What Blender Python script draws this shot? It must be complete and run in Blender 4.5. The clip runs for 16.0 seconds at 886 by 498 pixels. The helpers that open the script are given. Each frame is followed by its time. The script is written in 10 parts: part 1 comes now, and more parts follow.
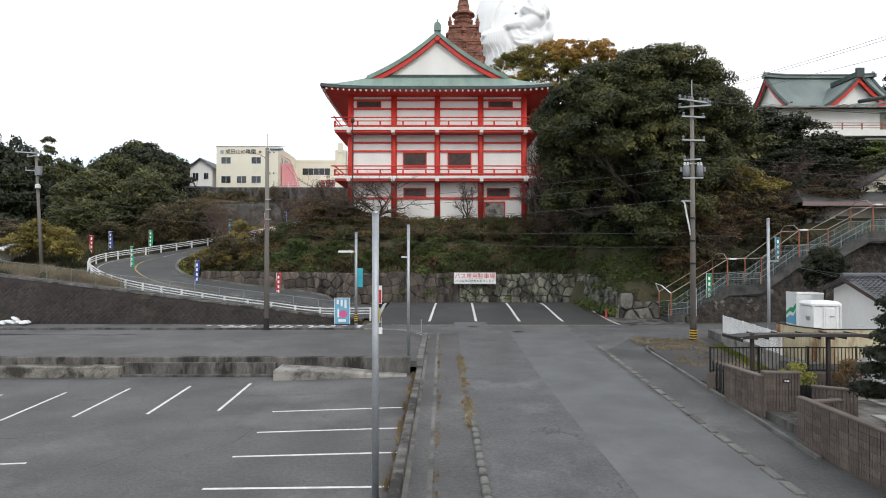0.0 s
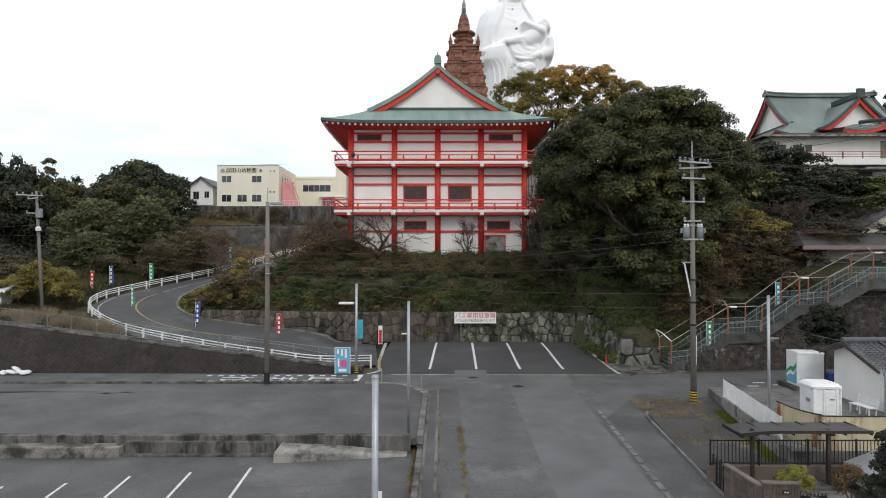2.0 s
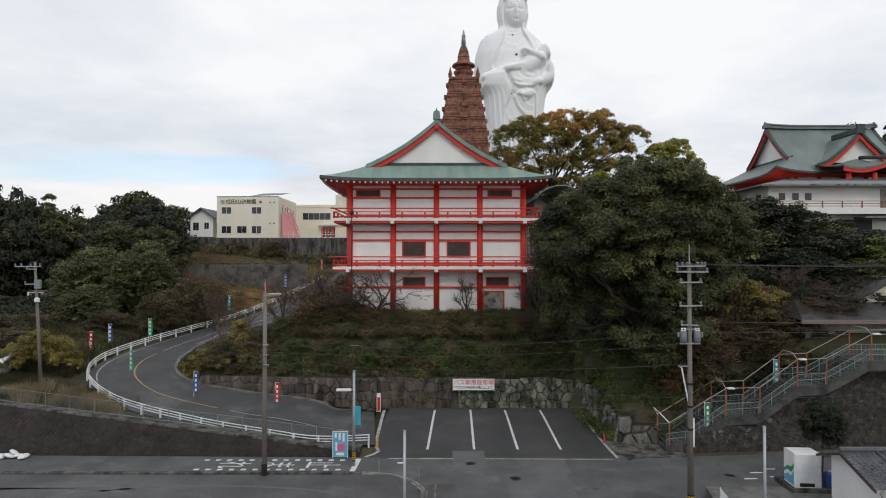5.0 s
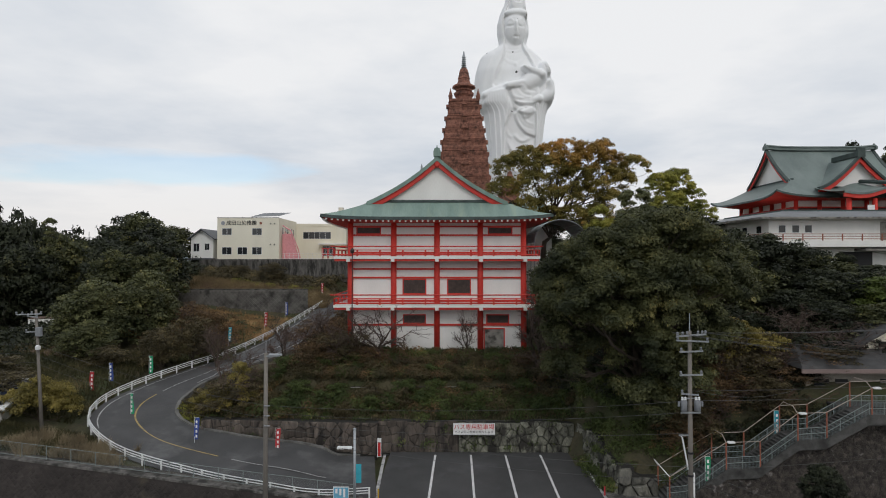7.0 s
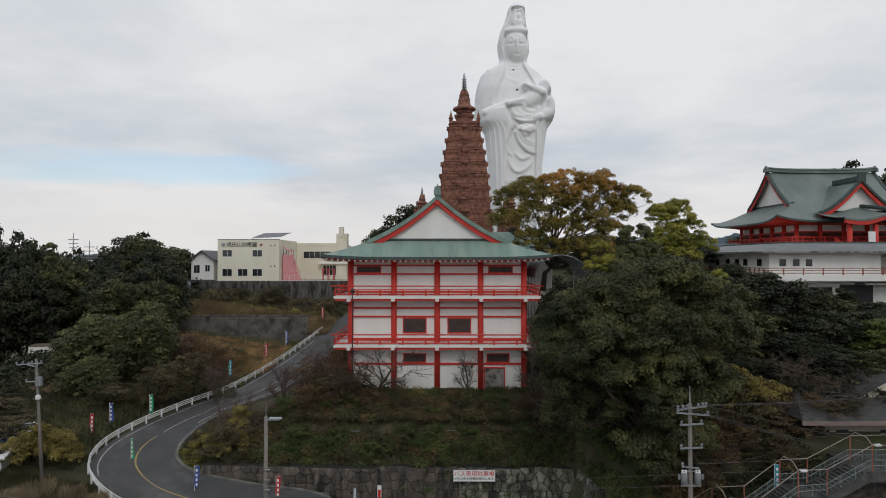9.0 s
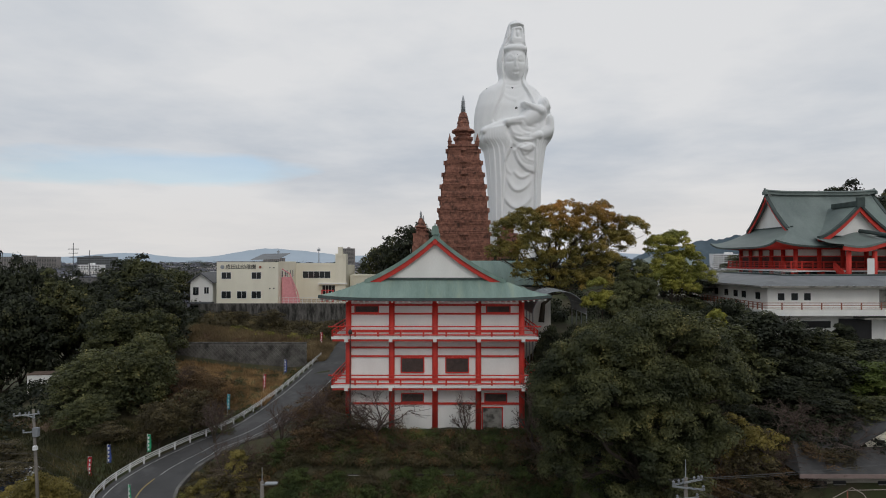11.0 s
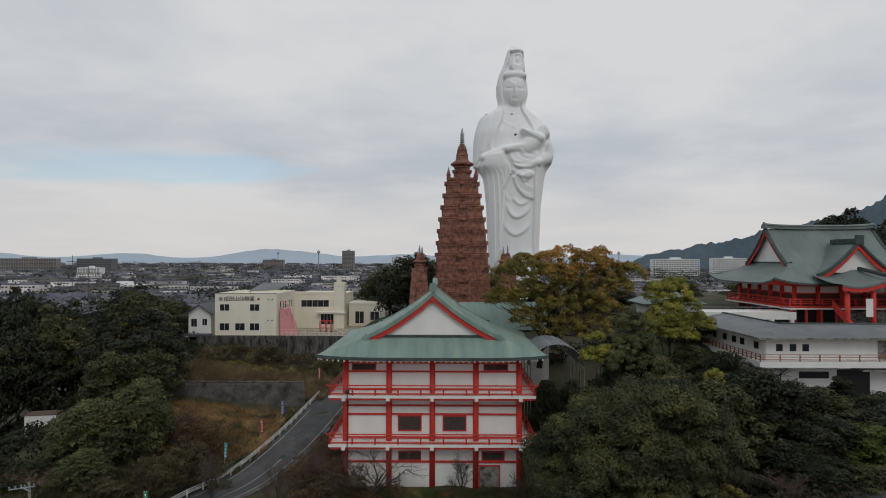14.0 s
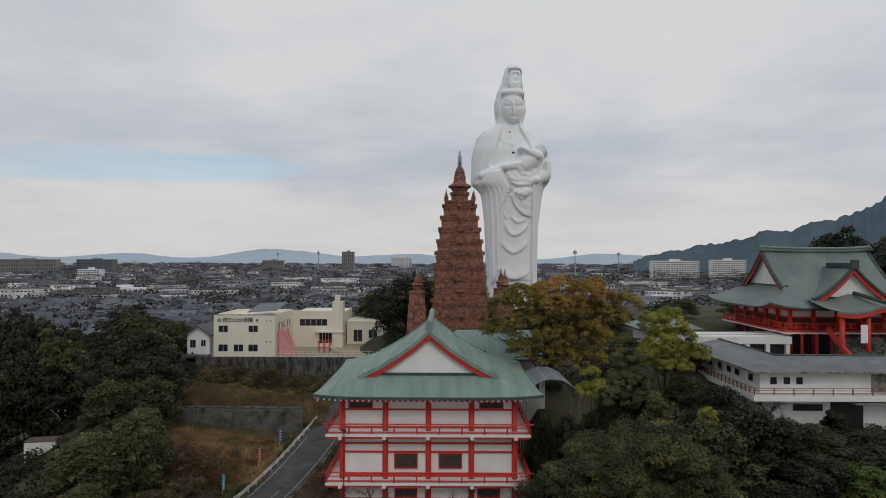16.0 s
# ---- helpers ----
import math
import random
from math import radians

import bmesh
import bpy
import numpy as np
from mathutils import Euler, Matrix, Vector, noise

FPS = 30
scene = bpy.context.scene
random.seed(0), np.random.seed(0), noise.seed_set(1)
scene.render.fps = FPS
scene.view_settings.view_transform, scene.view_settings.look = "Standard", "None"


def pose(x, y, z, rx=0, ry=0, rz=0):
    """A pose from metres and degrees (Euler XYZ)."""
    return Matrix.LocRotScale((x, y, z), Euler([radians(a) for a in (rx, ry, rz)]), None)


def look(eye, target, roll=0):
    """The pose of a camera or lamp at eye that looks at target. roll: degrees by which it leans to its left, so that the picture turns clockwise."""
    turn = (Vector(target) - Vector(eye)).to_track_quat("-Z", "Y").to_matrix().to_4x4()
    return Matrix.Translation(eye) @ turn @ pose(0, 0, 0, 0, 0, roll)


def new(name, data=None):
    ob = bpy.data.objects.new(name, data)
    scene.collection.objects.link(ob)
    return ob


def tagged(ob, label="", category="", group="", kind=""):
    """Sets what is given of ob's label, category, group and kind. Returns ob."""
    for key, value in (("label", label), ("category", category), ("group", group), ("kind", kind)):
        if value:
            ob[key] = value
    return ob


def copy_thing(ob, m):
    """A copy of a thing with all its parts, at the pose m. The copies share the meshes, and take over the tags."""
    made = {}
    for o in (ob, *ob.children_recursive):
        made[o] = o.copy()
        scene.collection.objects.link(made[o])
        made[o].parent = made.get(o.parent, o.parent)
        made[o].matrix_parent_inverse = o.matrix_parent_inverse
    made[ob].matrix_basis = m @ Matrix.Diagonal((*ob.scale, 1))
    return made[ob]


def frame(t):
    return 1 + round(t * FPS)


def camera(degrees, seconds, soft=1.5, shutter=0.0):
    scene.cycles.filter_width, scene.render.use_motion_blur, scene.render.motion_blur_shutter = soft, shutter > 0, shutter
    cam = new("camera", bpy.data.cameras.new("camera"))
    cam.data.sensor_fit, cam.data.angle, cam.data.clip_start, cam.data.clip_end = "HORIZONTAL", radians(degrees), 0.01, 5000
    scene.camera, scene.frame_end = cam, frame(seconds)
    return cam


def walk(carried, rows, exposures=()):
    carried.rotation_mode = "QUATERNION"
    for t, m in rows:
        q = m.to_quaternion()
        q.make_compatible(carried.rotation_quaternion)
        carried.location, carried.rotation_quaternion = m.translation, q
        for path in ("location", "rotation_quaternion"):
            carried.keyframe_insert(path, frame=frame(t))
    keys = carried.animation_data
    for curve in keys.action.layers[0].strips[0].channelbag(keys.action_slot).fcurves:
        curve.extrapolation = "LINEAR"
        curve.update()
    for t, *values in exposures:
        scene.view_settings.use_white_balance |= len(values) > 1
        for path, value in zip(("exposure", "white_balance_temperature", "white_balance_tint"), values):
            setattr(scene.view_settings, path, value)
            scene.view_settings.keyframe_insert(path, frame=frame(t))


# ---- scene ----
cam = camera(71.6, 16.0, soft=1.0)
METRES, EYE, TILT, LEAN, TURN = 35.0, 5.65, 0.9, 0.0, 0.0
ROWS = [
    (0.0, 0.0, 0.0, 0.0, 0.0, 0.0, -0.0),
    (0.5, 0.0001, 0.0002, 0.0206, 0.02, -0.0, 0.0),
    (1.0, 0.0007, -0.0001, 0.0491, 0.05, -0.02, 0.01),
    (1.5, 0.0015, 0.0006, 0.0792, 0.05, 0.0, -0.01),
    (2.0, 0.0008, -0.0004, 0.1091, 0.06, 0.0, 0.02),
    (2.5, 0.0012, 0.0004, 0.1395, 0.07, 0.01, 0.03),
    (3.0, 0.0032, 0.0009, 0.1692, 0.08, 0.02, 0.04),
    (3.5, 0.0057, 0.0002, 0.1997, 0.1, 0.0, 0.04),
    (4.0, 0.0069, 0.0003, 0.2303, 0.11, 0.01, 0.02),
    (4.5, 0.0069, 0.0003, 0.261, 0.11, 0.02, 0.01),
    (5.0, 0.0077, -0.0004, 0.2927, 0.14, 0.02, -0.01),
    (7.5, 0.0062, -0.0022, 0.4466, 0.16, 0.06, 0.0),
    (8.0, 0.0055, -0.0023, 0.4794, 0.16, 0.05, -0.0),
    (8.5, 0.0062, -0.0018, 0.5114, 0.18, 0.05, -0.01),
    (9.0, 0.0074, -0.0012, 0.5439, 0.2, 0.04, -0.02),
    (11.5, 0.0182, -0.0006, 0.7067, 0.25, 0.04, 0.0),
    (12.0, 0.0197, -0.0005, 0.7384, 0.24, 0.05, -0.02),
    (12.5, 0.0216, 0.0002, 0.7697, 0.24, 0.07, -0.04),
    (13.0, 0.0222, 0.0016, 0.801, 0.24, 0.09, -0.07),
    (13.5, 0.0226, 0.0021, 0.8331, 0.23, 0.01, -0.12),
    (14.0, 0.0231, 0.0028, 0.865, 0.23, 0.04, -0.15),
    (14.5, 0.0255, 0.0008, 0.8975, 0.23, 0.1, -0.08),
    (15.0, 0.0287, -0.0033, 0.9304, 0.21, 0.06, -0.08),
    (15.5, 0.0323, -0.0083, 0.9638, 0.2, 0.03, -0.11),
    (16.0, 0.0358, -0.0132, 0.9975, 0.22, -0.04, -0.17),
]
walk(cam, [(t, pose(0, 0, EYE, TILT, LEAN, TURN) @ pose(METRES * x, METRES * y, METRES * z, 90 + pitch, roll, yaw)) for t, x, y, z, yaw, pitch, roll in ROWS],
     exposures=[(0.0, 0.7), (1.5, 0.56), (3.5, 0.24), (5.0, 0.08), (9.0, -0.2), (12.5, -0.39), (16.0, -0.46)])

# ---- sky and light: a bright overcast afternoon ----
def make_world():
    w = bpy.data.worlds.new("overcast_sky")
    scene.world = w
    w.use_nodes = True
    nt = w.node_tree
    nt.nodes.clear()
    N, L = nt.nodes.new, nt.links.new
    out, bg = N("ShaderNodeOutputWorld"), N("ShaderNodeBackground")
    sky = N("ShaderNodeTexSky")
    sky.sky_type, sky.sun_disc = "NISHITA", False
    sky.sun_elevation, sky.sun_rotation = radians(38), radians(200)
    co = N("ShaderNodeTexCoord")
    sep = N("ShaderNodeSeparateXYZ")
    L(co.outputs["Generated"], sep.inputs[0])
    # cloud layer seen in perspective: direction divided by its height
    zmax = N("ShaderNodeMath"); zmax.operation = "MAXIMUM"; zmax.inputs[1].default_value = 0.0
    L(sep.outputs["Z"], zmax.inputs[0])
    zadd = N("ShaderNodeMath"); zadd.operation = "ADD"; zadd.inputs[1].default_value = 0.11
    L(zmax.outputs[0], zadd.inputs[0])
    div = N("ShaderNodeVectorMath"); div.operation = "DIVIDE"
    comb = N("ShaderNodeCombineXYZ")
    for k in range(3):
        L(zadd.outputs[0], comb.inputs[k])
    L(co.outputs["Generated"], div.inputs[0]); L(comb.outputs[0], div.inputs[1])
    n1 = N("ShaderNodeTexNoise"); n1.inputs["Scale"].default_value = 0.55; n1.inputs["Detail"].default_value = 6; n1.inputs["Roughness"].default_value = 0.55
    L(div.outputs[0], n1.inputs["Vector"])
    ramp = N("ShaderNodeValToRGB")
    ramp.color_ramp.elements[0].position, ramp.color_ramp.elements[1].position = 0.4, 0.62
    ramp.color_ramp.elements[0].color = (0.66, 0.715, 0.79, 1)
    ramp.color_ramp.elements[1].color = (0.94, 0.95, 0.97, 1)
    L(n1.outputs["Fac"], ramp.inputs[0])
    # paler, warmer band low over the horizon
    low = N("ShaderNodeMapRange"); low.inputs["From Min"].default_value, low.inputs["From Max"].default_value = 0.03, 0.17
    low.inputs["To Min"].default_value, low.inputs["To Max"].default_value = 1.0, 0.0
    low.interpolation_type = "SMOOTHSTEP"
    L(zmax.outputs[0], low.inputs["Value"])
    lowmul = N("ShaderNodeMath"); lowmul.operation = "MULTIPLY"; lowmul.inputs[1].default_value = 0.75
    L(low.outputs[0], lowmul.inputs[0])
    mix = N("ShaderNodeMix"); mix.data_type = "RGBA"
    L(lowmul.outputs[0], mix.inputs["Factor"]); L(ramp.outputs[0], mix.inputs["A"])
    mix.inputs["B"].default_value = (0.94, 0.91, 0.885, 1)
    # thin gaps where the blue sky shows
    n2 = N("ShaderNodeTexNoise"); n2.inputs["Scale"].default_value = 1.1; n2.inputs["Detail"].default_value = 7
    shift = N("ShaderNodeVectorMath"); shift.inputs[1].default_value = (3.1, 7.4, 0.0)
    L(div.outputs[0], shift.inputs[0]); L(shift.outputs[0], n2.inputs["Vector"])
    # one long break low in the west: a stretched oval with a torn edge
    def math_(op, a, b=None, c=None):
        q = N("ShaderNodeMath"); q.operation = op
        for k, v in enumerate((a, b, c)):
            if v is None:
                continue
            if isinstance(v, (int, float)):
                q.inputs[k].default_value = v
            else:
                L(v, q.inputs[k])
        return q.outputs[0]
    ox = math_("DIVIDE", math_("ADD", sep.outputs["X"], 0.44), 0.21)
    oz = math_("DIVIDE", math_("ADD", sep.outputs["Z"], math_("MULTIPLY_ADD", sep.outputs["X"], -0.03, -0.146)), 0.028)
    oval = math_("SUBTRACT", 1.0, math_("ADD", math_("POWER", math_("ABSOLUTE", ox), 2.0), math_("POWER", math_("ABSOLUTE", oz), 2.0)))
    torn = math_("MULTIPLY_ADD", n2.outputs["Fac"], 3.2, -1.6)
    gap2 = N("ShaderNodeMapRange"); gap2.inputs["From Min"].default_value, gap2.inputs["From Max"].default_value = -0.1, 0.6
    gap2.inputs["To Max"].default_value = 0.62
    L(math_("ADD", oval, torn), gap2.inputs["Value"])
    skys = N("ShaderNodeVectorMath"); skys.operation = "SCALE"; skys.inputs["Scale"].default_value = 0.17
    L(sky.outputs[0], skys.inputs[0])
    mix2 = N("ShaderNodeMix"); mix2.data_type = "RGBA"
    L(gap2.outputs[0], mix2.inputs["Factor"]); L(mix.outputs["Result"], mix2.inputs["A"]); L(skys.outputs[0], mix2.inputs["B"])
    L(mix2.outputs["Result"], bg.inputs["Color"])
    bg.inputs["Strength"].default_value = 0.95
    L(bg.outputs[0], out.inputs["Surface"])


make_world()
sun = new("sun", bpy.data.lights.new("sun", "SUN"))
sun.data.energy, sun.data.angle, sun.data.color = 0.7, radians(25), (1.0, 0.96, 0.9)
sun.matrix_basis = look((20, -40, 60), (0, 20, 0))

# ---- materials ----
def mat(name, c1, c2=None, rough=0.8, scale=1.0, fine=12.0, bump=0.15, metal=0.0, space="Object", island=0.0, objrand=0.0,
        stain=None, stain_at=(0.55, 0.75), stretch=(1, 1, 1), spec=0.4, dist=0.02, cracks=0.0, speck=0.0):
    """Two colours mixed at two scales of noise, fine relief, and stains with a shape of their own."""
    m = bpy.data.materials.new(name)
    m.use_nodes = True
    nt = m.node_tree
    N, L = nt.nodes.new, nt.links.new
    p = nt.nodes["Principled BSDF"]
    c2 = c2 or tuple(min(1, v * 0.75) for v in c1)
    if space == "World":
        g = N("ShaderNodeNewGeometry"); src = g.outputs["Position"]
    else:
        g = N("ShaderNodeTexCoord"); src = g.outputs["Object"]
    mp = N("ShaderNodeMapping"); mp.inputs["Scale"].default_value = stretch
    L(src, mp.inputs["Vector"])
    a, b = N("ShaderNodeTexNoise"), N("ShaderNodeTexNoise")
    a.inputs["Scale"].default_value, a.inputs["Detail"].default_value = scale, 6
    b.inputs["Scale"].default_value, b.inputs["Detail"].default_value = fine, 4
    L(mp.outputs[0], a.inputs["Vector"]); L(mp.outputs[0], b.inputs["Vector"])
    mixf = N("ShaderNodeMath"); mixf.operation = "ADD"
    h = N("ShaderNodeMath"); h.operation = "MULTIPLY_ADD"; h.inputs[1].default_value, h.inputs[2].default_value = 0.45, -0.225
    L(b.outputs["Fac"], h.inputs[0]); L(a.outputs["Fac"], mixf.inputs[0]); L(h.outputs[0], mixf.inputs[1])
    ramp = N("ShaderNodeValToRGB")
    ramp.color_ramp.elements[0].position, ramp.color_ramp.elements[1].position = 0.3, 0.7
    ramp.color_ramp.elements[0].color, ramp.color_ramp.elements[1].color = (*c2, 1), (*c1, 1)
    L(mixf.outputs[0], ramp.inputs[0])
    col = ramp.outputs[0]
    if stain:
        s = N("ShaderNodeTexNoise"); s.inputs["Scale"].default_value, s.inputs["Detail"].default_value = scale * 0.6, 8
        s.inputs["Roughness"].default_value = 0.65
        off = N("ShaderNodeVectorMath"); off.inputs[1].default_value = (31.7, 8.3, 4.1)
        L(mp.outputs[0], off.inputs[0]); L(off.outputs[0], s.inputs["Vector"])
        r = N("ShaderNodeMapRange"); r.inputs["From Min"].default_value, r.inputs["From Max"].default_value = stain_at
        L(s.outputs["Fac"], r.inputs["Value"])
        mx = N("ShaderNodeMix"); mx.data_type = "RGBA"
        L(r.outputs[0], mx.inputs["Factor"]); L(col, mx.inputs["A"]); mx.inputs["B"].default_value = (*stain, 1)
        col = mx.outputs["Result"]
    if cracks:
        # thin wandering cracks, broken up by noise
        wob = N("ShaderNodeTexNoise"); wob.inputs["Scale"].default_value, wob.inputs["Detail"].default_value = cracks * 3, 5
        L(mp.outputs[0], wob.inputs["Vector"])
        addv = N("ShaderNodeVectorMath"); addv.operation = "MULTIPLY_ADD"; addv.inputs[1].default_value = (1.2 / cracks * .35,) * 3
        L(wob.outputs["Color"], addv.inputs[0]); L(mp.outputs[0], addv.inputs[2])
        vo = N("ShaderNodeTexVoronoi"); vo.feature = "DISTANCE_TO_EDGE"; vo.inputs["Scale"].default_value = cracks
        L(addv.outputs[0], vo.inputs["Vector"])
        cr = N("ShaderNodeMapRange"); cr.inputs["From Min"].default_value, cr.inputs["From Max"].default_value = 0.0015, 0.006
        cr.inputs["To Min"].default_value, cr.inputs["To Max"].default_value = 0.55, 0.0
        L(vo.outputs["Distance"], cr.inputs["Value"])
        gate = N("ShaderNodeMapRange"); gate.inputs["From Min"].default_value, gate.inputs["From Max"].default_value = 0.48, 0.58
        L(a.outputs["Fac"], gate.inputs["Value"])
        mul = N("ShaderNodeMath"); mul.operation = "MULTIPLY"
        L(cr.outputs[0], mul.inputs[0]); L(gate.outputs[0], mul.inputs[1])
        cm = N("ShaderNodeMix"); cm.data_type = "RGBA"
        L(mul.outputs[0], cm.inputs["Factor"]); L(col, cm.inputs["A"]); cm.inputs["B"].default_value = (0.03, 0.03, 0.03, 1)
        col = cm.outputs["Result"]
    if speck:
        # single stones of the mix and scuffs, light and dark
        sv = N("ShaderNodeTexNoise"); sv.inputs["Scale"].default_value, sv.inputs["Detail"].default_value, sv.inputs["Roughness"].default_value = 9.0, 7, 0.8
        L(src, sv.inputs["Vector"])
        sm = N("ShaderNodeMapRange"); sm.inputs["From Min"].default_value, sm.inputs["From Max"].default_value = 0.3, 0.7
        sm.inputs["To Min"].default_value, sm.inputs["To Max"].default_value = 1 - speck, 1 + speck
        L(sv.outputs["Fac"], sm.inputs["Value"])
        ss = N("ShaderNodeVectorMath"); ss.operation = "SCALE"
        L(col, ss.inputs[0]); L(sm.outputs[0], ss.inputs["Scale"])
        col = ss.outputs[0]
    if island or objrand:
        if island:
            ri = N("ShaderNodeNewGeometry"); rsock = ri.outputs["Random Per Island"]
        else:
            ri = N("ShaderNodeObjectInfo"); rsock = ri.outputs["Random"]
        amt = island or objrand
        mr = N("ShaderNodeMapRange"); mr.inputs["To Min"].default_value, mr.inputs["To Max"].default_value = 1 - amt, 1 + amt
        L(rsock, mr.inputs["Value"])
        sc = N("ShaderNodeVectorMath"); sc.operation = "SCALE"
        L(col, sc.inputs[0]); L(mr.outputs[0], sc.inputs["Scale"])
        col = sc.outputs[0]
    L(col, p.inputs["Base Color"])
    p.inputs["Roughness"].default_value, p.inputs["Metallic"].default_value = rough, metal
    p.inputs["Specular IOR Level"].default_value = spec
    if bump:
        bp = N("ShaderNodeBump"); bp.inputs["Strength"].default_value, bp.inputs["Distance"].default_value = bump, dist
        L(b.outputs["Fac"], bp.inputs["Height"]); L(bp.outputs[0], p.inputs["Normal"])
    return m


def leaf_mat(name, ca, cb, cc=None):
    """Leaves: colour varies from leaf to leaf and over the crown; a little light comes through."""
    m = bpy.data.materials.new(name)
    m.use_nodes = True
    nt = m.node_tree
    N, L = nt.nodes.new, nt.links.new
    p = nt.nodes["Principled BSDF"]
    g = N("ShaderNodeNewGeometry")
    n = N("ShaderNodeTexNoise"); n.inputs["Scale"].default_value, n.inputs["Detail"].default_value = 0.36, 3
    co = N("ShaderNodeTexCoord")
    L(co.outputs["Object"], n.inputs["Vector"])
    f = N("ShaderNodeMath"); f.operation = "MULTIPLY_ADD"; f.inputs[1].default_value = 0.26
    sub = N("ShaderNodeMath"); sub.operation = "MULTIPLY_ADD"; sub.inputs[1].default_value, sub.inputs[2].default_value = 1.9, -0.67
    L(n.outputs["Fac"], sub.inputs[0])
    fine = N("ShaderNodeTexNoise"); fine.inputs["Scale"].default_value, fine.inputs["Detail"].default_value = 7.0, 2
    L(co.outputs["Object"], fine.inputs["Vector"])
    dap = N("ShaderNodeMath"); dap.operation = "MULTIPLY_ADD"; dap.inputs[1].default_value, dap.inputs[2].default_value = 0.5, -0.22
    L(fine.outputs["Fac"], dap.inputs[0])
    both = N("ShaderNodeMath"); both.operation = "ADD"
    L(sub.outputs[0], both.inputs[0]); L(dap.outputs[0], both.inputs[1])
    L(g.outputs["Random Per Island"], f.inputs[0]); L(both.outputs[0], f.inputs[2])
    r = N("ShaderNodeValToRGB")
    r.color_ramp.elements[0].color, r.color_ramp.elements[1].color = (*ca, 1), (*cb, 1)
    r.color_ramp.elements[0].position, r.color_ramp.elements[1].position = 0.15, 0.7
    if cc:
        e = r.color_ramp.elements.new(0.85); e.color = (*cc, 1)
    L(f.outputs[0], r.inputs[0])
    L(r.outputs[0], p.inputs["Base Color"])
    p.inputs["Roughness"].default_value = 0.55
    p.inputs["Specular IOR Level"].default_value = 0.2
    t = N("ShaderNodeBsdfTranslucent")
    L(r.outputs[0], t.inputs["Color"])
    mx = N("ShaderNodeMixShader"); mx.inputs[0].default_value = 0.22
    L(p.outputs[0], mx.inputs[1]); L(t.outputs[0], mx.inputs[2])
    L(mx.outputs[0], nt.nodes["Material Output"].inputs["Surface"])
    return m


ASPHALT = mat("asphalt_road", (0.118, 0.119, 0.12), (0.076, 0.077, 0.078), 0.93, 0.45, 26, 0.6, space="World", stain=(0.15, 0.152, 0.154), stain_at=(0.55, 0.7), speck=.35, cracks=.16)
ASPHALT_OLD = mat("asphalt_old", (0.1, 0.098, 0.097), (0.058, 0.057, 0.057), 0.68, 0.35, 20, 0.45, space="World", stain=(0.125, 0.124, 0.122), stain_at=(0.52, 0.68), cracks=0.22, speck=.4)
ASPHALT_DARK = mat("asphalt_dark", (0.068, 0.067, 0.067), (0.044, 0.044, 0.044), 0.9, 0.3, 30, 0.3, space="World", stain=(0.09, 0.09, 0.092))
CONCRETE = mat("concrete", (0.33, 0.315, 0.285), (0.18, 0.172, 0.158), 0.92, 1.6, 18, 0.45, space="World", stain=(0.06, 0.057, 0.05), stain_at=(0.5, 0.64))
CONCRETE_DARK = mat("weathered_concrete", (0.17, 0.16, 0.148), (0.055, 0.052, 0.048), 0.95, 1.8, 16, 0.5, space="World", stain=(0.026, 0.025, 0.022), stain_at=(0.46, 0.6), stretch=(1, 1, 0.3))
LEDGE = mat("mossy_ledge_concrete", (0.24, 0.225, 0.195), (0.1, 0.095, 0.083), 0.95, 1.3, 14, 0.6, space="World", stain=(0.045, 0.042, 0.034), stain_at=(0.46, 0.56), speck=.4)
PAINT_LINE = mat("road_paint", (0.72, 0.72, 0.71), (0.5, 0.5, 0.5), 0.7, 3, 30, 0.1, space="World", stain=(0.2, 0.2, 0.2), stain_at=(0.62, 0.75))
PAINT_WORN = mat("worn_road_paint", (0.5, 0.5, 0.49), (0.3, 0.3, 0.3), 0.75, 3, 30, 0.1, space="World", stain=(0.1, 0.1, 0.1), stain_at=(0.5, 0.68))
PAINT_YELLOW = mat("yellow_road_paint", (0.42, 0.3, 0.1), (0.25, 0.2, 0.1), 0.75, 3, 30, 0.1, space="World", stain=(0.1, 0.1, 0.09), stain_at=(0.55, 0.7))
SOIL = mat("grassy_ground", (0.085, 0.073, 0.04), (0.036, 0.034, 0.02), 0.95, 0.25, 4, 0.5, space="World", stain=(0.045, 0.055, 0.02), stain_at=(0.45, 0.6), dist=0.1)
WHITE_PLASTER = mat("white_plaster", (0.84, 0.83, 0.8), (0.75, 0.74, 0.71), 0.85, 0.5, 10, 0.08, space="World", stain=(0.55, 0.54, 0.5), stain_at=(0.62, 0.85), stretch=(1, 1, 0.3))
RED = mat("vermilion_paint", (0.62, 0.045, 0.03), (0.49, 0.034, 0.024), 0.55, 0.8, 12, 0.06, space="World", stain=(0.30, 0.035, 0.02), stain_at=(0.6, 0.8))
COPPER = mat("green_copper_roof", (0.235, 0.325, 0.285), (0.15, 0.225, 0.195), 0.6, 0.5, 7, 0.15, space="World", stain=(0.27, 0.335, 0.25), stain_at=(0.52, 0.7), stretch=(1.6, 0.2, 0.2))
COPPER_DARK = mat("dark_copper_trim", (0.06, 0.085, 0.078), (0.03, 0.042, 0.04), 0.6, 1, 10, 0.1, space="World")
COPPER_GREY = mat("grey_green_copper_roof", (0.19, 0.23, 0.215), (0.12, 0.152, 0.145), 0.55, 0.35, 6, 0.15, space="World", stain=(0.17, 0.235, 0.20), stretch=(1, 0.4, 0.4))
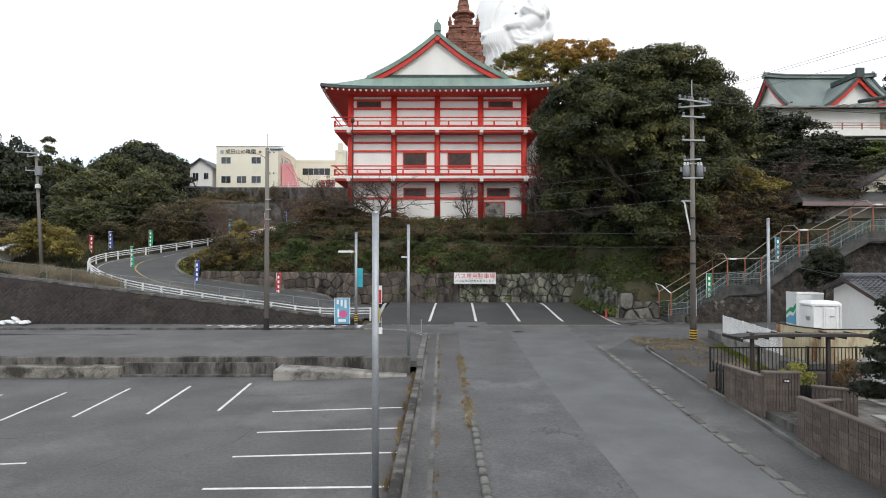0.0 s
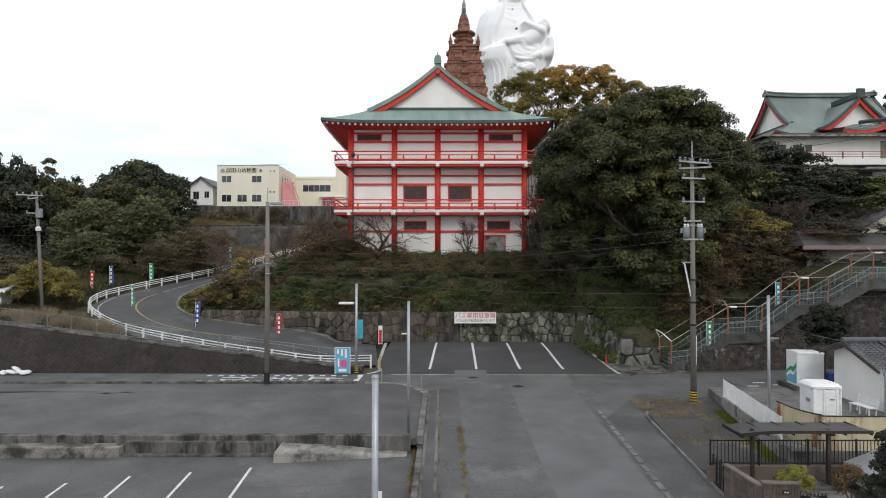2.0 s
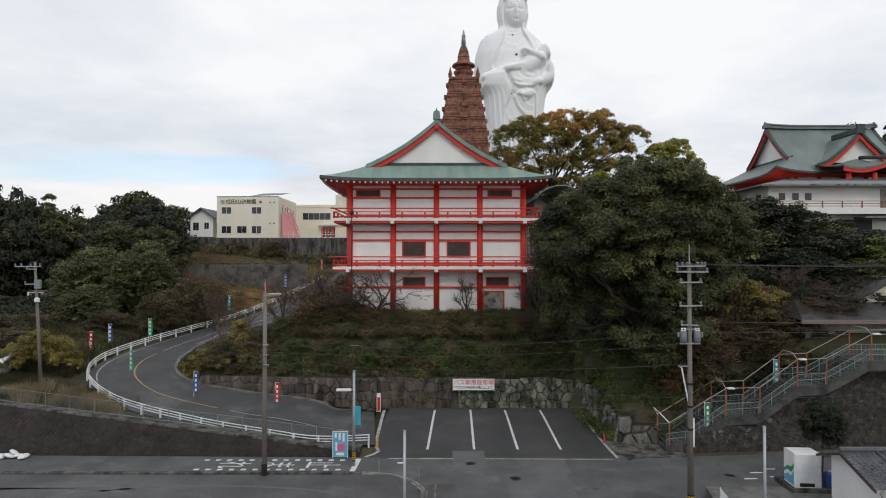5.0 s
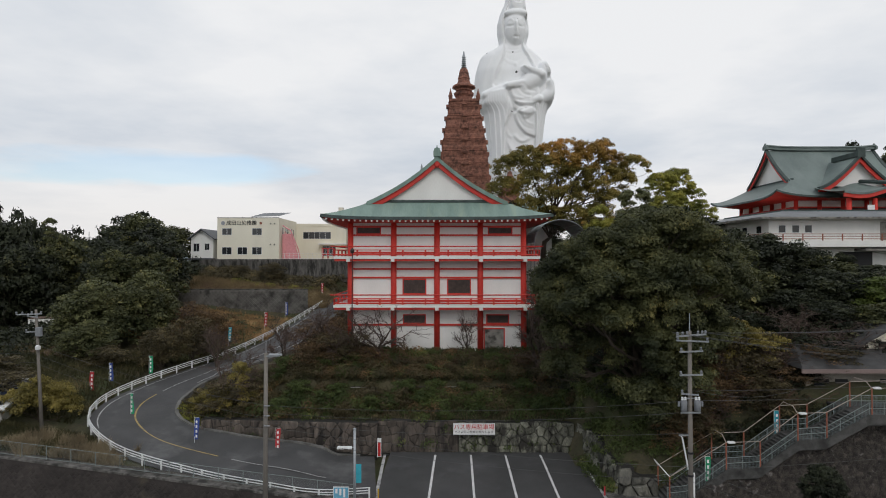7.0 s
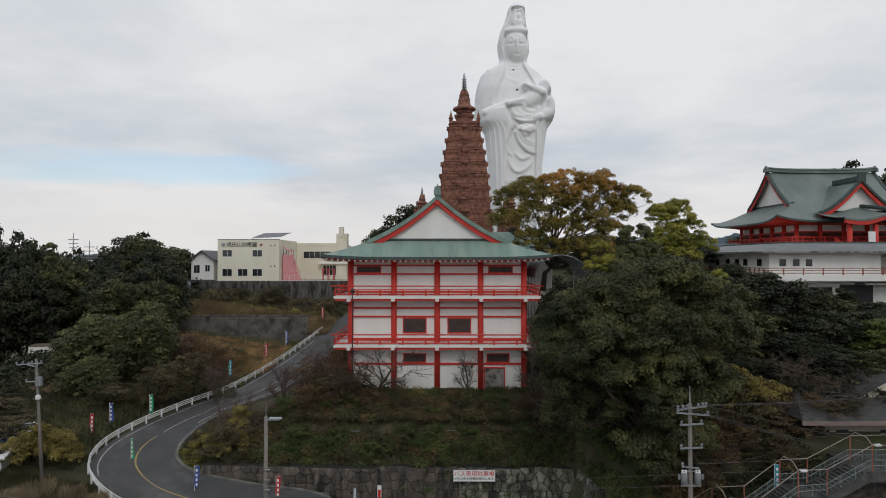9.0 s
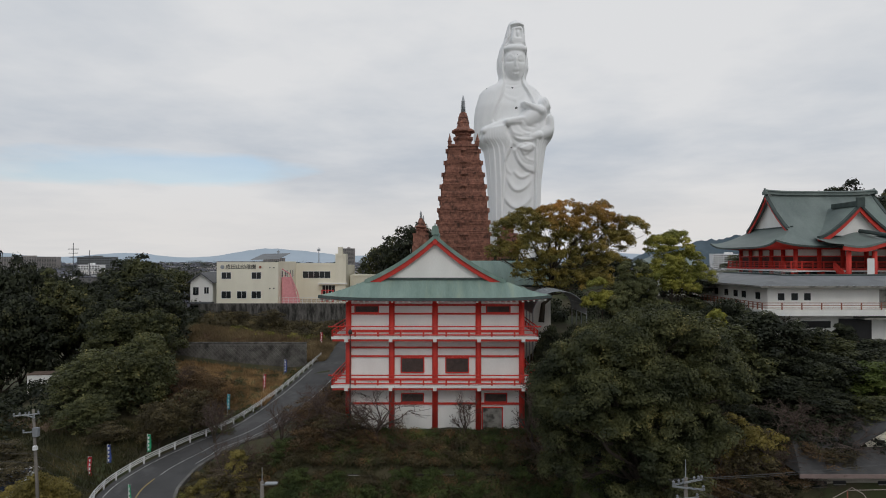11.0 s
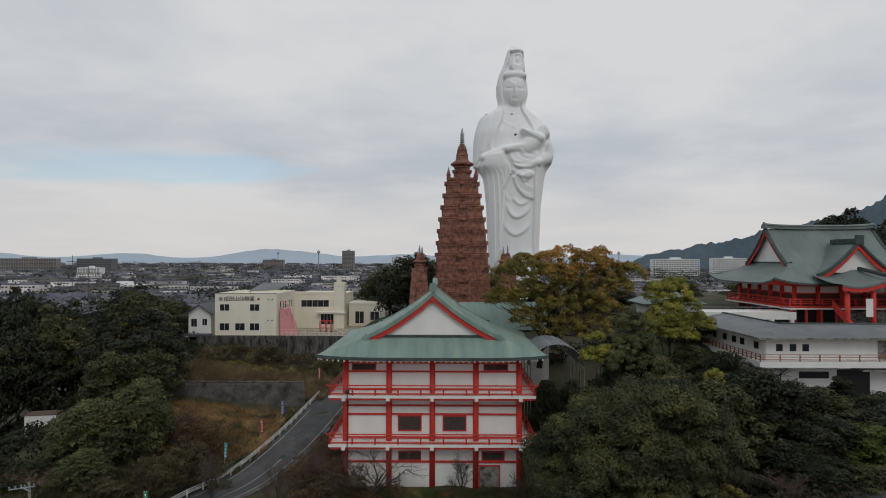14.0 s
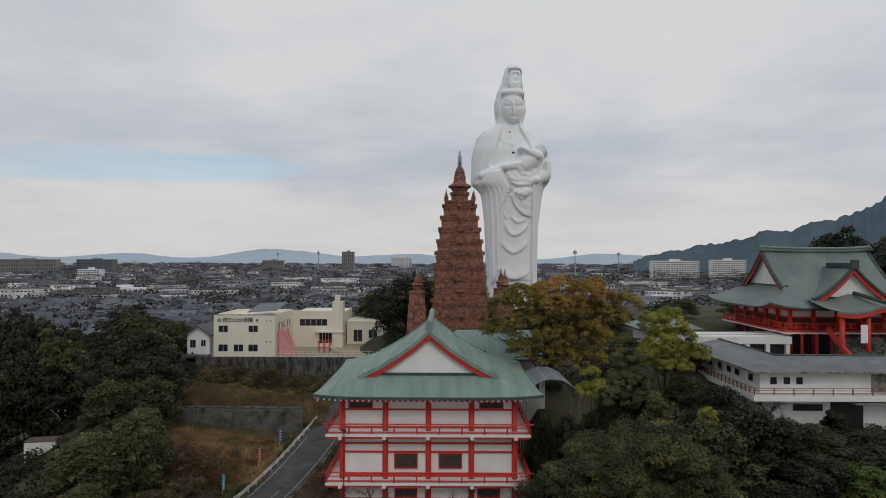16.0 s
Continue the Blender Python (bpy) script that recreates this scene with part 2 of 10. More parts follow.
# dark blotches and the pale tone stand in for shaded recesses and highlights
TERRACOTTA = mat("red_brown_stone", (0.35, 0.16, 0.112), (0.14, 0.062, 0.045), 0.9, 1.7, 9, 0.7, space="World", stain=(0.07, 0.036, 0.028), stain_at=(0.52, 0.66), dist=0.08, speck=.3)
STATUE_WHITE = mat("white_statue_paint", (0.9, 0.905, 0.91), (0.84, 0.85, 0.86), 0.6, 0.12, 2, 0.05, space="World", stain=(0.78, 0.79, 0.80), stain_at=(0.55, 0.8), stretch=(1, 1, 0.3))
DARK_WOOD = mat("dark_window_wood", (0.085, 0.06, 0.052), (0.05, 0.036, 0.032), 0.7, 2, 20, 0.1)
BLACK = mat("black_metal", (0.018, 0.018, 0.019), (0.012, 0.012, 0.012), 0.5, 3, 20, 0.05)
STEEL = mat("galvanised_steel", (0.42, 0.44, 0.46), (0.3, 0.32, 0.34), 0.45, 1.5, 15, 0.05, metal=0.6)
POLE_CONCRETE = mat("pole_concrete", (0.22, 0.2, 0.175), (0.14, 0.128, 0.115), 0.9, 1, 15, 0.1, stretch=(1, 1, 0.2))
WHITE_METAL = mat("white_painted_metal", (0.78, 0.79, 0.79), (0.66, 0.67, 0.67), 0.5, 1.5, 12, 0.04, stain=(0.5, 0.47, 0.42), stain_at=(0.66, 0.8))
YELLOW = mat("yellow_band", (0.62, 0.4, 0.03), None, 0.6, 3, 15, 0.05)
CREAM = mat("cream_wall", (0.82, 0.78, 0.65), (0.74, 0.7, 0.58), 0.85, 0.4, 8, 0.06, space="World", stain=(0.62, 0.58, 0.45), stain_at=(0.6, 0.8), stretch=(1, 1, 0.3))
PINK = mat("pink_paint", (0.78, 0.36, 0.38), (0.66, 0.28, 0.3), 0.7, 2, 12, 0.05)
GLASS = mat("window_glass", (0.03, 0.034, 0.038), (0.02, 0.022, 0.025), 0.08, 1, 5, 0.0, spec=0.6)
BARK = mat("bark", (0.085, 0.065, 0.05), (0.04, 0.032, 0.026), 0.95, 1.5, 10, 0.5, stretch=(1, 1, 0.3), dist=0.04)
TWIG = mat("bare_twig", (0.12, 0.085, 0.07), (0.065, 0.047, 0.04), 0.95, 1.5, 10, 0.2)
STONE = mat("wall_stone", (0.185, 0.178, 0.15), (0.085, 0.082, 0.072), 0.92, 1.6, 9, 0.7, space="World", objrand=0.5, stain=(0.04, 0.04, 0.032), stain_at=(0.47, 0.62), dist=0.08, stretch=(1, 1, 0.55))
ROCK = mat("dark_rock_face", (0.082, 0.07, 0.06), (0.026, 0.023, 0.021), 0.94, 2.2, 14, 0.9, space="World", island=0.35, stain=(0.2, 0.185, 0.175), stain_at=(0.61, 0.68), dist=0.1)
TILE_GREY = mat("grey_roof_tile", (0.11, 0.115, 0.125), (0.06, 0.063, 0.07), 0.6, 1, 10, 0.1, space="World", stain=(0.16, 0.15, 0.14), stain_at=(0.6, 0.8))
SHEET_GREY = mat("grey_metal_roof", (0.17, 0.18, 0.19), (0.11, 0.118, 0.125), 0.6, 0.4, 8, 0.06, space="World", stain=(0.22, 0.225, 0.225))

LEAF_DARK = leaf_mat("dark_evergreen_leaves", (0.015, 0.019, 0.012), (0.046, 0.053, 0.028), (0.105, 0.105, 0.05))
LEAF_CAMPHOR = leaf_mat("camphor_leaves", (0.03, 0.037, 0.018), (0.11, 0.114, 0.046), (0.235, 0.205, 0.075))
LEAF_ORANGE = leaf_mat("orange_autumn_leaves", (0.2, 0.13, 0.034), (0.42, 0.24, 0.055), (0.52, 0.25, 0.065))
LEAF_LIME = leaf_mat("yellow_green_leaves", (0.14, 0.155, 0.035), (0.33, 0.31, 0.06), (0.48, 0.42, 0.09))
LEAF_BRUSH = leaf_mat("brush_leaves", (0.05, 0.042, 0.024), (0.13, 0.105, 0.052), (0.25, 0.19, 0.085))
LEAF_AUTUMN = leaf_mat("turning_leaves", (0.12, 0.108, 0.031), (0.31, 0.238, 0.06), (0.45, 0.28, 0.072))
LEAF_GOLD = leaf_mat("golden_brown_leaves", (0.13, 0.11, 0.032), (0.32, 0.26, 0.075), (0.45, 0.34, 0.1))
LEAF_IVY = leaf_mat("ivy_leaves", (0.042, 0.06, 0.02), (0.1, 0.128, 0.04), (0.19, 0.19, 0.06))
LEAF_RUSSET = leaf_mat("russet_leaves", (0.085, 0.056, 0.03), (0.185, 0.115, 0.055), (0.27, 0.15, 0.065))
DRY_GRASS = leaf_mat("dry_grass", (0.14, 0.105, 0.06), (0.27, 0.2, 0.11), (0.36, 0.29, 0.17))
GREEN_GRASS = leaf_mat("green_grass", (0.036, 0.038, 0.018), (0.09, 0.084, 0.038), (0.18, 0.14, 0.07))
BLOCKS = mat("weathered_blocks", (0.046, 0.039, 0.036), (0.028, 0.024, 0.022), 0.95, 0.5, 14, 0.5, space="World", island=0.22, stain=(0.07, 0.058, 0.042), stain_at=(0.58, 0.75))
SIGN_WHITE = mat("sign_white", (0.82, 0.82, 0.81), (0.75, 0.75, 0.74), 0.5, 1, 10, 0.02)
SIGN_RED = mat("sign_red", (0.6, 0.03, 0.03), None, 0.5, 1, 10, 0.02)
SIGN_BLUE = mat("sign_blue", (0.16, 0.42, 0.6), (0.13, 0.36, 0.52), 0.5, 1, 10, 0.02)
# black for signs and fittings, and for shade painted into openings
SIGN_AND_SHADE_BLACK = mat("sign_and_shade_black", (0.02, 0.02, 0.022), None, 0.5, 1, 10, 0.02)
FLAG_RED = mat("red_cloth", (0.55, 0.05, 0.06), None, 0.8, 2, 20, 0.05)
FLAG_GREEN = mat("green_cloth", (0.03, 0.36, 0.17), None, 0.8, 2, 20, 0.05)
FLAG_BLUE = mat("blue_cloth", (0.06, 0.1, 0.34), None, 0.8, 2, 20, 0.05)
FLAG_TEAL = mat("teal_cloth", (0.05, 0.4, 0.5), None, 0.8, 2, 20, 0.05)
RAIL_RED = mat("faded_red_pipe", (0.36, 0.12, 0.07), (0.22, 0.09, 0.06), 0.6, 3, 20, 0.05)
RAIL_GREY = mat("grey_green_pipe", (0.24, 0.28, 0.27), (0.16, 0.185, 0.18), 0.6, 3, 20, 0.05)
BLOCK_BROWN = mat("brown_wall_tile", (0.155, 0.125, 0.105), (0.10, 0.08, 0.068), 0.85, 1.2, 14, 0.3, space="World", objrand=0.18, stain=(0.06, 0.05, 0.045), stain_at=(0.55, 0.72), stretch=(1, 1, 0.4))
RUST = mat("rusty_cream_sheet", (0.55, 0.49, 0.34), (0.46, 0.40, 0.26), 0.7, 1.2, 10, 0.1, space="World", stain=(0.22, 0.09, 0.03), stain_at=(0.5, 0.62), stretch=(1.3, 1.3, 0.35))
CAR_PAINT = mat("silver_car_paint", (0.5, 0.51, 0.52), (0.46, 0.47, 0.48), 0.3, 1, 5, 0.0, metal=0.5)
BROWN_ALU = mat("dark_brown_aluminium", (0.04, 0.03, 0.027), (0.028, 0.022, 0.02), 0.45, 2, 10, 0.03)
PANEL = mat("solar_panel", (0.03, 0.04, 0.07), (0.02, 0.03, 0.05), 0.25, 1, 5, 0.0)
DARK_ROOF = mat("dark_slate_roof", (0.07, 0.068, 0.068), (0.042, 0.041, 0.042), 0.7, 1, 10, 0.1, space="World", stain=(0.1, 0.095, 0.09))
# grey instead of black: the sky's reflection is put into the cable colour
CABLE = mat("sky_sheen_cable", (0.075, 0.075, 0.075), (0.05, 0.05, 0.05), 0.5, 2, 10, 0)
JOINT = mat("dark_joints", (0.035, 0.033, 0.03), (0.02, 0.019, 0.017), 0.95, 2, 12, 0.3, space="World")
GUTTER = mat("gutter_concrete", (0.19, 0.185, 0.175), (0.10, 0.098, 0.092), 0.95, 1.0, 14, 0.3, space="World", stain=(0.06, 0.058, 0.052), stain_at=(0.5, 0.68))
PIPE_PALE = mat("weathered_cream_pipe", (0.42, 0.37, 0.32), (0.3, 0.24, 0.2), 0.6, 3, 20, 0.05)
ASPHALT_PATCH = mat("asphalt_patch", (0.132, 0.134, 0.135), (0.096, 0.097, 0.098), 0.93, 0.5, 22, 0.4, space="World", stain=(0.15, 0.15, 0.15))
TYRE = mat("tyre_marks", (0.07, 0.07, 0.072), (0.05, 0.05, 0.052), 0.9, 0.5, 20, 0.2, space="World", stain=(0.11, 0.11, 0.11), stain_at=(0.45, 0.6))
STONE_BROWN = mat("stained_wall_stone", (0.125, 0.102, 0.085), (0.06, 0.05, 0.042), 0.94, 1.6, 9, 0.7, space="World", objrand=0.4, stain=(0.025, 0.022, 0.02), stain_at=(0.47, 0.64), dist=0.08, stretch=(1.4, 1, 0.25))

TRANSFORMER = mat("grey_transformer_paint", (0.24, 0.255, 0.27), (0.17, 0.18, 0.195), 0.6, 2, 12, 0.04)
STAIR = mat("dark_stair_concrete", (0.10, 0.098, 0.094), (0.045, 0.044, 0.042), 0.95, 1.2, 14, 0.3, space="World", stain=(0.03, 0.03, 0.028), stain_at=(0.5, 0.66))
STONE_PALE = mat("lichen_wall_stone", (0.27, 0.265, 0.215), (0.11, 0.112, 0.085), 0.94, 1.5, 9, 0.7, space="World", objrand=0.3, stain=(0.035, 0.033, 0.028), stain_at=(0.45, 0.58), dist=0.08, stretch=(1.2, 1, 0.5), speck=.5)
SOIL_DRY = mat("dry_leaf_litter", (0.17, 0.125, 0.07), (0.08, 0.062, 0.04), 0.97, 0.8, 14, 0.5, space="World", stain=(0.07, 0.07, 0.068), stain_at=(0.45, 0.6), dist=0.04)
MESH_TEAL = mat("grey_green_mesh", (0.16, 0.2, 0.2), (0.11, 0.14, 0.14), 0.6, 2, 12, 0.03)
TAN_GRASS = leaf_mat("tan_dry_grass", (0.16, 0.125, 0.08), (0.29, 0.235, 0.15), (0.38, 0.32, 0.21))
FIELD_GRASS = leaf_mat("orange_tan_field_grass", (0.22, 0.145, 0.07), (0.44, 0.285, 0.14), (0.54, 0.38, 0.19))
LIME_GRASS = leaf_mat("bright_moss_grass", (0.09, 0.11, 0.02), (0.2, 0.22, 0.035), (0.3, 0.28, 0.06))
LEAF_OLIVE = leaf_mat("olive_evergreen_leaves", (0.05, 0.058, 0.028), (0.135, 0.14, 0.058), (0.25, 0.225, 0.09))
PLOT = mat("weedy_dark_asphalt", (0.075, 0.071, 0.069), (0.045, 0.043, 0.043), 0.95, 0.6, 18, 0.5, space="World", stain=(0.2, 0.155, 0.09), stain_at=(0.58, 0.68))
FIELD_WALL = mat("grey_field_wall", (0.2, 0.19, 0.175), (0.11, 0.104, 0.095), 0.95, 0.8, 8, 0.4, space="World", objrand=0.2, stain=(0.045, 0.043, 0.038), stain_at=(0.5, 0.66))
PLOUGHED = mat("ploughed_soil", (0.15, 0.1, 0.065), (0.085, 0.058, 0.04), 0.97, 1.2, 12, 0.6, space="World", dist=0.05)
WALL_BEIGE = mat("beige_house_wall", (0.36, 0.33, 0.28), (0.24, 0.22, 0.19), 0.9, 0.6, 8, 0.1, space="World", stain=(0.22, 0.2, 0.17), stain_at=(0.55, 0.75))
ASPHALT_RAMP = mat("asphalt_ramp", (0.074, 0.073, 0.074), (0.05, 0.05, 0.051), 0.78, 0.4, 20, 0.4, space="World", stain=(0.12, 0.12, 0.12), stain_at=(0.52, 0.7))
LEAF_FRESH = leaf_mat("fresh_green_leaves", (0.05, 0.07, 0.018), (0.13, 0.165, 0.04), (0.22, 0.24, 0.06))

# ---- mesh helpers ----
class Mesh:
    """Collects faces and turns them into one mesh object."""

    def __init__(self):
        self.v, self.f = [], []

    def add(self, verts, faces):
        n = len(self.v)
        self.v.extend(tuple(p) for p in verts)
        self.f.extend(tuple(i + n for i in f) for f in faces)
        return self

    def box(self, x0, y0, z0, x1, y1, z1, m=None):
        c = [Vector((x, y, z)) for z in (z0, z1) for y in (y0, y1) for x in (x0, x1)]
        if m is not None:
            c = [m @ p for p in c]
        return self.add(c, [(0, 2, 3, 1), (4, 5, 7, 6), (0, 1, 5, 4), (2, 6, 7, 3), (0, 4, 6, 2), (1, 3, 7, 5)])

    def chamfer(self, x0, y0, z0, x1, y1, z1, c=0.03, m=None):
        """A box with its vertical and top edges cut."""
        def ring(i, z):
            return [(x0 + i + c, y0 + i, z), (x1 - i - c, y0 + i, z), (x1 - i, y0 + i + c, z), (x1 - i, y1 - i - c, z),
                    (x1 - i - c, y1 - i, z), (x0 + i + c, y1 - i, z), (x0 + i, y1 - i - c, z), (x0 + i, y0 + i + c, z)]
        rings = [ring(0, z0), ring(0, z1 - c), ring(c, z1)]
        if m is not None:
            rings = [[m @ Vector(p) for p in r] for r in rings]
        return self.loft(rings, True)

    def loft(self, rings, caps=False, closed=True):
        n = len(rings[0])
        v = [p for r in rings for p in r]
        f = []
        for k in range(len(rings) - 1):
            for i in range(n if closed else n - 1):
                j = (i + 1) % n
                f.append((k * n + i, k * n + j, (k + 1) * n + j, (k + 1) * n + i))
        if caps:
            f.append(tuple(range(n))[::-1])
            f.append(tuple((len(rings) - 1) * n + i for i in range(n)))
        return self.add(v, f)

    def cyl(self, a, b, r0, r1=None, n=8, caps=True):
        a, b = Vector(a), Vector(b)
        r1 = r0 if r1 is None else r1
        q = (b - a).to_track_quat("Z", "Y").to_matrix()
        ring = [q @ Vector((math.cos(2 * math.pi * i / n), math.sin(2 * math.pi * i / n), 0)) for i in range(n)]
        return self.loft([[a + p * r0 for p in ring], [b + p * r1 for p in ring]], caps)

    def tube(self, pts, r, n=6, r1=None):
        pts = [Vector(p) for p in pts]
        r1 = r if r1 is None else r1
        rings = []
        for k, p in enumerate(pts):
            d = pts[min(k + 1, len(pts) - 1)] - pts[max(k - 1, 0)]
            q = d.to_track_quat("Z", "Y").to_matrix()
            rr = r + (r1 - r) * k / max(1, len(pts) - 1)
            rings.append([p + q @ Vector((rr * math.cos(2 * math.pi * i / n), rr * math.sin(2 * math.pi * i / n), 0)) for i in range(n)])
        return self.loft(rings, True)

    def grid(self, nu, nv, fn):
        v = [fn(i / nu, j / nv) for j in range(nv + 1) for i in range(nu + 1)]
        f = [(j * (nu + 1) + i, j * (nu + 1) + i + 1, (j + 1) * (nu + 1) + i + 1, (j + 1) * (nu + 1) + i) for j in range(nv) for i in range(nu)]
        return self.add(v, f)

    def lathe(self, profile, c=(0, 0, 0), n=16, sx=1, sy=1):
        """Rings of radius r at height z round c."""
        rings = [[(c[0] + sx * r * math.cos(2 * math.pi * i / n), c[1] + sy * r * math.sin(2 * math.pi * i / n), c[2] + z) for i in range(n)] for r, z in profile]
        return self.loft(rings, True)

    def make(self, name, material, parent=None, smooth=False, label=""):
        me = bpy.data.meshes.new(name)
        me.from_pydata(self.v, [], self.f)
        me.materials.append(material)
        if smooth:
            me.polygons.foreach_set("use_smooth", [True] * len(me.polygons))
        me.update()
        ob = new(name, me)
        if parent is not None:
            ob.parent = parent
        if label:
            ob["label"] = label
        return ob


def thing(name, label, category, at=(0, 0, 0), rz=0, group="", kind=""):
    """The Empty at a thing's base."""
    e = new(name)
    e.matrix_basis = pose(*at, 0, 0, rz)
    return tagged(e, label, category, group, kind)


def numpy_mesh(name, verts, quads, material, parent=None, smooth=False):
    """A mesh straight from arrays of points and of quads (or triangles)."""
    me = bpy.data.meshes.new(name)
    nv, nf, k = len(verts), len(quads), quads.shape[1]
    me.vertices.add(nv)
    me.vertices.foreach_set("co", np.asarray(verts, np.float32).ravel())
    me.loops.add(nf * k)
    me.loops.foreach_set("vertex_index", np.asarray(quads, np.int32).ravel())
    me.polygons.add(nf)
    me.polygons.foreach_set("loop_start", np.arange(0, nf * k, k, dtype=np.int32))
    if smooth:
        me.polygons.foreach_set("use_smooth", np.ones(nf, bool))
    me.materials.append(material)
    me.update(calc_edges=True)
    ob = new(name, me)
    if parent is not None:
        ob.parent = parent
    return ob


def smooth01(a, b, x):
    t = np.clip((x - a) / (b - a), 0, 1)
    return t * t * (3 - 2 * t)


# ---- the lie of the land ----
def road_z(y):
    """Height of the main road and the junction."""
    return 0.05 + 0.5 * smooth01(12, 45, y) + 0.85 * smooth01(47, 60, y)


# valley edge of the ramp road: x, y, height
OUTER = [(-5.3, 49.9, 0.8), (-10, 49.3, 0.85), (-14, 49.6, 1.3), (-20, 50.6, 2.0), (-28, 53.3, 3.1), (-33, 57.3, 4.4), (-34.9, 62.5, 5.2), (-34, 68.5, 5.9),
         (-31, 74, 6.8), (-27, 79, 7.9), (-24, 89, 9.5), (-21.5, 104, 11.7), (-18.5, 123, 14.5)]


def spline(pts, n):
    """n points along a smooth curve through pts."""
    p = np.array(pts, float)
    p = np.vstack([2 * p[0] - p[1], p, 2 * p[-1] - p[-2]])
    out = []
    for s in np.linspace(0, len(pts) - 1 - 1e-6, n):
        i = int(s); t = s - i
        a, b, c, d = p[i], p[i + 1], p[i + 2], p[i + 3]
        out.append(0.5 * (2 * b + (c - a) * t + (2 * a - 5 * b + 4 * c - d) * t * t + (3 * b - 3 * c + d - a) * t ** 3))
    return np.array(out)


OUT_LINE = spline(OUTER, 200)


def offset_line(line, off):
    """The line moved sideways to the right by off (a number or one for each point)."""
    d = np.gradient(line[:, :2], axis=0)
    d /= np.hypot(d[:, 0], d[:, 1])[:, None]
    q = line.copy()
    q[:, 0] += d[:, 1] * off
    q[:, 1] -= d[:, 0] * off
    return q


RAMP_WIDE = 9.2 - 1.6 * smooth01(30, 75, np.arange(200.0)) - 1.2 * smooth01(100, 140, np.arange(200.0))
IN_LINE = offset_line(OUT_LINE, RAMP_WIDE)
IN_LINE[:, 2] += np.interp(np.arange(200.0), [0, 12, 24, 36, 60, 72, 86], [.4, .6, .9, 1.1, .8, .5, 0])
RAMP_LINE = (OUT_LINE + IN_LINE) / 2
RAMP_LINE[:, 2] = OUT_LINE[:, 2]


def ramp_near(x, y):
    """Distance to the ramp's centre line and its height there."""
    x, y = np.asarray(x, float), np.asarray(y, float)
    best = np.full(x.shape, 1e9); z = np.zeros(x.shape)
    for p in RAMP_LINE:
        d = (x - p[0]) ** 2 + (y - p[1]) ** 2
        z = np.where(d < best, p[2], z); best = np.minimum(best, d)
    return np.sqrt(best), z


def bank_y(x):
    """Line of the foot of the stone walls under the temple hill."""
    return 59.8 - 9.0 * smooth01(12.8, 15.2, x)


def land(x, y):
    x, y = np.asarray(x, float), np.asarray(y, float)
    flat = road_z(y) - 0.2
    flat = np.where((x < -1) & (y < 30.2), -0.25, flat)
    # temple hill
    d = y - bank_y(x)
    top = 2.9 + 2.0 * smooth01(0.5, 3.7, d) + 1.5 * smooth01(3.75, 4.1, d) + 1.9 * smooth01(5.3, 9.5, d) + 3.2 * smooth01(16, 30, d) + 6.5 * smooth01(28, 50, d) + 3.0 * smooth01(60, 90, d)
    stair_rise = 3.5 * smooth01(24, 36, x) * smooth01(1, 6, d)
    hill = road_z(y) + smooth01(0.6, 1.6, d) * (top + stair_rise - 0.8 * smooth01(10, 14, x) * smooth01(20, 0, d))
    # western fields and woods above the block wall
    wall_top = 0.6 + 4.6 * np.clip((-6 - x) / 38, 0, 1.3)
    west = np.where(y < 49.2, 0.35, wall_top + 3.0 * smooth01(52, 75, y) + 3.2 * smooth01(78, 96, y) + 2.0 * smooth01(102.5, 104, y)
                    + 4.0 * smooth01(104, 122, y) + 2.0 * smooth01(125, 127, y) - 5.0 * smooth01(-44, -70, x) * smooth01(70, 95, y))
    z = np.where(y < 47, flat, np.where(x > -5, hill, west))
    w = smooth01(-26, -14, x) * smooth01(58, 62, y)
    z = np.where((x <= -5) & (y >= 47), west * (1 - w) + hill * w, z)
    rd, rz = ramp_near(x, y)
    k = smooth01(4.4, 7.0, rd)
    near = (y > 49.4) & (x < -4)
    z = np.where(near, (rz - 0.15) * (1 - k) + z * k, z)
    # the hill falls away behind to the plain of the town
    east = smooth01(-90, -60, x) * (1 - smooth01(150, 260, x))
    fall = smooth01(135, 200, y) * (1 - smooth01(-30, -10, x)) + smooth01(190, 290, y) * smooth01(-30, -10, x)
    z = z * (1 - fall) + (-2.0) * fall
    z = z * np.where(y > 45, np.maximum(east, 1 - smooth01(45, 70, y)), 1)
    return z


def land1(x, y):
    return float(land(np.array([x]), np.array([y]))[0])


def axis(lo, a, b, hi, step, n):
    """Coordinates, close together from a to b and ever wider beyond."""
    inner = np.arange(a, b + 1e-6, step)
    left = a - (a - lo) * (np.linspace(0, 1, n + 1)[1:][::-1] ** 3)
    right = b + (hi - b) * (np.linspace(0, 1, n + 1)[1:] ** 3)
    return np.concatenate([left, inner, right])


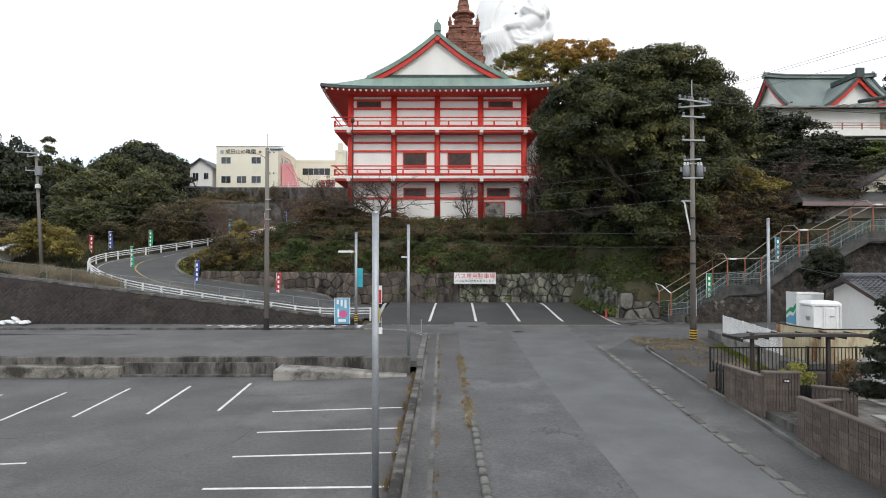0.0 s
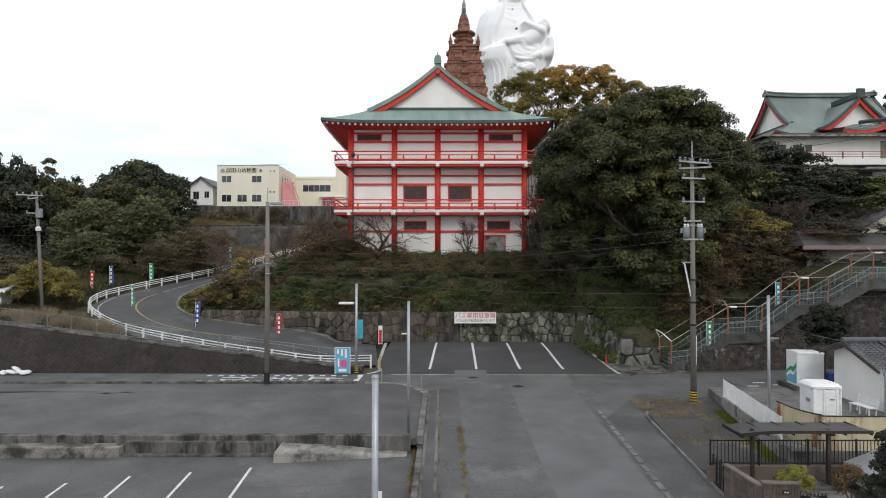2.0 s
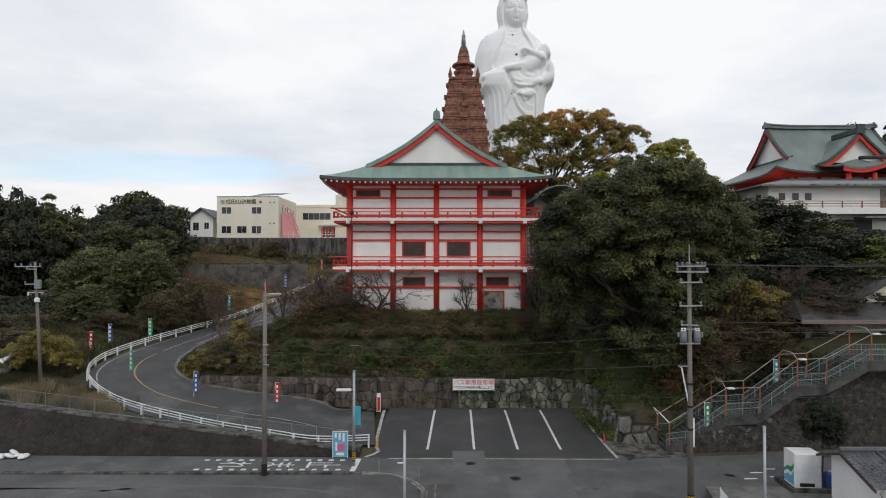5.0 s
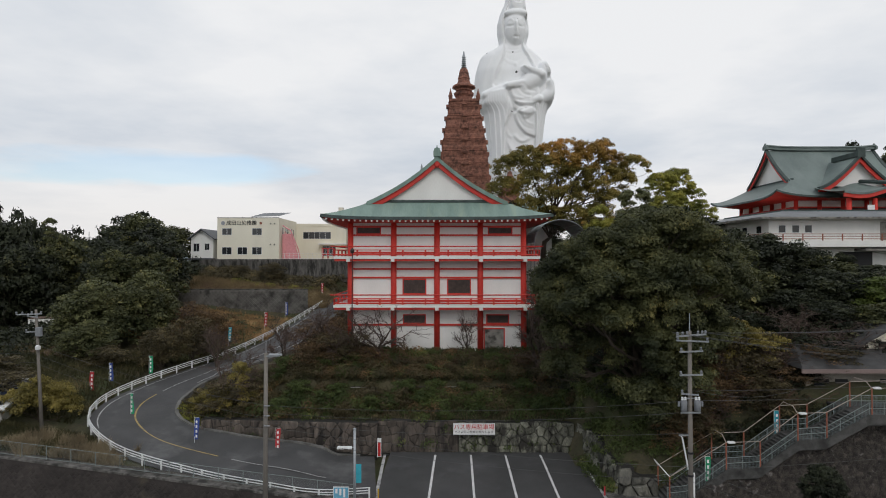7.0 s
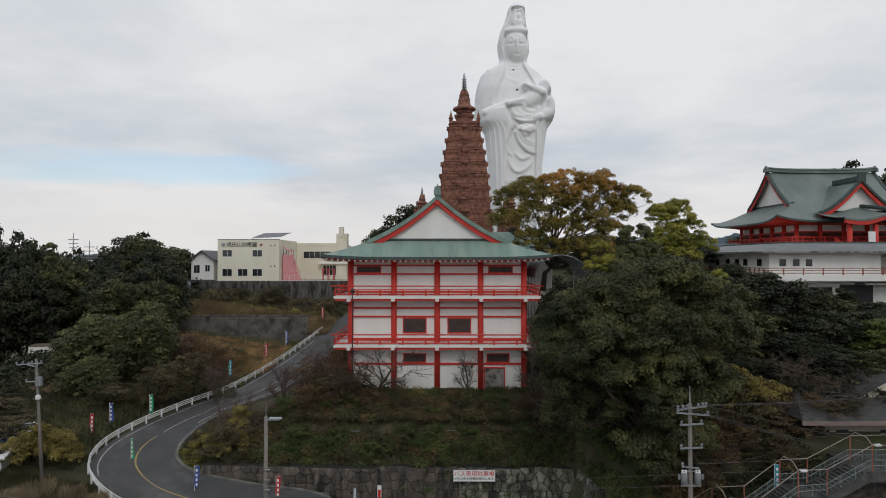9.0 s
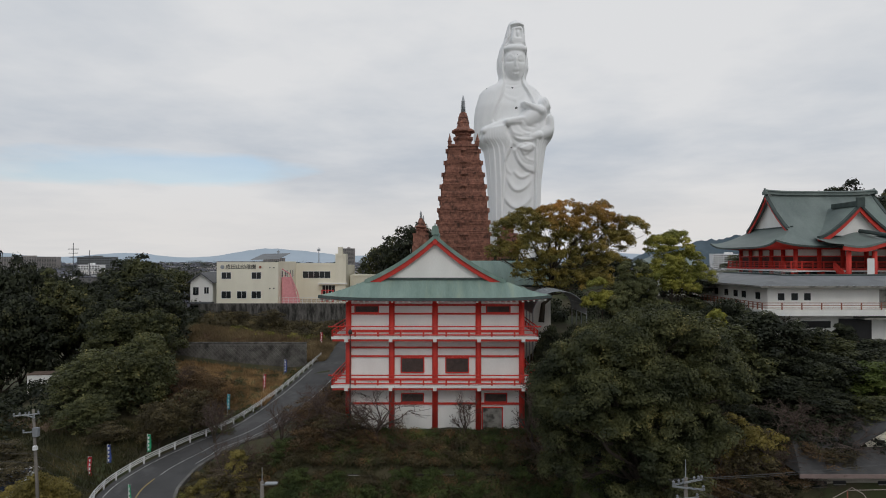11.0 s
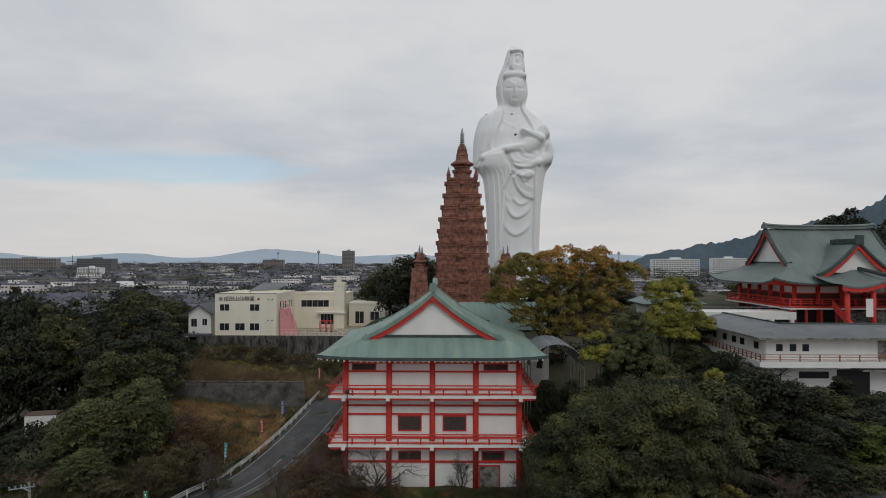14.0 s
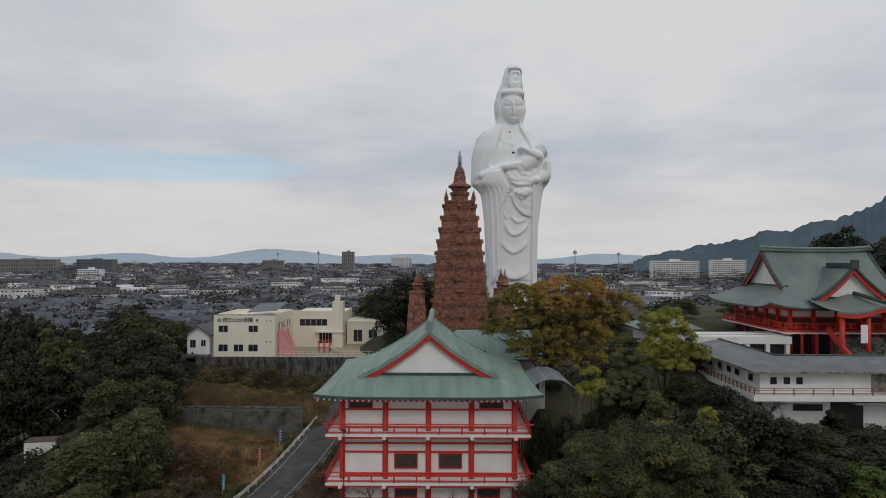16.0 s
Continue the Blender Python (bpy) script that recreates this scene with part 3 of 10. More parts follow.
def build_ground():
    X, Y = np.meshgrid(axis(-4800, -95, 120, 4800, 1.6, 34), axis(-1500, 0, 170, 4850, 1.25, 34))
    Z = land(X, Y)
    h, w = X.shape
    bumpy = np.array([noise.noise((a * 0.35, b * 0.35, 0.0)) for a, b in zip(X.ravel(), Y.ravel())]).reshape(h, w)
    Z = Z + np.where((Y > 62) & (np.abs(X) < 130), 0.35 * bumpy, 0)
    idx = np.arange(h * w).reshape(h, w)
    q = np.stack([idx[:-1, :-1], idx[:-1, 1:], idx[1:, 1:], idx[1:, :-1]], -1).reshape(-1, 4)
    ob = numpy_mesh("ground", np.stack([X, Y, Z], -1).reshape(-1, 3), q, SOIL, smooth=True)
    tagged(ob, "grassy earth of the hillside, running out to the plain", "ground", kind="structure")


def sheet(name, poly_l, poly_r, zf, material, lift=0.0, nu=6, nv=40, label="", category="road", thick=0.0):
    """A paved surface between two lines of (x, y) points, laid over a height function."""
    def along(poly, t):
        p = np.array(poly, float)
        s = np.concatenate([[0], np.cumsum(np.hypot(*np.diff(p, axis=0).T))])
        return np.array([np.interp(t * s[-1], s, p[:, 0]), np.interp(t * s[-1], s, p[:, 1])])
    m = Mesh()

    def at(u, v):
        p = along(poly_l, v) * (1 - u) + along(poly_r, v) * u
        return (p[0], p[1], float(zf(p[0], p[1])) + lift)
    m.grid(nu, nv, at)
    if thick:
        rim = [at(0, j / nv) for j in range(nv + 1)], [at(1, j / nv) for j in range(nv + 1)]
        for r in rim:
            m.add(r + [(p[0], p[1], p[2] - thick) for p in r], [(j, j + 1, nv + 2 + j, nv + 1 + j) for j in range(nv)])
        for v in (0, 1):
            r = [at(i / nu, v) for i in range(nu + 1)]
            m.add(r + [(p[0], p[1], p[2] - thick) for p in r], [(j, j + 1, nu + 2 + j, nu + 1 + j) for j in range(nu)])
    ob = m.make(name, material)
    return tagged(ob, label, category, kind="structure") if label else ob


def line_mark(name, pts, width, zf, material, label, lift=0.006, parent=None, group=""):
    """A painted strip along a line of points."""
    p = np.array(pts, float)
    s = np.concatenate([[0], np.cumsum(np.hypot(*np.diff(p, axis=0).T))])
    n = max(2, int(s[-1] / 0.8))
    q = np.stack([np.interp(np.linspace(0, s[-1], n + 1), s, p[:, k]) for k in (0, 1)], 1)
    v = []
    for i in range(n + 1):
        d = q[min(i + 1, n)] - q[max(i - 1, 0)]
        nrm = np.array([-d[1], d[0]]) / (np.hypot(*d) + 1e-9) * width / 2
        for sgn in (1, -1):
            x, y = q[i] + sgn * nrm
            v.append((x, y, float(zf(x, y)) + lift))
    m = Mesh().add(v, [(2 * i, 2 * i + 1, 2 * i + 3, 2 * i + 2) for i in range(n)])
    ob = m.make(name, material, parent)
    if parent is None:
        tagged(ob, label, "road marking", group, kind="structure")
    return ob

# ---- ground, roads, car parks ----
build_ground()
RZ = lambda x, y: road_z(y)
sheet("road", [(1.0, -60), (1.0, 40), (1.0, 47.5)], [(8.4, -60), (9.0, 34), (14.5, 47.5)], RZ, ASPHALT, 0.0, 10, 60, "worn grey asphalt road leading up to the junction")
sheet("road", [(-5.2, 43.8), (-3.2, 43.6), (-1.2, 40.5), (1.0, 40.5)], [(-5.2, 47.5), (-3.2, 47.5), (-1.2, 47.5), (1.0, 47.5)], RZ, ASPHALT, -0.003, 4, 14, "grey asphalt at the mouth of the side street")
sheet("road", [(9.0, 34.0), (14.6, 39.5), (60, 42.5)], [(9.0, 34.1), (14.5, 47.5), (60, 52.5)], RZ, ASPHALT, 0.0, 6, 40, "grey asphalt road passing the foot of the stairs")
sheet("road", [(-60, 43.9), (-5.2, 44.3)], [(-60, 48.3), (-5.2, 47.5)], RZ, ASPHALT, 0.0, 4, 40, "narrow asphalt side street under the block wall")
sheet("pavement", [(-1.0, -60), (-1.0, 42)], [(1.0, -60), (1.0, 42)], RZ, ASPHALT_OLD, 0.0, 3, 40, "patched dark asphalt footpath beside the road", "pavement")
sheet("pavement", [(7.9, -60), (8.75, 34), (13.0, 41.0)], [(11.0, -60), (11.7, 35), (15.0, 39.6)], RZ, ASPHALT_OLD, 0.008, 4, 50, "dark asphalt footpath along the garden wall", "pavement")
sheet("car_park", [(-60, -60), (-60, 30.1)], [(-1.25, -60), (-1.25, 30.1)], lambda x, y: 0.0, ASPHALT_OLD, 0.0, 10, 10, "old dark asphalt car park with worn white bays", "car park")
sheet("car_park", [(-60, 30.3), (-60, 43.6)], [(-1.3, 30.3), (-1.25, 40.5), (-3.2, 43.6)], lambda x, y: 0.62, ASPHALT_OLD, 0.0, 10, 10, "upper dark asphalt car park with tyre marks", "car park", thick=0.3)
sheet("bus_bay", [(-5.6, 47.5), (-5.0, 59.8)], [(13.7, 47.5), (12.6, 59.8)], RZ, ASPHALT_DARK, 0.004, 8, 20, "dark asphalt bus parking bay", "parking bay")
sheet("pavement", [(13.7, 47.2), (12.7, 59.6)], [(19.5, 47.6), (14.5, 59.6)], RZ, CONCRETE_DARK, 0.02, 6, 20, "grey concrete apron before the stairs", "pavement")


def build_ramp():
    m = Mesh()
    m.grid(8, 199, lambda u, v: (*(OUT_LINE[round(v * 199), :2] * (1 - u) + IN_LINE[round(v * 199), :2] * u), OUT_LINE[round(v * 199), 2] * (1 - u) + IN_LINE[round(v * 199), 2] * u + 0.02))
    tagged(m.make("road", ASPHALT_RAMP), "curving dark asphalt ramp climbing the temple hill", "road", kind="structure")
    mid = offset_line(OUT_LINE, 4.0)
    mid[:, 2] += (IN_LINE[:, 2] - OUT_LINE[:, 2]) * .5
    def strip(name, line, w, mat_, label):
        m = Mesh()
        a, b = offset_line(line, -w / 2), offset_line(line, w / 2)
        m.grid(1, len(line) - 1, lambda u, v: (*(a if u < .5 else b)[round(v * (len(line) - 1)), :2], line[round(v * (len(line) - 1)), 2] + 0.035))
        tagged(m.make(name, mat_), label, "road marking", kind="structure")
    strip("centre_line", mid[52:112], 0.16, PAINT_YELLOW, "worn yellow centre line round the bend")
    strip("centre_line", mid[16:50], 0.12, PAINT_WORN, "faint white centre line of the lower ramp")
    strip("centre_line", mid[114:160], 0.12, PAINT_WORN, "faint white centre line of the upper ramp")
    strip("edge_line", offset_line(OUT_LINE, 0.75)[8:180], 0.12, PAINT_WORN, "faint white edge line along the guard rail")
    strip("edge_line", offset_line(IN_LINE, -0.7)[125:190], 0.12, PAINT_WORN, "faint white edge line of the ramp")
    # kerb on the hill side
    m = Mesh()
    rings = []
    for p, q in zip(IN_LINE[4:190], offset_line(IN_LINE, 0.35)[4:190]):
        rings.append([(p[0], p[1], p[2] - 1.4), (p[0], p[1], p[2] + .16), (q[0], q[1], p[2] + .16), (q[0], q[1], p[2] - 1.4)])
    tagged(m.loft(rings, True).make("kerb", GUTTER), "pale concrete kerb on the inside of the ramp", "kerb", kind="structure")


build_ramp()


# ---- markings ----
ZERO = lambda x, y: 0.0
for y0, y1, x0 in ((15.15, 15.3, -5.9), (17.6, 18.0, -6.0), (20.05, 20.6, -6.05), (22.75, 23.45, -6.3)):
    line_mark("bay_line", [(x0, y0), (-1.25, y1)], 0.12, ZERO, PAINT_LINE, "white parking bay line on dark asphalt", group="parking bay lines")
for x0, x1, y0, y1 in ((-8.35, -8.7, 22.9, 27.9), (-10.75, -11.18, 22.4, 27.3), (-13.2, -13.62, 22.0, 26.8), (-15.44, -15.9, 21.5, 26.0), (-17.8, -18.3, 21.1, 25.6), (-20.2, -20.8, 20.7, 25.2)):
    line_mark("bay_line", [(x0, y0), (x1, y1)], 0.12, ZERO, PAINT_LINE, "white parking bay line on dark asphalt", group="parking bay lines")
line_mark("bay_line", [(-16.5, 16.5), (-11.5, 17.05)], 0.12, ZERO, PAINT_LINE, "white parking bay line on dark asphalt", group="parking bay lines")
for xt, xb in ((-0.65, -1.1), (2.75, 2.65), (6.05, 6.15), (9.4, 9.6)):
    line_mark("bus_bay_line", [(xb, 49.3), (xt, 59.0)], 0.2, lambda x, y: road_z(y) + 0.004, PAINT_LINE, "thick white line between the bus bays", group="bus bay lines")
line_mark("bay_front_line", [(-4.0, 47.3), (13.2, 47.1)], 0.14, RZ, PAINT_WORN, "faint worn white line before the bus bays")
line_mark("stop_line", [(-6.4, 44.4), (-6.3, 47.2)], 0.4, RZ, PAINT_LINE, "white stop line across the side street", lift=0.01)
for yy in (44.75, 46.85):
    for k in range(13):
        x = -18.0 + 0.86 * k
        line_mark("dash", [(x, yy), (x + 0.38, yy)], 0.34, RZ, PAINT_LINE, "short white dash beside the road lettering", lift=0.01, group="lettering dashes")
for x, y in ((21.2, 43.0), (22.2, 44.2), (23.2, 43.4), (28.0, 44.5), (28.6, 43.8)):
    line_mark("dash", [(x, y), (x + .9, y + .05)], 0.22, RZ, PAINT_LINE, "white dash on the asphalt by the stairs", lift=0.01)


def lettering(name, text, size, m, material, parent=None, label="", category="", depth=0.004, sx=1.0):
    """Words as a mesh, in the built-in font."""
    c = bpy.data.curves.new(name, "FONT")
    c.body, c.size, c.extrude, c.align_x, c.align_y, c.resolution_u = text, size, depth, "CENTER", "CENTER", 2
    tmp = bpy.data.objects.new(name, c)
    me = bpy.data.meshes.new_from_object(tmp)
    bpy.data.objects.remove(tmp)
    me.materials.append(material)
    ob = new(name, me)
    ob.matrix_basis = m @ Matrix.Diagonal((sx, 1, 1, 1))
    if parent is not None:
        ob.parent = parent
    if label:
        tagged(ob, label, category, kind="structure")
    return ob


for ch, x in (("止", -9.0), ("ま", -12.3), ("れ", -15.6)):
    lettering("road_letter", ch, 1.5, pose(x, 45.8, road_z(45.8) + 0.012, 0, 0, -90) @ Matrix.Diagonal((1.0, 1.9, 1, 1)), PAINT_LINE, None, "large white stop lettering painted on asphalt", "road marking")


line_mark("edge_line", [(-6.2, 43.95), (-4.4, 43.9), (-3.0, 43.5), (-1.9, 42.4), (-1.2, 41.0)], .3, RZ, PAINT_WORN, "pale worn concrete line round the street corner", lift=.012)
line_mark("edge_line", [(-5.9, 47.6), (-4.9, 48.6), (-5.4, 50.4), (-5.5, 59.0)], .28, RZ, PAINT_WORN, "pale gutter line beside the bus bay", lift=.012)
line_mark("edge_line", [(13.6, 47.4), (12.8, 59.2)], .25, RZ, PAINT_WORN, "pale concrete gutter on the edge of the bus bay", lift=.03)
# repairs in the asphalt
for q in (((0.9, 45.0), (0.9, 49.0), (3.4, 45.0), (3.4, 49.0)), ((5.9, 44.0), (5.9, 47.0), (9.4, 44.0), (9.4, 47.0))):
    sheet("asphalt_patch", [q[0], q[1]], [q[2], q[3]], RZ, ASPHALT_PATCH, 0.008, 2, 4, "paler rectangular repair in the asphalt", "road patch")
sheet("asphalt_patch", [(5.6, -60), (4.4, 28), (4.6, 44)], [(7.9, -60), (8.5, 28), (9.0, 44)], RZ, ASPHALT_PATCH, 0.005, 3, 40, "paler resurfaced lane of the road", "road patch")
for k, (cx, cy, r, a0, a1) in enumerate(((-27, 37, 7, 10, 170), (-25, 36.6, 8, 15, 150), (-33, 38, 6, 180, 330), (-15, 37.5, 7, 30, 160))):
    line_mark("tyre_mark", [(cx + 1.6 * r * math.cos(radians(a0 + (a1 - a0) * i / 14)), cy + .55 * r * math.sin(radians(a0 + (a1 - a0) * i / 14))) for i in range(15)], .3, lambda x, y: .62, ASPHALT_PATCH, "pale curved tyre mark on the upper car park")


# ---- kerbs and low walls ----
def bar(name, x0, y0, z0, x1, y1, z1, material, label, category, kind="structure", c=0.03):
    ob = Mesh().chamfer(x0, y0, z0, x1, y1, z1, c).make(name, material)
    return tagged(ob, label, category, kind=kind)


bar("kerb", -1.25, -60, -0.1, -0.98, 42.2, 0.42, CONCRETE_DARK, "dark weathered concrete kerb wall beside the gutter", "kerb")
bar("kerb", -1.32, 30.36, 0.2, -0.985, 40.7, 0.76, GUTTER, "pale concrete kerb of the upper car park", "kerb")
tagged(Mesh().grid(3, 60, lambda u, v: (-0.98 + 0.72 * u, -60 + 102 * v, road_z(-60 + 102 * v) + 0.015 - 0.03 * math.sin(math.pi * u))).make("gutter", GUTTER), "concrete gutter beside the footpath", "gutter", kind="structure")
bar("upper_wall", -60, 30.0, -0.1, -1.6, 30.35, 0.86, CONCRETE_DARK, "stained concrete edge wall between the two car parks", "wall")
bar("ledge", -60, 29.2, -0.1, -15.4, 30.0, 0.5, LEDGE, "pale weathered concrete ledge with moss stains", "wall")
bar("ledge", -15.4, 29.75, -0.1, -8.1, 30.0, 0.62, CONCRETE_DARK, "black-stained recessed concrete wall", "wall")
bar("ledge", -15.6, 29.4, -0.1, -8.1, 29.75, 0.1, CONCRETE_DARK, "low dark concrete footing", "wall")
def ramp_slab():
    """A cast slab that slopes down to the footpath, with a chipped front edge."""
    rr = random.Random(8)
    rings = []
    for k in range(15):
        x = -7.85 + 6.1 * k / 14
        z = float(np.interp(x, [-7.85, -5.0, -1.75], [.47, .36, .03]))
        yf = 28.5 + .95 * k / 14 + rr.uniform(-.03, .03)
        rings.append([(x, yf, -.1), (x, yf + .02, z - .05 - rr.uniform(0, .03)), (x, yf + .07, z), (x, 30.0, z + .03), (x, 30.0, -.1)])
    tagged(Mesh().loft(rings, True).make("ramp_slab", CONCRETE), "stained concrete access slab sloping to the footpath", "ramp", kind="structure")


ramp_slab()
bar("kerb", -60, 43.55, 0.3, -5.6, 43.9, 0.74, CONCRETE_DARK, "low dark concrete kerb along the side street", "kerb")
kb = thing("kerb_row", "row of pale concrete kerb blocks along the road edge", "kerb", kind="structure")
first = Mesh().chamfer(-0.1, -0.22, 0, 0.1, 0.22, 0.16, 0.03).make("kerb_block", GUTTER, kb)
first.matrix_basis = pose(1.02, 6.0, road_z(6))
for k in range(1, 24):
    o = new("kerb_block", first.data); o.parent = kb
    o.matrix_basis = pose(1.02 + 0.012 * random.uniform(-1, 1), 6.0 + 0.62 * k, road_z(6 + .62 * k) - 0.02 - 0.02 * random.random(), 0, 0, random.uniform(-1, 1))
kb = thing("kerb_row", "row of flush concrete gutter covers on the far road edge", "kerb", kind="structure")
first = Mesh().chamfer(-0.13, -0.4, 0, 0.13, 0.4, 0.05, 0.02).make("gutter_cover", GUTTER, kb)
first.matrix_basis = pose(8.35, 8.0, road_z(8))
for k in range(1, 29):
    y = 8.0 + 1.0 * k
    o = new("gutter_cover", first.data); o.parent = kb
    o.matrix_basis = pose(8.25 + 0.033 * (y - 8), y, road_z(y), 0, 0, -1.9)
tagged(Mesh().loft([[(x, y, road_z(y) - .1), (x, y, road_z(y) + .12), (x + .13, y, road_z(y) + .12), (x + .13, y, road_z(y) - .1)] for x, y in ((10.3, 17), (10.75, 23), (11.5, 35), (12.6, 38.0), (14.4, 39.3))], True).make("kerb", GUTTER), "pale concrete kerb along the footpath", "kerb", kind="structure")
sheet("vacant_plot", [(11.0, 25.5), (11.75, 35.2), (14.8, 39.2)], [(15.2, 25.5), (16.4, 35.2), (17.0, 39.2)], lambda x, y: road_z(y) + 0.12, PLOT, 0.0, 6, 12, "weedy patch of old broken asphalt", "vacant plot", thick=0.3)
sheet("yard", [(15.3, 26.9), (17.0, 38.5), (17.3, 40.2)], [(45, 26.9), (45, 38.5), (45, 40.2)], lambda x, y: 1.05, GUTTER, 0.0, 6, 12, "grey gravelly concrete yard", "yard", thick=1.0)
sheet("garden", [(11.0, -60), (11.1, 26.8)], [(45, -60), (45, 26.8)], lambda x, y: 0.42, CONCRETE_DARK, 0.0, 6, 12, "paved house garden with concrete slabs", "garden", thick=0.4)


# ---- stone retaining walls ----
def clip_poly(poly, px_, py_, nx, ny):
    """Keeps the part of a polygon where (p - point) . normal <= 0."""
    out = []
    for i in range(len(poly)):
        a, b = poly[i], poly[(i + 1) % len(poly)]
        da, db = (a[0] - px_) * nx + (a[1] - py_) * ny, (b[0] - px_) * nx + (b[1] - py_) * ny
        if da <= 0:
            out.append(a)
        if da * db < 0:
            t = da / (da - db)
            out.append((a[0] + (b[0] - a[0]) * t, a[1] + (b[1] - a[1]) * t))
    return out


def stone_cells(length, zb, zt, size, rng):
    """Irregular stones that fill a wall face: polygons in (s, z)."""
    n, rows = max(2, int(length / size)), 8
    hmax = max(zt(s) - zb(s) for s in np.linspace(0, length, 9))
    rows = max(1, int(hmax / size * 1.15))
    base = min(zb(s) for s in np.linspace(0, length, 9))
    pts = [((i + 0.5 * (j % 2) + rng.uniform(-.38, .38)) * length / n, base + (j + .5 + rng.uniform(-.36, .36)) * size / 1.1) for j in range(-1, rows + 8) for i in range(-1, n + 2)]
    for p in pts:
        if not (-size < p[0] < length + size):
            continue
        poly = [(p[0] - size * 1.6, p[1] - size * 1.6), (p[0] + size * 1.6, p[1] - size * 1.6), (p[0] + size * 1.6, p[1] + size * 1.6), (p[0] - size * 1.6, p[1] + size * 1.6)]
        for q in pts:
            dx, dz = q[0] - p[0], q[1] - p[1]
            if 0 < dx * dx + dz * dz < (3 * size) ** 2:
                poly = clip_poly(poly, p[0] + dx / 2, p[1] + dz / 2, dx, dz)
        poly = clip_poly(poly, 0, 0, -1, 0); poly = clip_poly(poly, length, 0, 1, 0) if poly else poly
        if len(poly) < 3:
            continue
        s = min(max(p[0], 0), length)
        for (zz, sg) in ((zt(s), 1), (zb(s), -1)):
            poly = clip_poly(poly, 0, zz, 0, sg) if len(poly) >= 3 else poly
        if len(poly) < 3:
            continue
        ar = abs(sum(poly[i][0] * poly[(i + 1) % len(poly)][1] - poly[(i + 1) % len(poly)][0] * poly[i][1] for i in range(len(poly)))) / 2
        if ar > 0.05 * size * size:
            yield poly


def stone_wall(name, label, p0, p1, zb, zt, size, seed, batter=0.12, mat_=None, joint=0.035, core=1.2, proud=0.16, joined=False):
    """A wall of irregular stones from p0 to p1; the stones face to the right-hand side of that way."""
    rng = random.Random(seed)
    p0, p1 = Vector((*p0, 0)), Vector((*p1, 0))
    length = (p1 - p0).length
    d = (p1 - p0) / length
    out = Vector((d.y, -d.x, 0))
    def P(s, z, o):
        k = z - zb(min(max(s, 0), length))
        return p0 + d * s + out * (o - batter * k) + Vector((0, 0, z))
    w = thing(name, label, "wall", kind="structure")
    m = Mesh()
    n = 12
    rings = []
    for i in range(n + 1):
        s = length * i / n
        rings.append([P(s, zb(s) - .4, 0), P(s, zt(s) - .03, 0), P(s, zt(s) - .03, -core), P(s, zb(s) - .4, -core)])
    m.loft(rings, True).make("core", JOINT, w)
    rest = Mesh()
    for poly in stone_cells(length, zb, zt, size, rng):
        cx, cz = sum(p[0] for p in poly) / len(poly), sum(p[1] for p in poly) / len(poly)
        h = proud * rng.uniform(.55, 1.3)
        tilt, tilz = rng.uniform(-.12, .12), rng.uniform(-.12, .12)
        def ring(shrink, o):
            r = []
            for a, b in poly:
                l = math.hypot(a - cx, b - cz) + 1e-6
                f = max(0.2, 1 - shrink / l)
                aa, bb = cx + (a - cx) * f, cz + (b - cz) * f
                r.append(P(aa, bb, o + (aa - cx) * tilt * (o > .05) + (bb - cz) * tilz * (o > .05)))
            return r
        mm = Mesh()
        mm.loft([ring(joint, -.05), ring(joint * 1.3, h * .55), ring(joint + size * .12, h)])
        k = len(poly)
        mm.add(ring(joint + size * .12, h) + [P(cx, cz, h * 1.12)], [(i, (i + 1) % k, k) for i in range(k)])
        if joined:
            rest.add(mm.v, mm.f)
        else:
            mm.make("stone", mat_ or STONE, w)
    if joined:
        tagged(rest.make("stone", mat_ or STONE, w), kind="stuff")
    return w


stone_wall("stone_wall", "brown water-stained stone wall behind the bus bays", (-6.3, 59.9), (1.6, 59.9), lambda s: road_z(59.9) - .1, lambda s: 4.25 + 0.1 * math.sin(s), 0.95, 16, mat_=STONE_BROWN, joint=0.016, proud=0.08)
stone_wall("stone_wall", "mossy grey wall of large irregular stones behind the bus bays", (1.6, 59.9), (12.9, 59.9), lambda s: road_z(59.9) - .1, lambda s: 4.2 + 0.1 * math.sin(s), 0.85, 11, mat_=STONE_PALE, joint=0.022, proud=0.2)
stone_wall("stone_wall", "mossy irregular stone wall turning towards the stairs", (12.9, 59.9), (14.6, 51.0), lambda s: road_z(59.9 - s) - .1, lambda s: 4.2 - 1.35 * smooth01(3, 9, s), 0.9, 12, mat_=STONE_PALE, joint=0.022, proud=0.22)
stone_wall("stone_wall", "dark rough stone wall along the inside of the ramp", (-23.6, 60.0), (-6.3, 59.35), lambda s: float(np.interp(s, [0, 8, 14, 17.3], [3.5, 2.4, 1.5, 1.2])), lambda s: 4.5 - 0.25 * min(1, s / 15), 0.95, 13, mat_=STONE_BROWN, joint=0.02, proud=0.14)
stone_wall("stone_wall", "low wall of big dark boulders beside the stairs", (14.6, 51.0), (17.8, 50.6), lambda s: road_z(50.8) - .1, lambda s: 3.0 - .9 * min(1, s / 2), 1.2, 14, proud=0.35)


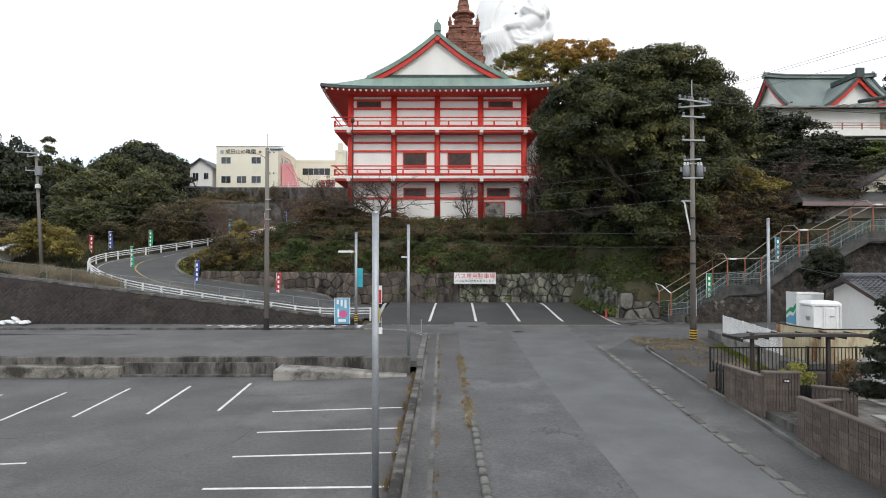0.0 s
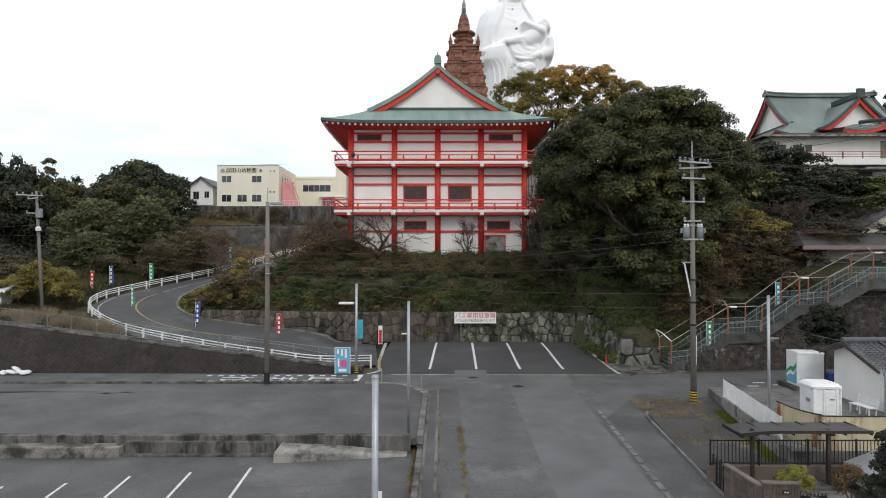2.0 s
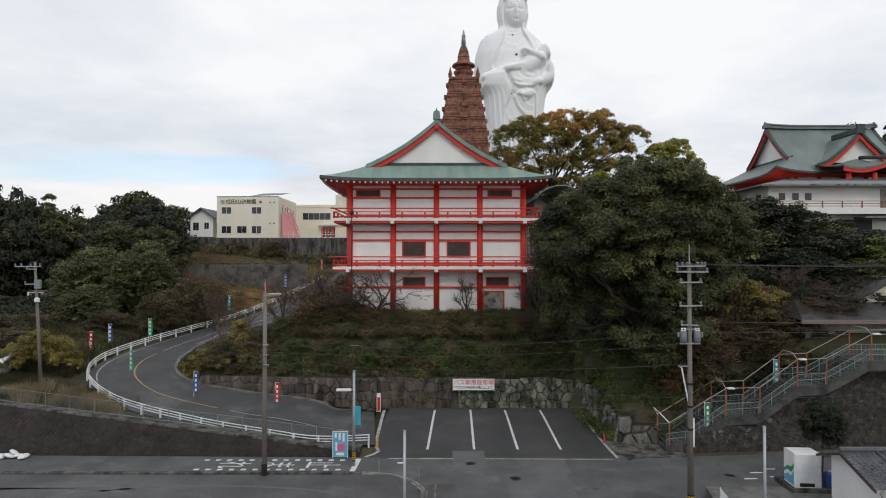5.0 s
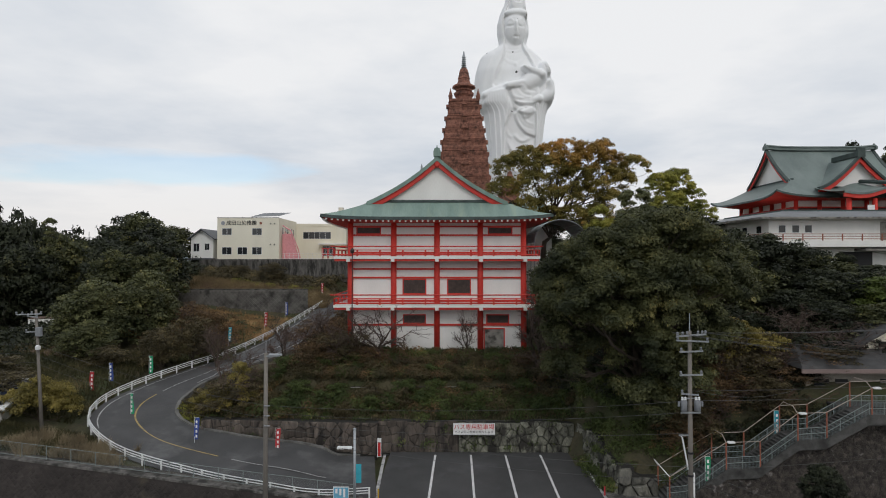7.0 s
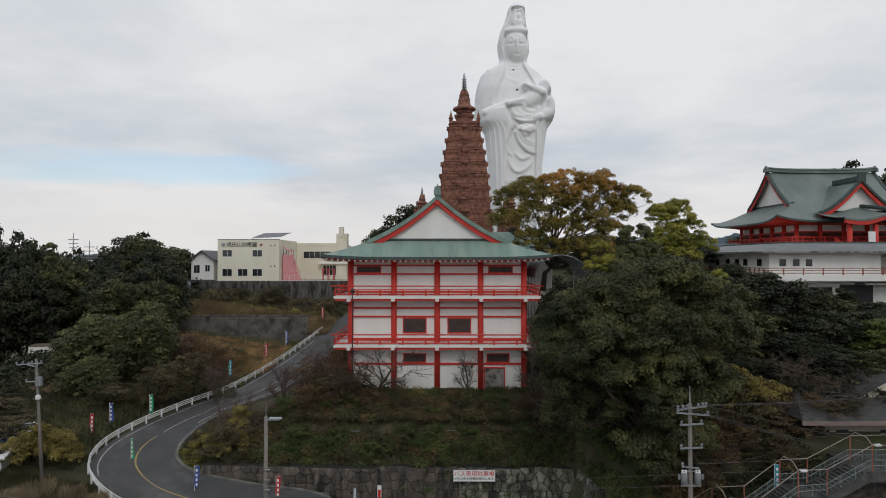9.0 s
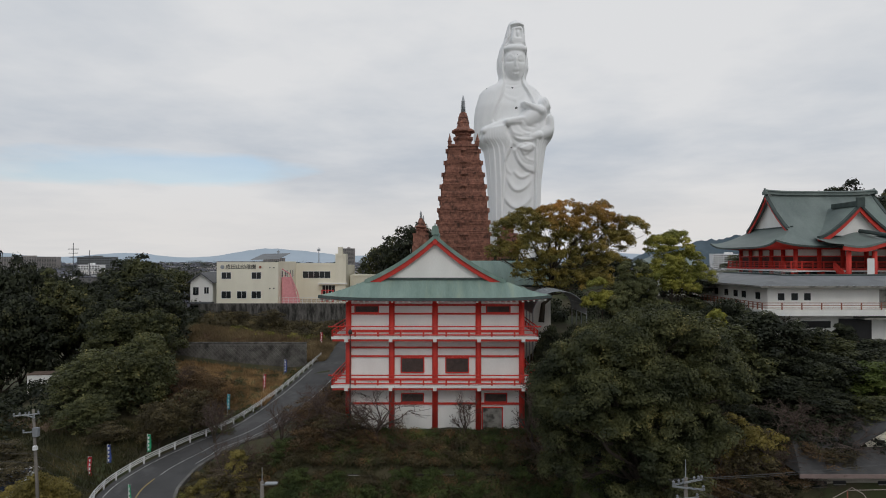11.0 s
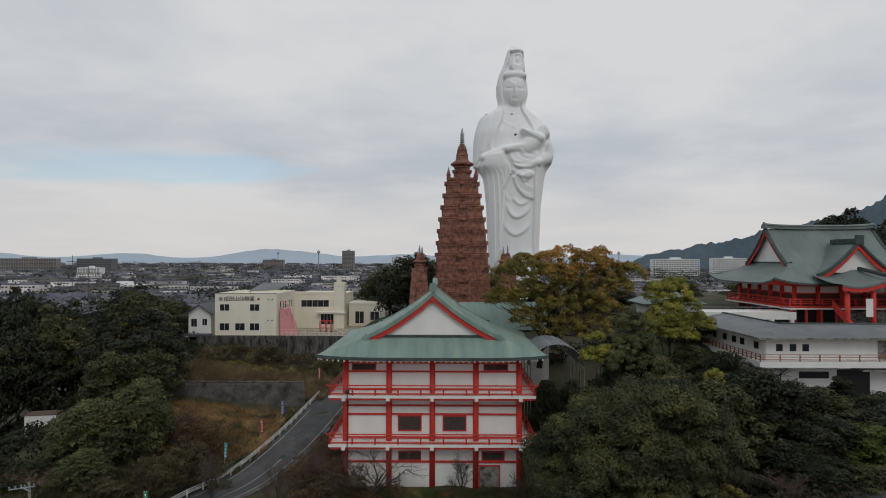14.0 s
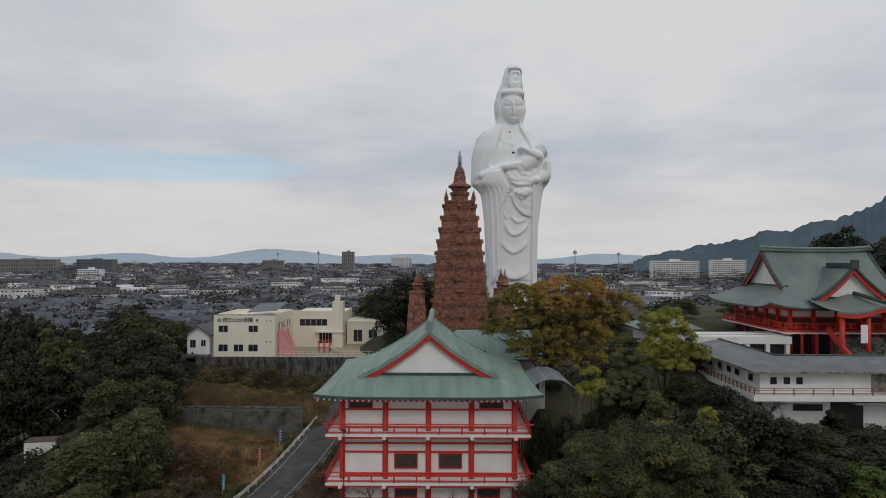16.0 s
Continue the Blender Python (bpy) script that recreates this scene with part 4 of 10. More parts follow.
def block_wall():
    """Battered retaining wall of lozenge-shaped concrete blocks over the side street."""
    w = thing("block_wall", "dark weathered retaining wall of lozenge concrete blocks", "wall", kind="structure")
    x0, x1 = -58.0, -6.4
    def top(x):
        return 0.75 + 4.55 * (-6.4 - x) / 38.0
    def P(x, z, o=0.0):
        return (x, 48.15 + 0.27 * (z - .5) - o, z)
    m = Mesh()
    n = 30
    m.loft([[P(x, .3), P(x, top(x)), (x, 50.6, top(x) + .02), (x, 50.6, .3)] for x in np.linspace(x0, x1, n)], True)
    m.make("core", BLOCKS, w)
    m = Mesh()
    s = 0.42
    rng = random.Random(4)
    for j in range(0, 26):
        for i in range(int((x1 - x0) / s)):
            cx, cz = x0 + (i + .5 * (j % 2)) * s, .55 + j * s * .5
            if cz + s * .5 > top(cx) - .05:
                continue
            r, h = s * .47, .022 + .03 * rng.random()
            q = [P(cx + r, cz), P(cx, cz + r), P(cx - r, cz), P(cx, cz - r)]
            q2 = [P(cx + r * .7, cz, h), P(cx, cz + r * .7, h), P(cx - r * .7, cz, h), P(cx, cz - r * .7, h)]
            m.add(q + q2, [(0, 1, 5, 4), (1, 2, 6, 5), (2, 3, 7, 6), (3, 0, 4, 7), (4, 5, 6, 7)])
    tagged(m.make("block", BLOCKS, w), kind="stuff")
    m = Mesh()
    m.loft([[P(x, top(x) - .02, .06), P(x, top(x) + .12, .06), (x, 49.9 + .27 * (top(x) - .5) * .2, top(x) + .12), (x, 49.9, top(x) - .02)] for x in np.linspace(x0, x1, n)], True)
    m.make("coping", CONCRETE_DARK, w)


block_wall()
stone_wall("rock_wall", "dark rock-faced retaining wall under the stairs", (19.2, 48.55), (46.0, 50.5), lambda s: road_z(49) - .1, lambda s: float(np.interp(s, [0, 0.3, 3.3, 6, 9, 11.2, 14.6, 27], [1.1, 1.2, 3.2, 3.4, 5.5, 5.6, 7.5, 7.7])), 0.34, 15, batter=0.03, mat_=ROCK, joint=0.001, core=0.5, proud=0.05, joined=True)
tagged(Mesh().chamfer(-9.5, 63.5, 4.6, 13.5, 63.85, 7.0, .05).make("terrace_wall", BLOCKS), "dark overgrown concrete terrace wall on the bank", "wall", kind="structure")
tagged(Mesh().chamfer(-50.0, 125.0, 15.5, -17.0, 125.5, 20.2, .05).make("terrace_wall", CONCRETE_DARK), "dark concrete retaining wall under the kindergarten", "wall", kind="structure")
tagged(Mesh().chamfer(-46.5, 103.6, 11.0, -23.0, 104.1, 15.0, .05).make("terrace_wall", FIELD_WALL), "weathered block retaining wall above the field", "wall", kind="structure")
tagged(Mesh().chamfer(-46.6, 103.5, 15.0, -22.9, 104.2, 15.15, .03).make("trim", CONCRETE_DARK), "pale concrete coping of the field wall", "coping", kind="structure")
sheet("path", [(-66, 84), (-70, 98), (-77, 118)], [(-63, 85), (-66.5, 99), (-73.5, 118)], lambda x, y: land1(x, y), CONCRETE, 0.3, 3, 30, "pale dirt track through the woods", "path")

# kerb and gutter round the street corner
CORNER = [(-7.0, 43.95), (-5.0, 43.9), (-3.6, 43.55), (-2.5, 42.85), (-1.7, 41.9), (-1.2, 40.9)]
tagged(Mesh().loft([[(x, y, road_z(y) - .2), (x, y, road_z(y) + .12), (x + .12, y + .1, road_z(y) + .12), (x + .12, y + .1, road_z(y) - .2)] for x, y in CORNER], True).make("kerb", CONCRETE), "curved pale concrete kerb at the street corner", "kerb", kind="structure")
# cracks with dry moss across the lower car park
for pts in ([(-9.3, 25.3), (-6.2, 25.6), (-3.4, 26.0), (-1.4, 26.1)], [(-18.5, 24.4), (-15.5, 24.6), (-12.6, 24.7)], [(-11.0, 25.0), (-10.1, 25.2)]):
    line_mark("crack", pts, .05, ZERO, SOIL_DRY, "thin crack filled with dry brown moss", lift=.004)
for pts in ([(-9.6, 16.5), (-9.2, 17.6), (-8.6, 18.5), (-8.3, 19.9)], [(-16.8, 18.8), (-14.9, 19.3), (-13.3, 19.4)], [(-6.9, 18.2), (-6.4, 19.0), (-6.3, 20.5)]):
    line_mark("crack", pts, .035, ZERO, TYRE, "dark wandering crack in the asphalt", lift=.004)
# broken pale pipe along the bank
for a, b in (((-1.2, 63.3, 7.02), (1.4, 63.3, 7.0)), ((-9.5, 63.3, 6.95), (-6.8, 63.3, 6.9)), ((6.3, 63.3, 7.0), (8.5, 63.3, 7.02)), ((8.5, 63.3, 7.02), (9.3, 63.2, 6.7)), ((10.0, 63.2, 6.5), (10.9, 63.1, 6.25))):
    tagged(Mesh().tube([a, b], .045, 7).make("bank_pipe", CONCRETE), "broken white plastic pipe lying on the bank", "pipe")
# lozenge blocks of the field wall
fw = thing("field_wall_face", "weathered lozenge concrete blocks facing the field wall", "wall", kind="structure")
bm_ = Mesh()
for j in range(11):
    for i in range(36):
        cx, cz = -46.2 + .65 * (i + .5 * (j % 2)), 11.3 + .325 * j
        r, h = .3, .07
        bm_.add([(cx + r, 103.58, cz), (cx, 103.58, cz + r), (cx - r, 103.58, cz), (cx, 103.58, cz - r), (cx + .2, 103.58 - h, cz), (cx, 103.58 - h, cz + .2), (cx - .2, 103.58 - h, cz), (cx, 103.58 - h, cz - .2)],
                [(0, 1, 5, 4), (1, 2, 6, 5), (2, 3, 7, 6), (3, 0, 4, 7), (4, 5, 6, 7)])
tagged(bm_.make("block", FIELD_WALL, fw), kind="stuff")
# ploughed vegetable plot under the western woods
def plot_z(x, y):
    return land1(x, y) + .25 + .16 * math.sin(2 * math.pi * (x + .35 * y) / 1.5)
tagged(Mesh().grid(80, 16, lambda u, v: (-56 + 11.5 * u, 73.0 + 6.5 * v, plot_z(-56 + 11.5 * u, 73.0 + 6.5 * v))).make("vegetable_plot", PLOUGHED), "ploughed brown vegetable plot with furrows", "vegetable plot", kind="structure")

# ---- the temple hall ----
HX, HY0, HY1 = -0.65, 70.8, 89.6           # centre line, front and back wall
HZ = [9.9, 15.0, 20.5, 25.0]               # base, two balconies, wall top
BAY = 5.0
def roof_parts(parent, a, b, ze, zr, g, zg, p=1.15, up=0.5, ov=0.9, mats=None, white=True, ridge_r=0.35, rafters=True, wall_a=None, wall_b=None, sag=0.0, verge=None):
    """A hipped-and-gabled roof with the ridge along the local y axis, centred on the origin.
    a, b: half width and half length at the eaves; ze, zr: heights of eaves and ridge; g: depth of the end skirt; zg: height where it meets the gable."""
    top, trim, red, wh = mats
    def lift(x, y):
        return up * min(1, abs(x) / a) ** 5 * min(1, abs(y) / b) ** 5
    def curve(s):
        return (1 - sag) * s + sag * s ** 2.8 if sag else s ** p
    def back(f):
        """Where the roof's curve reaches the share f of its height."""
        lo, hi = 0.0, 1.0
        for _ in range(30):
            mid = (lo + hi) / 2
            lo, hi = (mid, hi) if curve(mid) < f else (lo, mid)
        return lo
    def side(ax):
        return ze + (zr - ze) * curve(max(0.0, 1 - ax / a))
    def skirt(d):
        return ze + (zg - ze) * (d / g) ** 1.12
    xg = a * (1 - back((zg - ze) / (zr - ze)))
    def xh(d):
        return a * (1 - back((skirt(d) - ze) / (zr - ze)))
    yg = b - g
    m = Mesh()
    for sx in (1, -1):
        # main slopes, running out over the gables
        m.grid(22, 20, lambda u, v: (sx * a * u, (yg + ov) * (2 * v - 1), side(a * u) + lift(a * u, (yg + ov) * (2 * v - 1)) + 0.0))
        for sy in (1, -1):
            m.grid(8, 10, lambda u, v: ((lambda d: (sx * (xh(d) + (a - xh(d)) * u), sy * (b - d), side(xh(d) + (a - xh(d)) * u) + lift(xh(d) + (a - xh(d)) * u, b - d)))((g - ov) * v + 0.0)))
    roof = m.make("roof", top, parent, smooth=True)
    for sy in (1, -1):
        m = Mesh()
        m.grid(24, 10, lambda u, v: ((lambda d: ((2 * u - 1) * xh(d), sy * (b - d), skirt(d) + lift((2 * u - 1) * xh(d), b - d)))(g * v)))
        m.make("roof_skirt", top, parent, smooth=True)
    # eave edge and soffit
    n = 24
    rim = [((2 * i / n - 1) * a, -b) for i in range(n)] + [(a, (2 * i / n - 1) * b) for i in range(n)] + [((1 - 2 * i / n) * a, b) for i in range(n)] + [(-a, (1 - 2 * i / n) * b) for i in range(n)]
    e0 = [(x, y, ze + lift(x, y) + 0.02) for x, y in rim]
    e1 = [(x * 1.004, y * 1.004, ze + lift(x, y) - 0.32) for x, y in rim]
    e2 = [(x * 0.985, y * 0.985, ze + lift(x, y) - 0.34) for x, y in rim]
    Mesh().loft([e0, e1, e2]).make("eave_edge", trim, parent)
    wa, wb = wall_a or a - 2.6, wall_b or b - 2.6
    e3 = [(max(-wa, min(wa, x)), max(-wb, min(wb, y)), ze - 0.55) for x, y in rim]
    e2b = [(x, y, z - 0.01) for x, y, z in e2]
    Mesh().loft([e2b, e3]).make("soffit", red, parent)
    # gables
    for sy in (1, -1):
        yy = sy * yg
        k = 14
        xs = [xg * 0.93 * (2 * i / k - 1) for i in range(k + 1)]
        v = [(x, yy, side(abs(x)) - 0.25) for x in xs] + [(x, yy, zg - 0.3) for x in xs]
        Mesh().add(v, [(i, i + 1, k + 2 + i, k + 1 + i) for i in range(k)]).make("gable_panel", wh, parent)
        yo = sy * (yg + ov - 0.12)
        for sx in (1, -1):
            q = [sx * xg * 1.06 * i / 12 for i in range(13)]
            ring = []
            for x in q:
                z = side(abs(x)) - 0.34
                ring.append([(x, yo - 0.1 * sy, z), (x, yo + 0.1 * sy, z), (x, yo + 0.1 * sy, z - 0.62), (x, yo - 0.1 * sy, z - 0.62)])
            Mesh().loft(ring, True).make("bargeboard", red, parent)
            ring = []
            for x in q:
                z = side(abs(x))
                ring.append([(x, yo - 0.35 * sy, z + 0.16), (x, yo + 0.28 * sy, z + 0.16), (x, yo + 0.26 * sy, z - 0.36), (x, yo - 0.35 * sy, z - 0.05)])
            Mesh().loft(ring, True).make("verge", verge or trim, parent)
        Mesh().box(-xg * 1.02, yy - 0.25, zg - 0.1, xg * 1.02, yy + 0.25, zg + 0.18).make("gable_sill", trim, parent)
        Mesh().cyl((0, yo - 0.05 * sy, zr - 0.75), (0, yo + 0.22 * sy, zr - 0.75), 0.42, 0.3, 8).make("gable_pendant", red, parent)
    # ridge
    m = Mesh()
    prof = [(-ridge_r, -0.1), (-ridge_r, 0.45), (-ridge_r * 1.35, 0.5), (-ridge_r * 1.2, 0.72), (0, 0.85), (ridge_r * 1.2, 0.72), (ridge_r * 1.35, 0.5), (ridge_r, 0.45), (ridge_r, -0.1)]
    rings = []
    for i in range(15):
        t = 2 * i / 14 - 1
        rings.append([(x, t * (yg + ov), zr + z + 0.35 * abs(t) ** 4) for x, z in prof])
    m.loft(rings, True).make("ridge", top, parent)
    for sy in (1, -1):
        y = sy * (yg + ov + 0.1)
        m = Mesh().box(-ridge_r * 1.5, y - 0.18, zr + 0.1, ridge_r * 1.5, y + 0.18, zr + 0.75)
        m.loft([[(-ridge_r * s, y - 0.15, z), (ridge_r * s, y - 0.15, z), (ridge_r * s, y + 0.15, z), (-ridge_r * s, y + 0.15, z)] for s, z in ((1.2, zr + 0.75), (0.8, zr + 1.0), (0.25, zr + 1.15), (0.18, zr + 1.4))], True)
        m.make("ridge_end", top, parent)
    if rafters:
        # white-tipped rafter ends under the eaves
        r = Mesh().box(-0.09, -0.1, -0.09, 0.09, 0.1, 0.09)
        first = r.make("rafter_end", wh, parent)
        spots = []
        kx, ky = int(2 * a / 0.62), int(2 * b / 0.62)
        for i in range(1, kx):
            spots.append((-a + 2 * a * i / kx, -b * 0.985, 0))
        for i in range(1, ky):
            spots.append((-a * 0.985, -b + 2 * b * i / ky, 90))
        for k, (x, y, rz) in enumerate(spots):
            o = first if k == 0 else new("rafter_end", first.data)
            o.parent = parent
            o.matrix_basis = pose(x, y, ze + lift(x, y) - 0.45, 0, 0, rz)


def build_hall():
    hall = thing("temple_hall", "vermilion and white temple hall with green copper roof", "temple", (HX, 0, 0))
    hw = 2 * BAY
    Mesh().box(-hw, HY0, HZ[0] - 1.5, hw, HY1, HZ[3]).make("wall", WHITE_PLASTER, hall)
    nb = 4
    ystep = (HY1 - HY0) / nb
    colm = Mesh().cyl((0, 0, HZ[0] - 1.0), (0, 0, HZ[3]), 0.33, n=12)
    cols = [(-hw + BAY * i, HY0 - 0.1) for i in range(5)] + [(s * (hw + 0.1), HY0 + ystep * i) for s in (-1, 1) for i in range(1, nb + 1)]
    first = None
    for x, y in cols:
        if first is None:
            first = colm.make("column", RED, hall, smooth=True); o = first
        else:
            o = new("column", first.data); o.parent = hall
        o.matrix_basis = pose(x, y, 0)
    # tie beams: heights above each floor
    beams = [(HZ[0] + 2.6, .22), (HZ[0] + 4.55, .2), (HZ[1] + 0.25, .25), (HZ[1] + 2.95, .2), (HZ[1] + 3.95, .2), (HZ[1] + 4.95, .22),
             (HZ[2] + 0.3, .22), (HZ[2] + 2.35, .2), (HZ[2] + 3.35, .2)]
    for z, h in beams:
        Mesh().box(-hw, HY0 - 0.16, z, hw, HY0, z + h).make("beam", RED, hall)
        for s in (-1, 1):
            Mesh().box(s * hw, HY0, z, s * (hw + 0.16), HY1, z + h).make("beam", RED, hall)
    # windows with bars
    def window(x0, x1, z0, z1):
        w = Mesh().box(x0, HY0 - 0.1, z0, x1, HY0 - 0.02, z1).make("window", DARK_WOOD, hall)
        f = Mesh()
        for q in ((x0 - .12, z0 - .14, x1 + .12, z0), (x0 - .12, z1, x1 + .12, z1 + .12), (x0 - .12, z0, x0, z1), (x1, z0, x1 + .12, z1)):
            f.box(q[0], HY0 - 0.17, q[1], q[2], HY0, q[3])
        f.make("window_frame", RED, w)
        n = int((x1 - x0) / 0.22)
        for i in range(1, n):
            x = x0 + (x1 - x0) * i / n
            Mesh().box(x - .035, HY0 - 0.15, z0, x + .035, HY0 - 0.09, z1).make("bar", DARK_WOOD, w)
    for c, z0, z1 in ((-2.6, HZ[1] + 1.25, HZ[1] + 2.8), (2.55, HZ[1] + 1.25, HZ[1] + 2.8)):
        window(c - 1.25, c + 1.25, z0, z1)
    for c in (-2.6, 7.0):
        window(c - 1.2, c + 1.2, HZ[0] + 2.95, HZ[0] + 3.8)
    for c in (-7.9, 7.3):
        window(c - 1.3, c + 1.3, HZ[2] + 2.65, HZ[2] + 3.3)
    d = Mesh().box(5.5, HY0 - 0.06, HZ[0] - 0.2, 7.7, HY0 - 0.01, HZ[0] + 2.2).make("door", CONCRETE, hall, label="pale grey double door")
    f = Mesh()
    for q in ((5.38, HZ[0] - .2, 5.5, HZ[0] + 2.2), (7.7, HZ[0] - .2, 7.82, HZ[0] + 2.2), (5.38, HZ[0] + 2.2, 7.82, HZ[0] + 2.34)):
        f.box(q[0], HY0 - 0.15, q[1], q[2], HY0, q[3])
    f.make("door_frame", RED, d)
    # balconies
    bo = 1.7
    for z in HZ[1:3]:
        s = Mesh()
        for q in ((-hw - bo, HY0 - bo, hw + bo, HY0), (-hw - bo, HY0, -hw, HY1), (hw, HY0, hw + bo, HY1)):
            s.box(q[0], q[1], z - 0.3, q[2], q[3], z)
        s.make("balcony_slab", WHITE_PLASTER, hall)
        s = Mesh()
        for q in ((-hw - bo + .12, HY0 - bo + .12, hw + bo - .12, HY0), (-hw - bo + .12, HY0, -hw, HY1), (hw, HY0, hw + bo - .12, HY1)):
            s.box(q[0], q[1], z - 0.55, q[2], q[3], z - .3)
        s.make("balcony_edge", RED, hall)
        for i in range(5):
            x = -hw + BAY * i
            Mesh().box(x - .2, HY0 - bo - .1, z - 0.62, x + .2, HY0, z - .2).make("bracket", WHITE_PLASTER, hall)
        o = bo - 0.12
        L = [(-hw - o, HY1), (-hw - o, HY0 - o), (hw + o, HY0 - o), (hw + o, HY1)]
        for zz, r in ((0.18, .09), (0.72, .055), (1.12, .08)):
            for p, q in zip(L[:-1], L[1:]):
                ex = 0.45 if zz > 1 else 0
                dv = Vector((q[0] - p[0], q[1] - p[1], 0)).normalized() * ex
                Mesh().cyl(Vector((*p, z + zz)) - dv, Vector((*q, z + zz)) + dv, r, n=6).make("handrail", RED, hall)
        pm = Mesh().box(-.09, -.09, 0, .09, .09, 0.72)
        pf = None
        for p, q in zip(L[:-1], L[1:]):
            n = max(2, round(math.dist(p, q) / 2.45))
            for i in range(n + 1):
                x, y = p[0] + (q[0] - p[0]) * i / n, p[1] + (q[1] - p[1]) * i / n
                pf = pf or pm.make("post", RED, hall)
                o2 = pf if pf.users_scene and pf.matrix_basis == Matrix() else new("post", pf.data)
                o2.parent = hall
                o2.matrix_basis = pose(x, y, z)
    # roof
    before = set(bpy.data.objects)
    roof_parts(hall, 13.0, (HY1 - HY0) / 2 + 2.6, HZ[3] - 0.1, 32.0, 3.3, 26.9, sag=0.38, verge=COPPER, up=0.35, ov=0.5, ridge_r=0.28, mats=(COPPER, COPPER_DARK, RED, WHITE_PLASTER), wall_a=hw, wall_b=(HY1 - HY0) / 2)
    for o in set(bpy.data.objects) - before:
        o.matrix_basis = pose(0, (HY0 + HY1) / 2, 0) @ o.matrix_basis
    return hall


build_hall()


# ---- brick-red stone tower behind ----
def build_tower(name, label, at, z0, z1, zs, w0, w1, s=1.0, tiers=9):
    t = thing(name, label, "tower", at)
    big = s > 0.6
    def half(z):
        """Half width of the shaft: spreading quickly under the top, then slowly."""
        dz = z1 - z
        if not big:
            return w1 + (w0 - w1) * (dz / (z1 - z0)) ** .9
        return w1 + .17 * min(dz, 9.5) + .08 * max(0.0, dz - 9.5)
    def plan(w, z, bay):
        """Outline of a tier with a projecting middle bay on each face."""
        a, b = w * .26, w * .62
        q = [(-w, -w), (-b, -w), (-b, -w * (1 + bay * .4)), (-a, -w * (1 + bay * .4)), (-a, -w * (1 + bay)), (a, -w * (1 + bay)), (a, -w * (1 + bay * .4)), (b, -w * (1 + bay * .4)), (b, -w)]
        out = []
        for k in range(4):
            c, si = math.cos(k * math.pi / 2), math.sin(k * math.pi / 2)
            out += [(round(x * c - y * si, 5), round(x * si + y * c, 5), z) for x, y in q]
        return out
    for k in range(tiers):
        za, zb = z0 + (z1 - z0) * k / tiers, z0 + (z1 - z0) * (k + 1) / tiers
        h = zb - za
        wa, wb = half(za), half(zb)
        steps = [(0, 1.0), (.1, 1.0), (.1, .99), (.16, .99), (.18, .98), (.58, .98), (.6, .995), (.66, .995), (.66, .985), (.72, .985), (.74, 1.003), (.82, 1.003), (.82, .985), (.88, .985), (.9, .998), (.96, .998), (.97, .99), (1.0, .99)]
        body = Mesh().loft([plan((wa + (wb - wa) * f) * g, za + h * f, .035 if big else .03) for f, g in steps], True).make("tier", TERRACOTTA, t)
        if big:
            rest = Mesh()
            wm = (wa + wb) / 2 * .98
            for face in range(4):
                R = Matrix.Rotation(face * math.pi / 2, 4, "Z")
                cols = [(u, .055) for u in (-.93, -.8, -.69, -.54, -.42, -.31, .31, .42, .54, .69, .8, .93)] + [(0, .15)]
                for u, fw in cols:
                    x, f = u * wm, fw * wm
                    y = -wm * (1.035 if abs(u) < .26 else 1.014 if abs(u) < .62 else 1.0)
                    d = Mesh() if face == 0 else rest
                    pr = .3 if abs(u) < .1 else .13
                    # two little posts, a lintel and a figure-shaped boss between them
                    d.box(x - f, y - pr, za + h * .18, x - f * .6, y + .1, za + h * .52, R)
                    d.box(x + f * .6, y - pr, za + h * .18, x + f, y + .1, za + h * .52, R)
                    d.box(x - f * 1.1, y - pr * 1.15, za + h * .48, x + f * 1.1, y + .1, za + h * .58, R)
                    d.box(x - f * .3, y - pr * .7, za + h * .2, x + f * .3, y + .1, za + h * .42, R)
                    if abs(u) < .1:
                        d.loft([[R @ Vector(p) for p in ((x - f * q, y - pr * 2, z), (x + f * q, y - pr * 2, z), (x + f * q, y + .1, z), (x - f * q, y + .1, z))] for q, z in ((1.2, za + h * .6), (1.0, za + h * .72), (.5, za + h * .86), (.15, za + h * .95))], True)
                    if face == 0:
                        d.make("niche", TERRACOTTA, body)
                # studs along the cornice
                n = 15
                for i in range(n):
                    u = (2 * (i + .5) / n - 1)
                    y = -wm * (1.04 if abs(u) < .26 else 1.02 if abs(u) < .62 else 1.005) * 1.005
                    rest.box(u * wm - wm * .028, y - .1, za + h * .72, u * wm + wm * .028, y + .15, za + h * .79, R)
            tagged(rest.make("carving", TERRACOTTA, body), kind="stuff")
    zt = z1
    Mesh().box(-w1 * 1.1, -w1 * 1.1, zt - .1, w1 * 1.1, w1 * 1.1, zt + .35 * s).make("platform", TERRACOTTA, t)
    H = zs - zt
    prof = [(w1 * .62, 0.0), (w1 * .62, H * .12), (w1 * .72, H * .16), (w1 * .74, H * .2), (w1 * .5, H * .22), (w1 * .6, H * .24), (w1 * .62, H * .27), (w1 * .86, H * .30), (w1 * .84, H * .33), (w1 * .5, H * .38), (w1 * .42, H * .46),
            (w1 * .46, H * .47), (w1 * .36, H * .56), (w1 * .38, H * .57), (w1 * .26, H * .66), (w1 * .16, H * .68)]
    Mesh().lathe(prof, (0, 0, zt), 16).make("dome", TERRACOTTA, t)
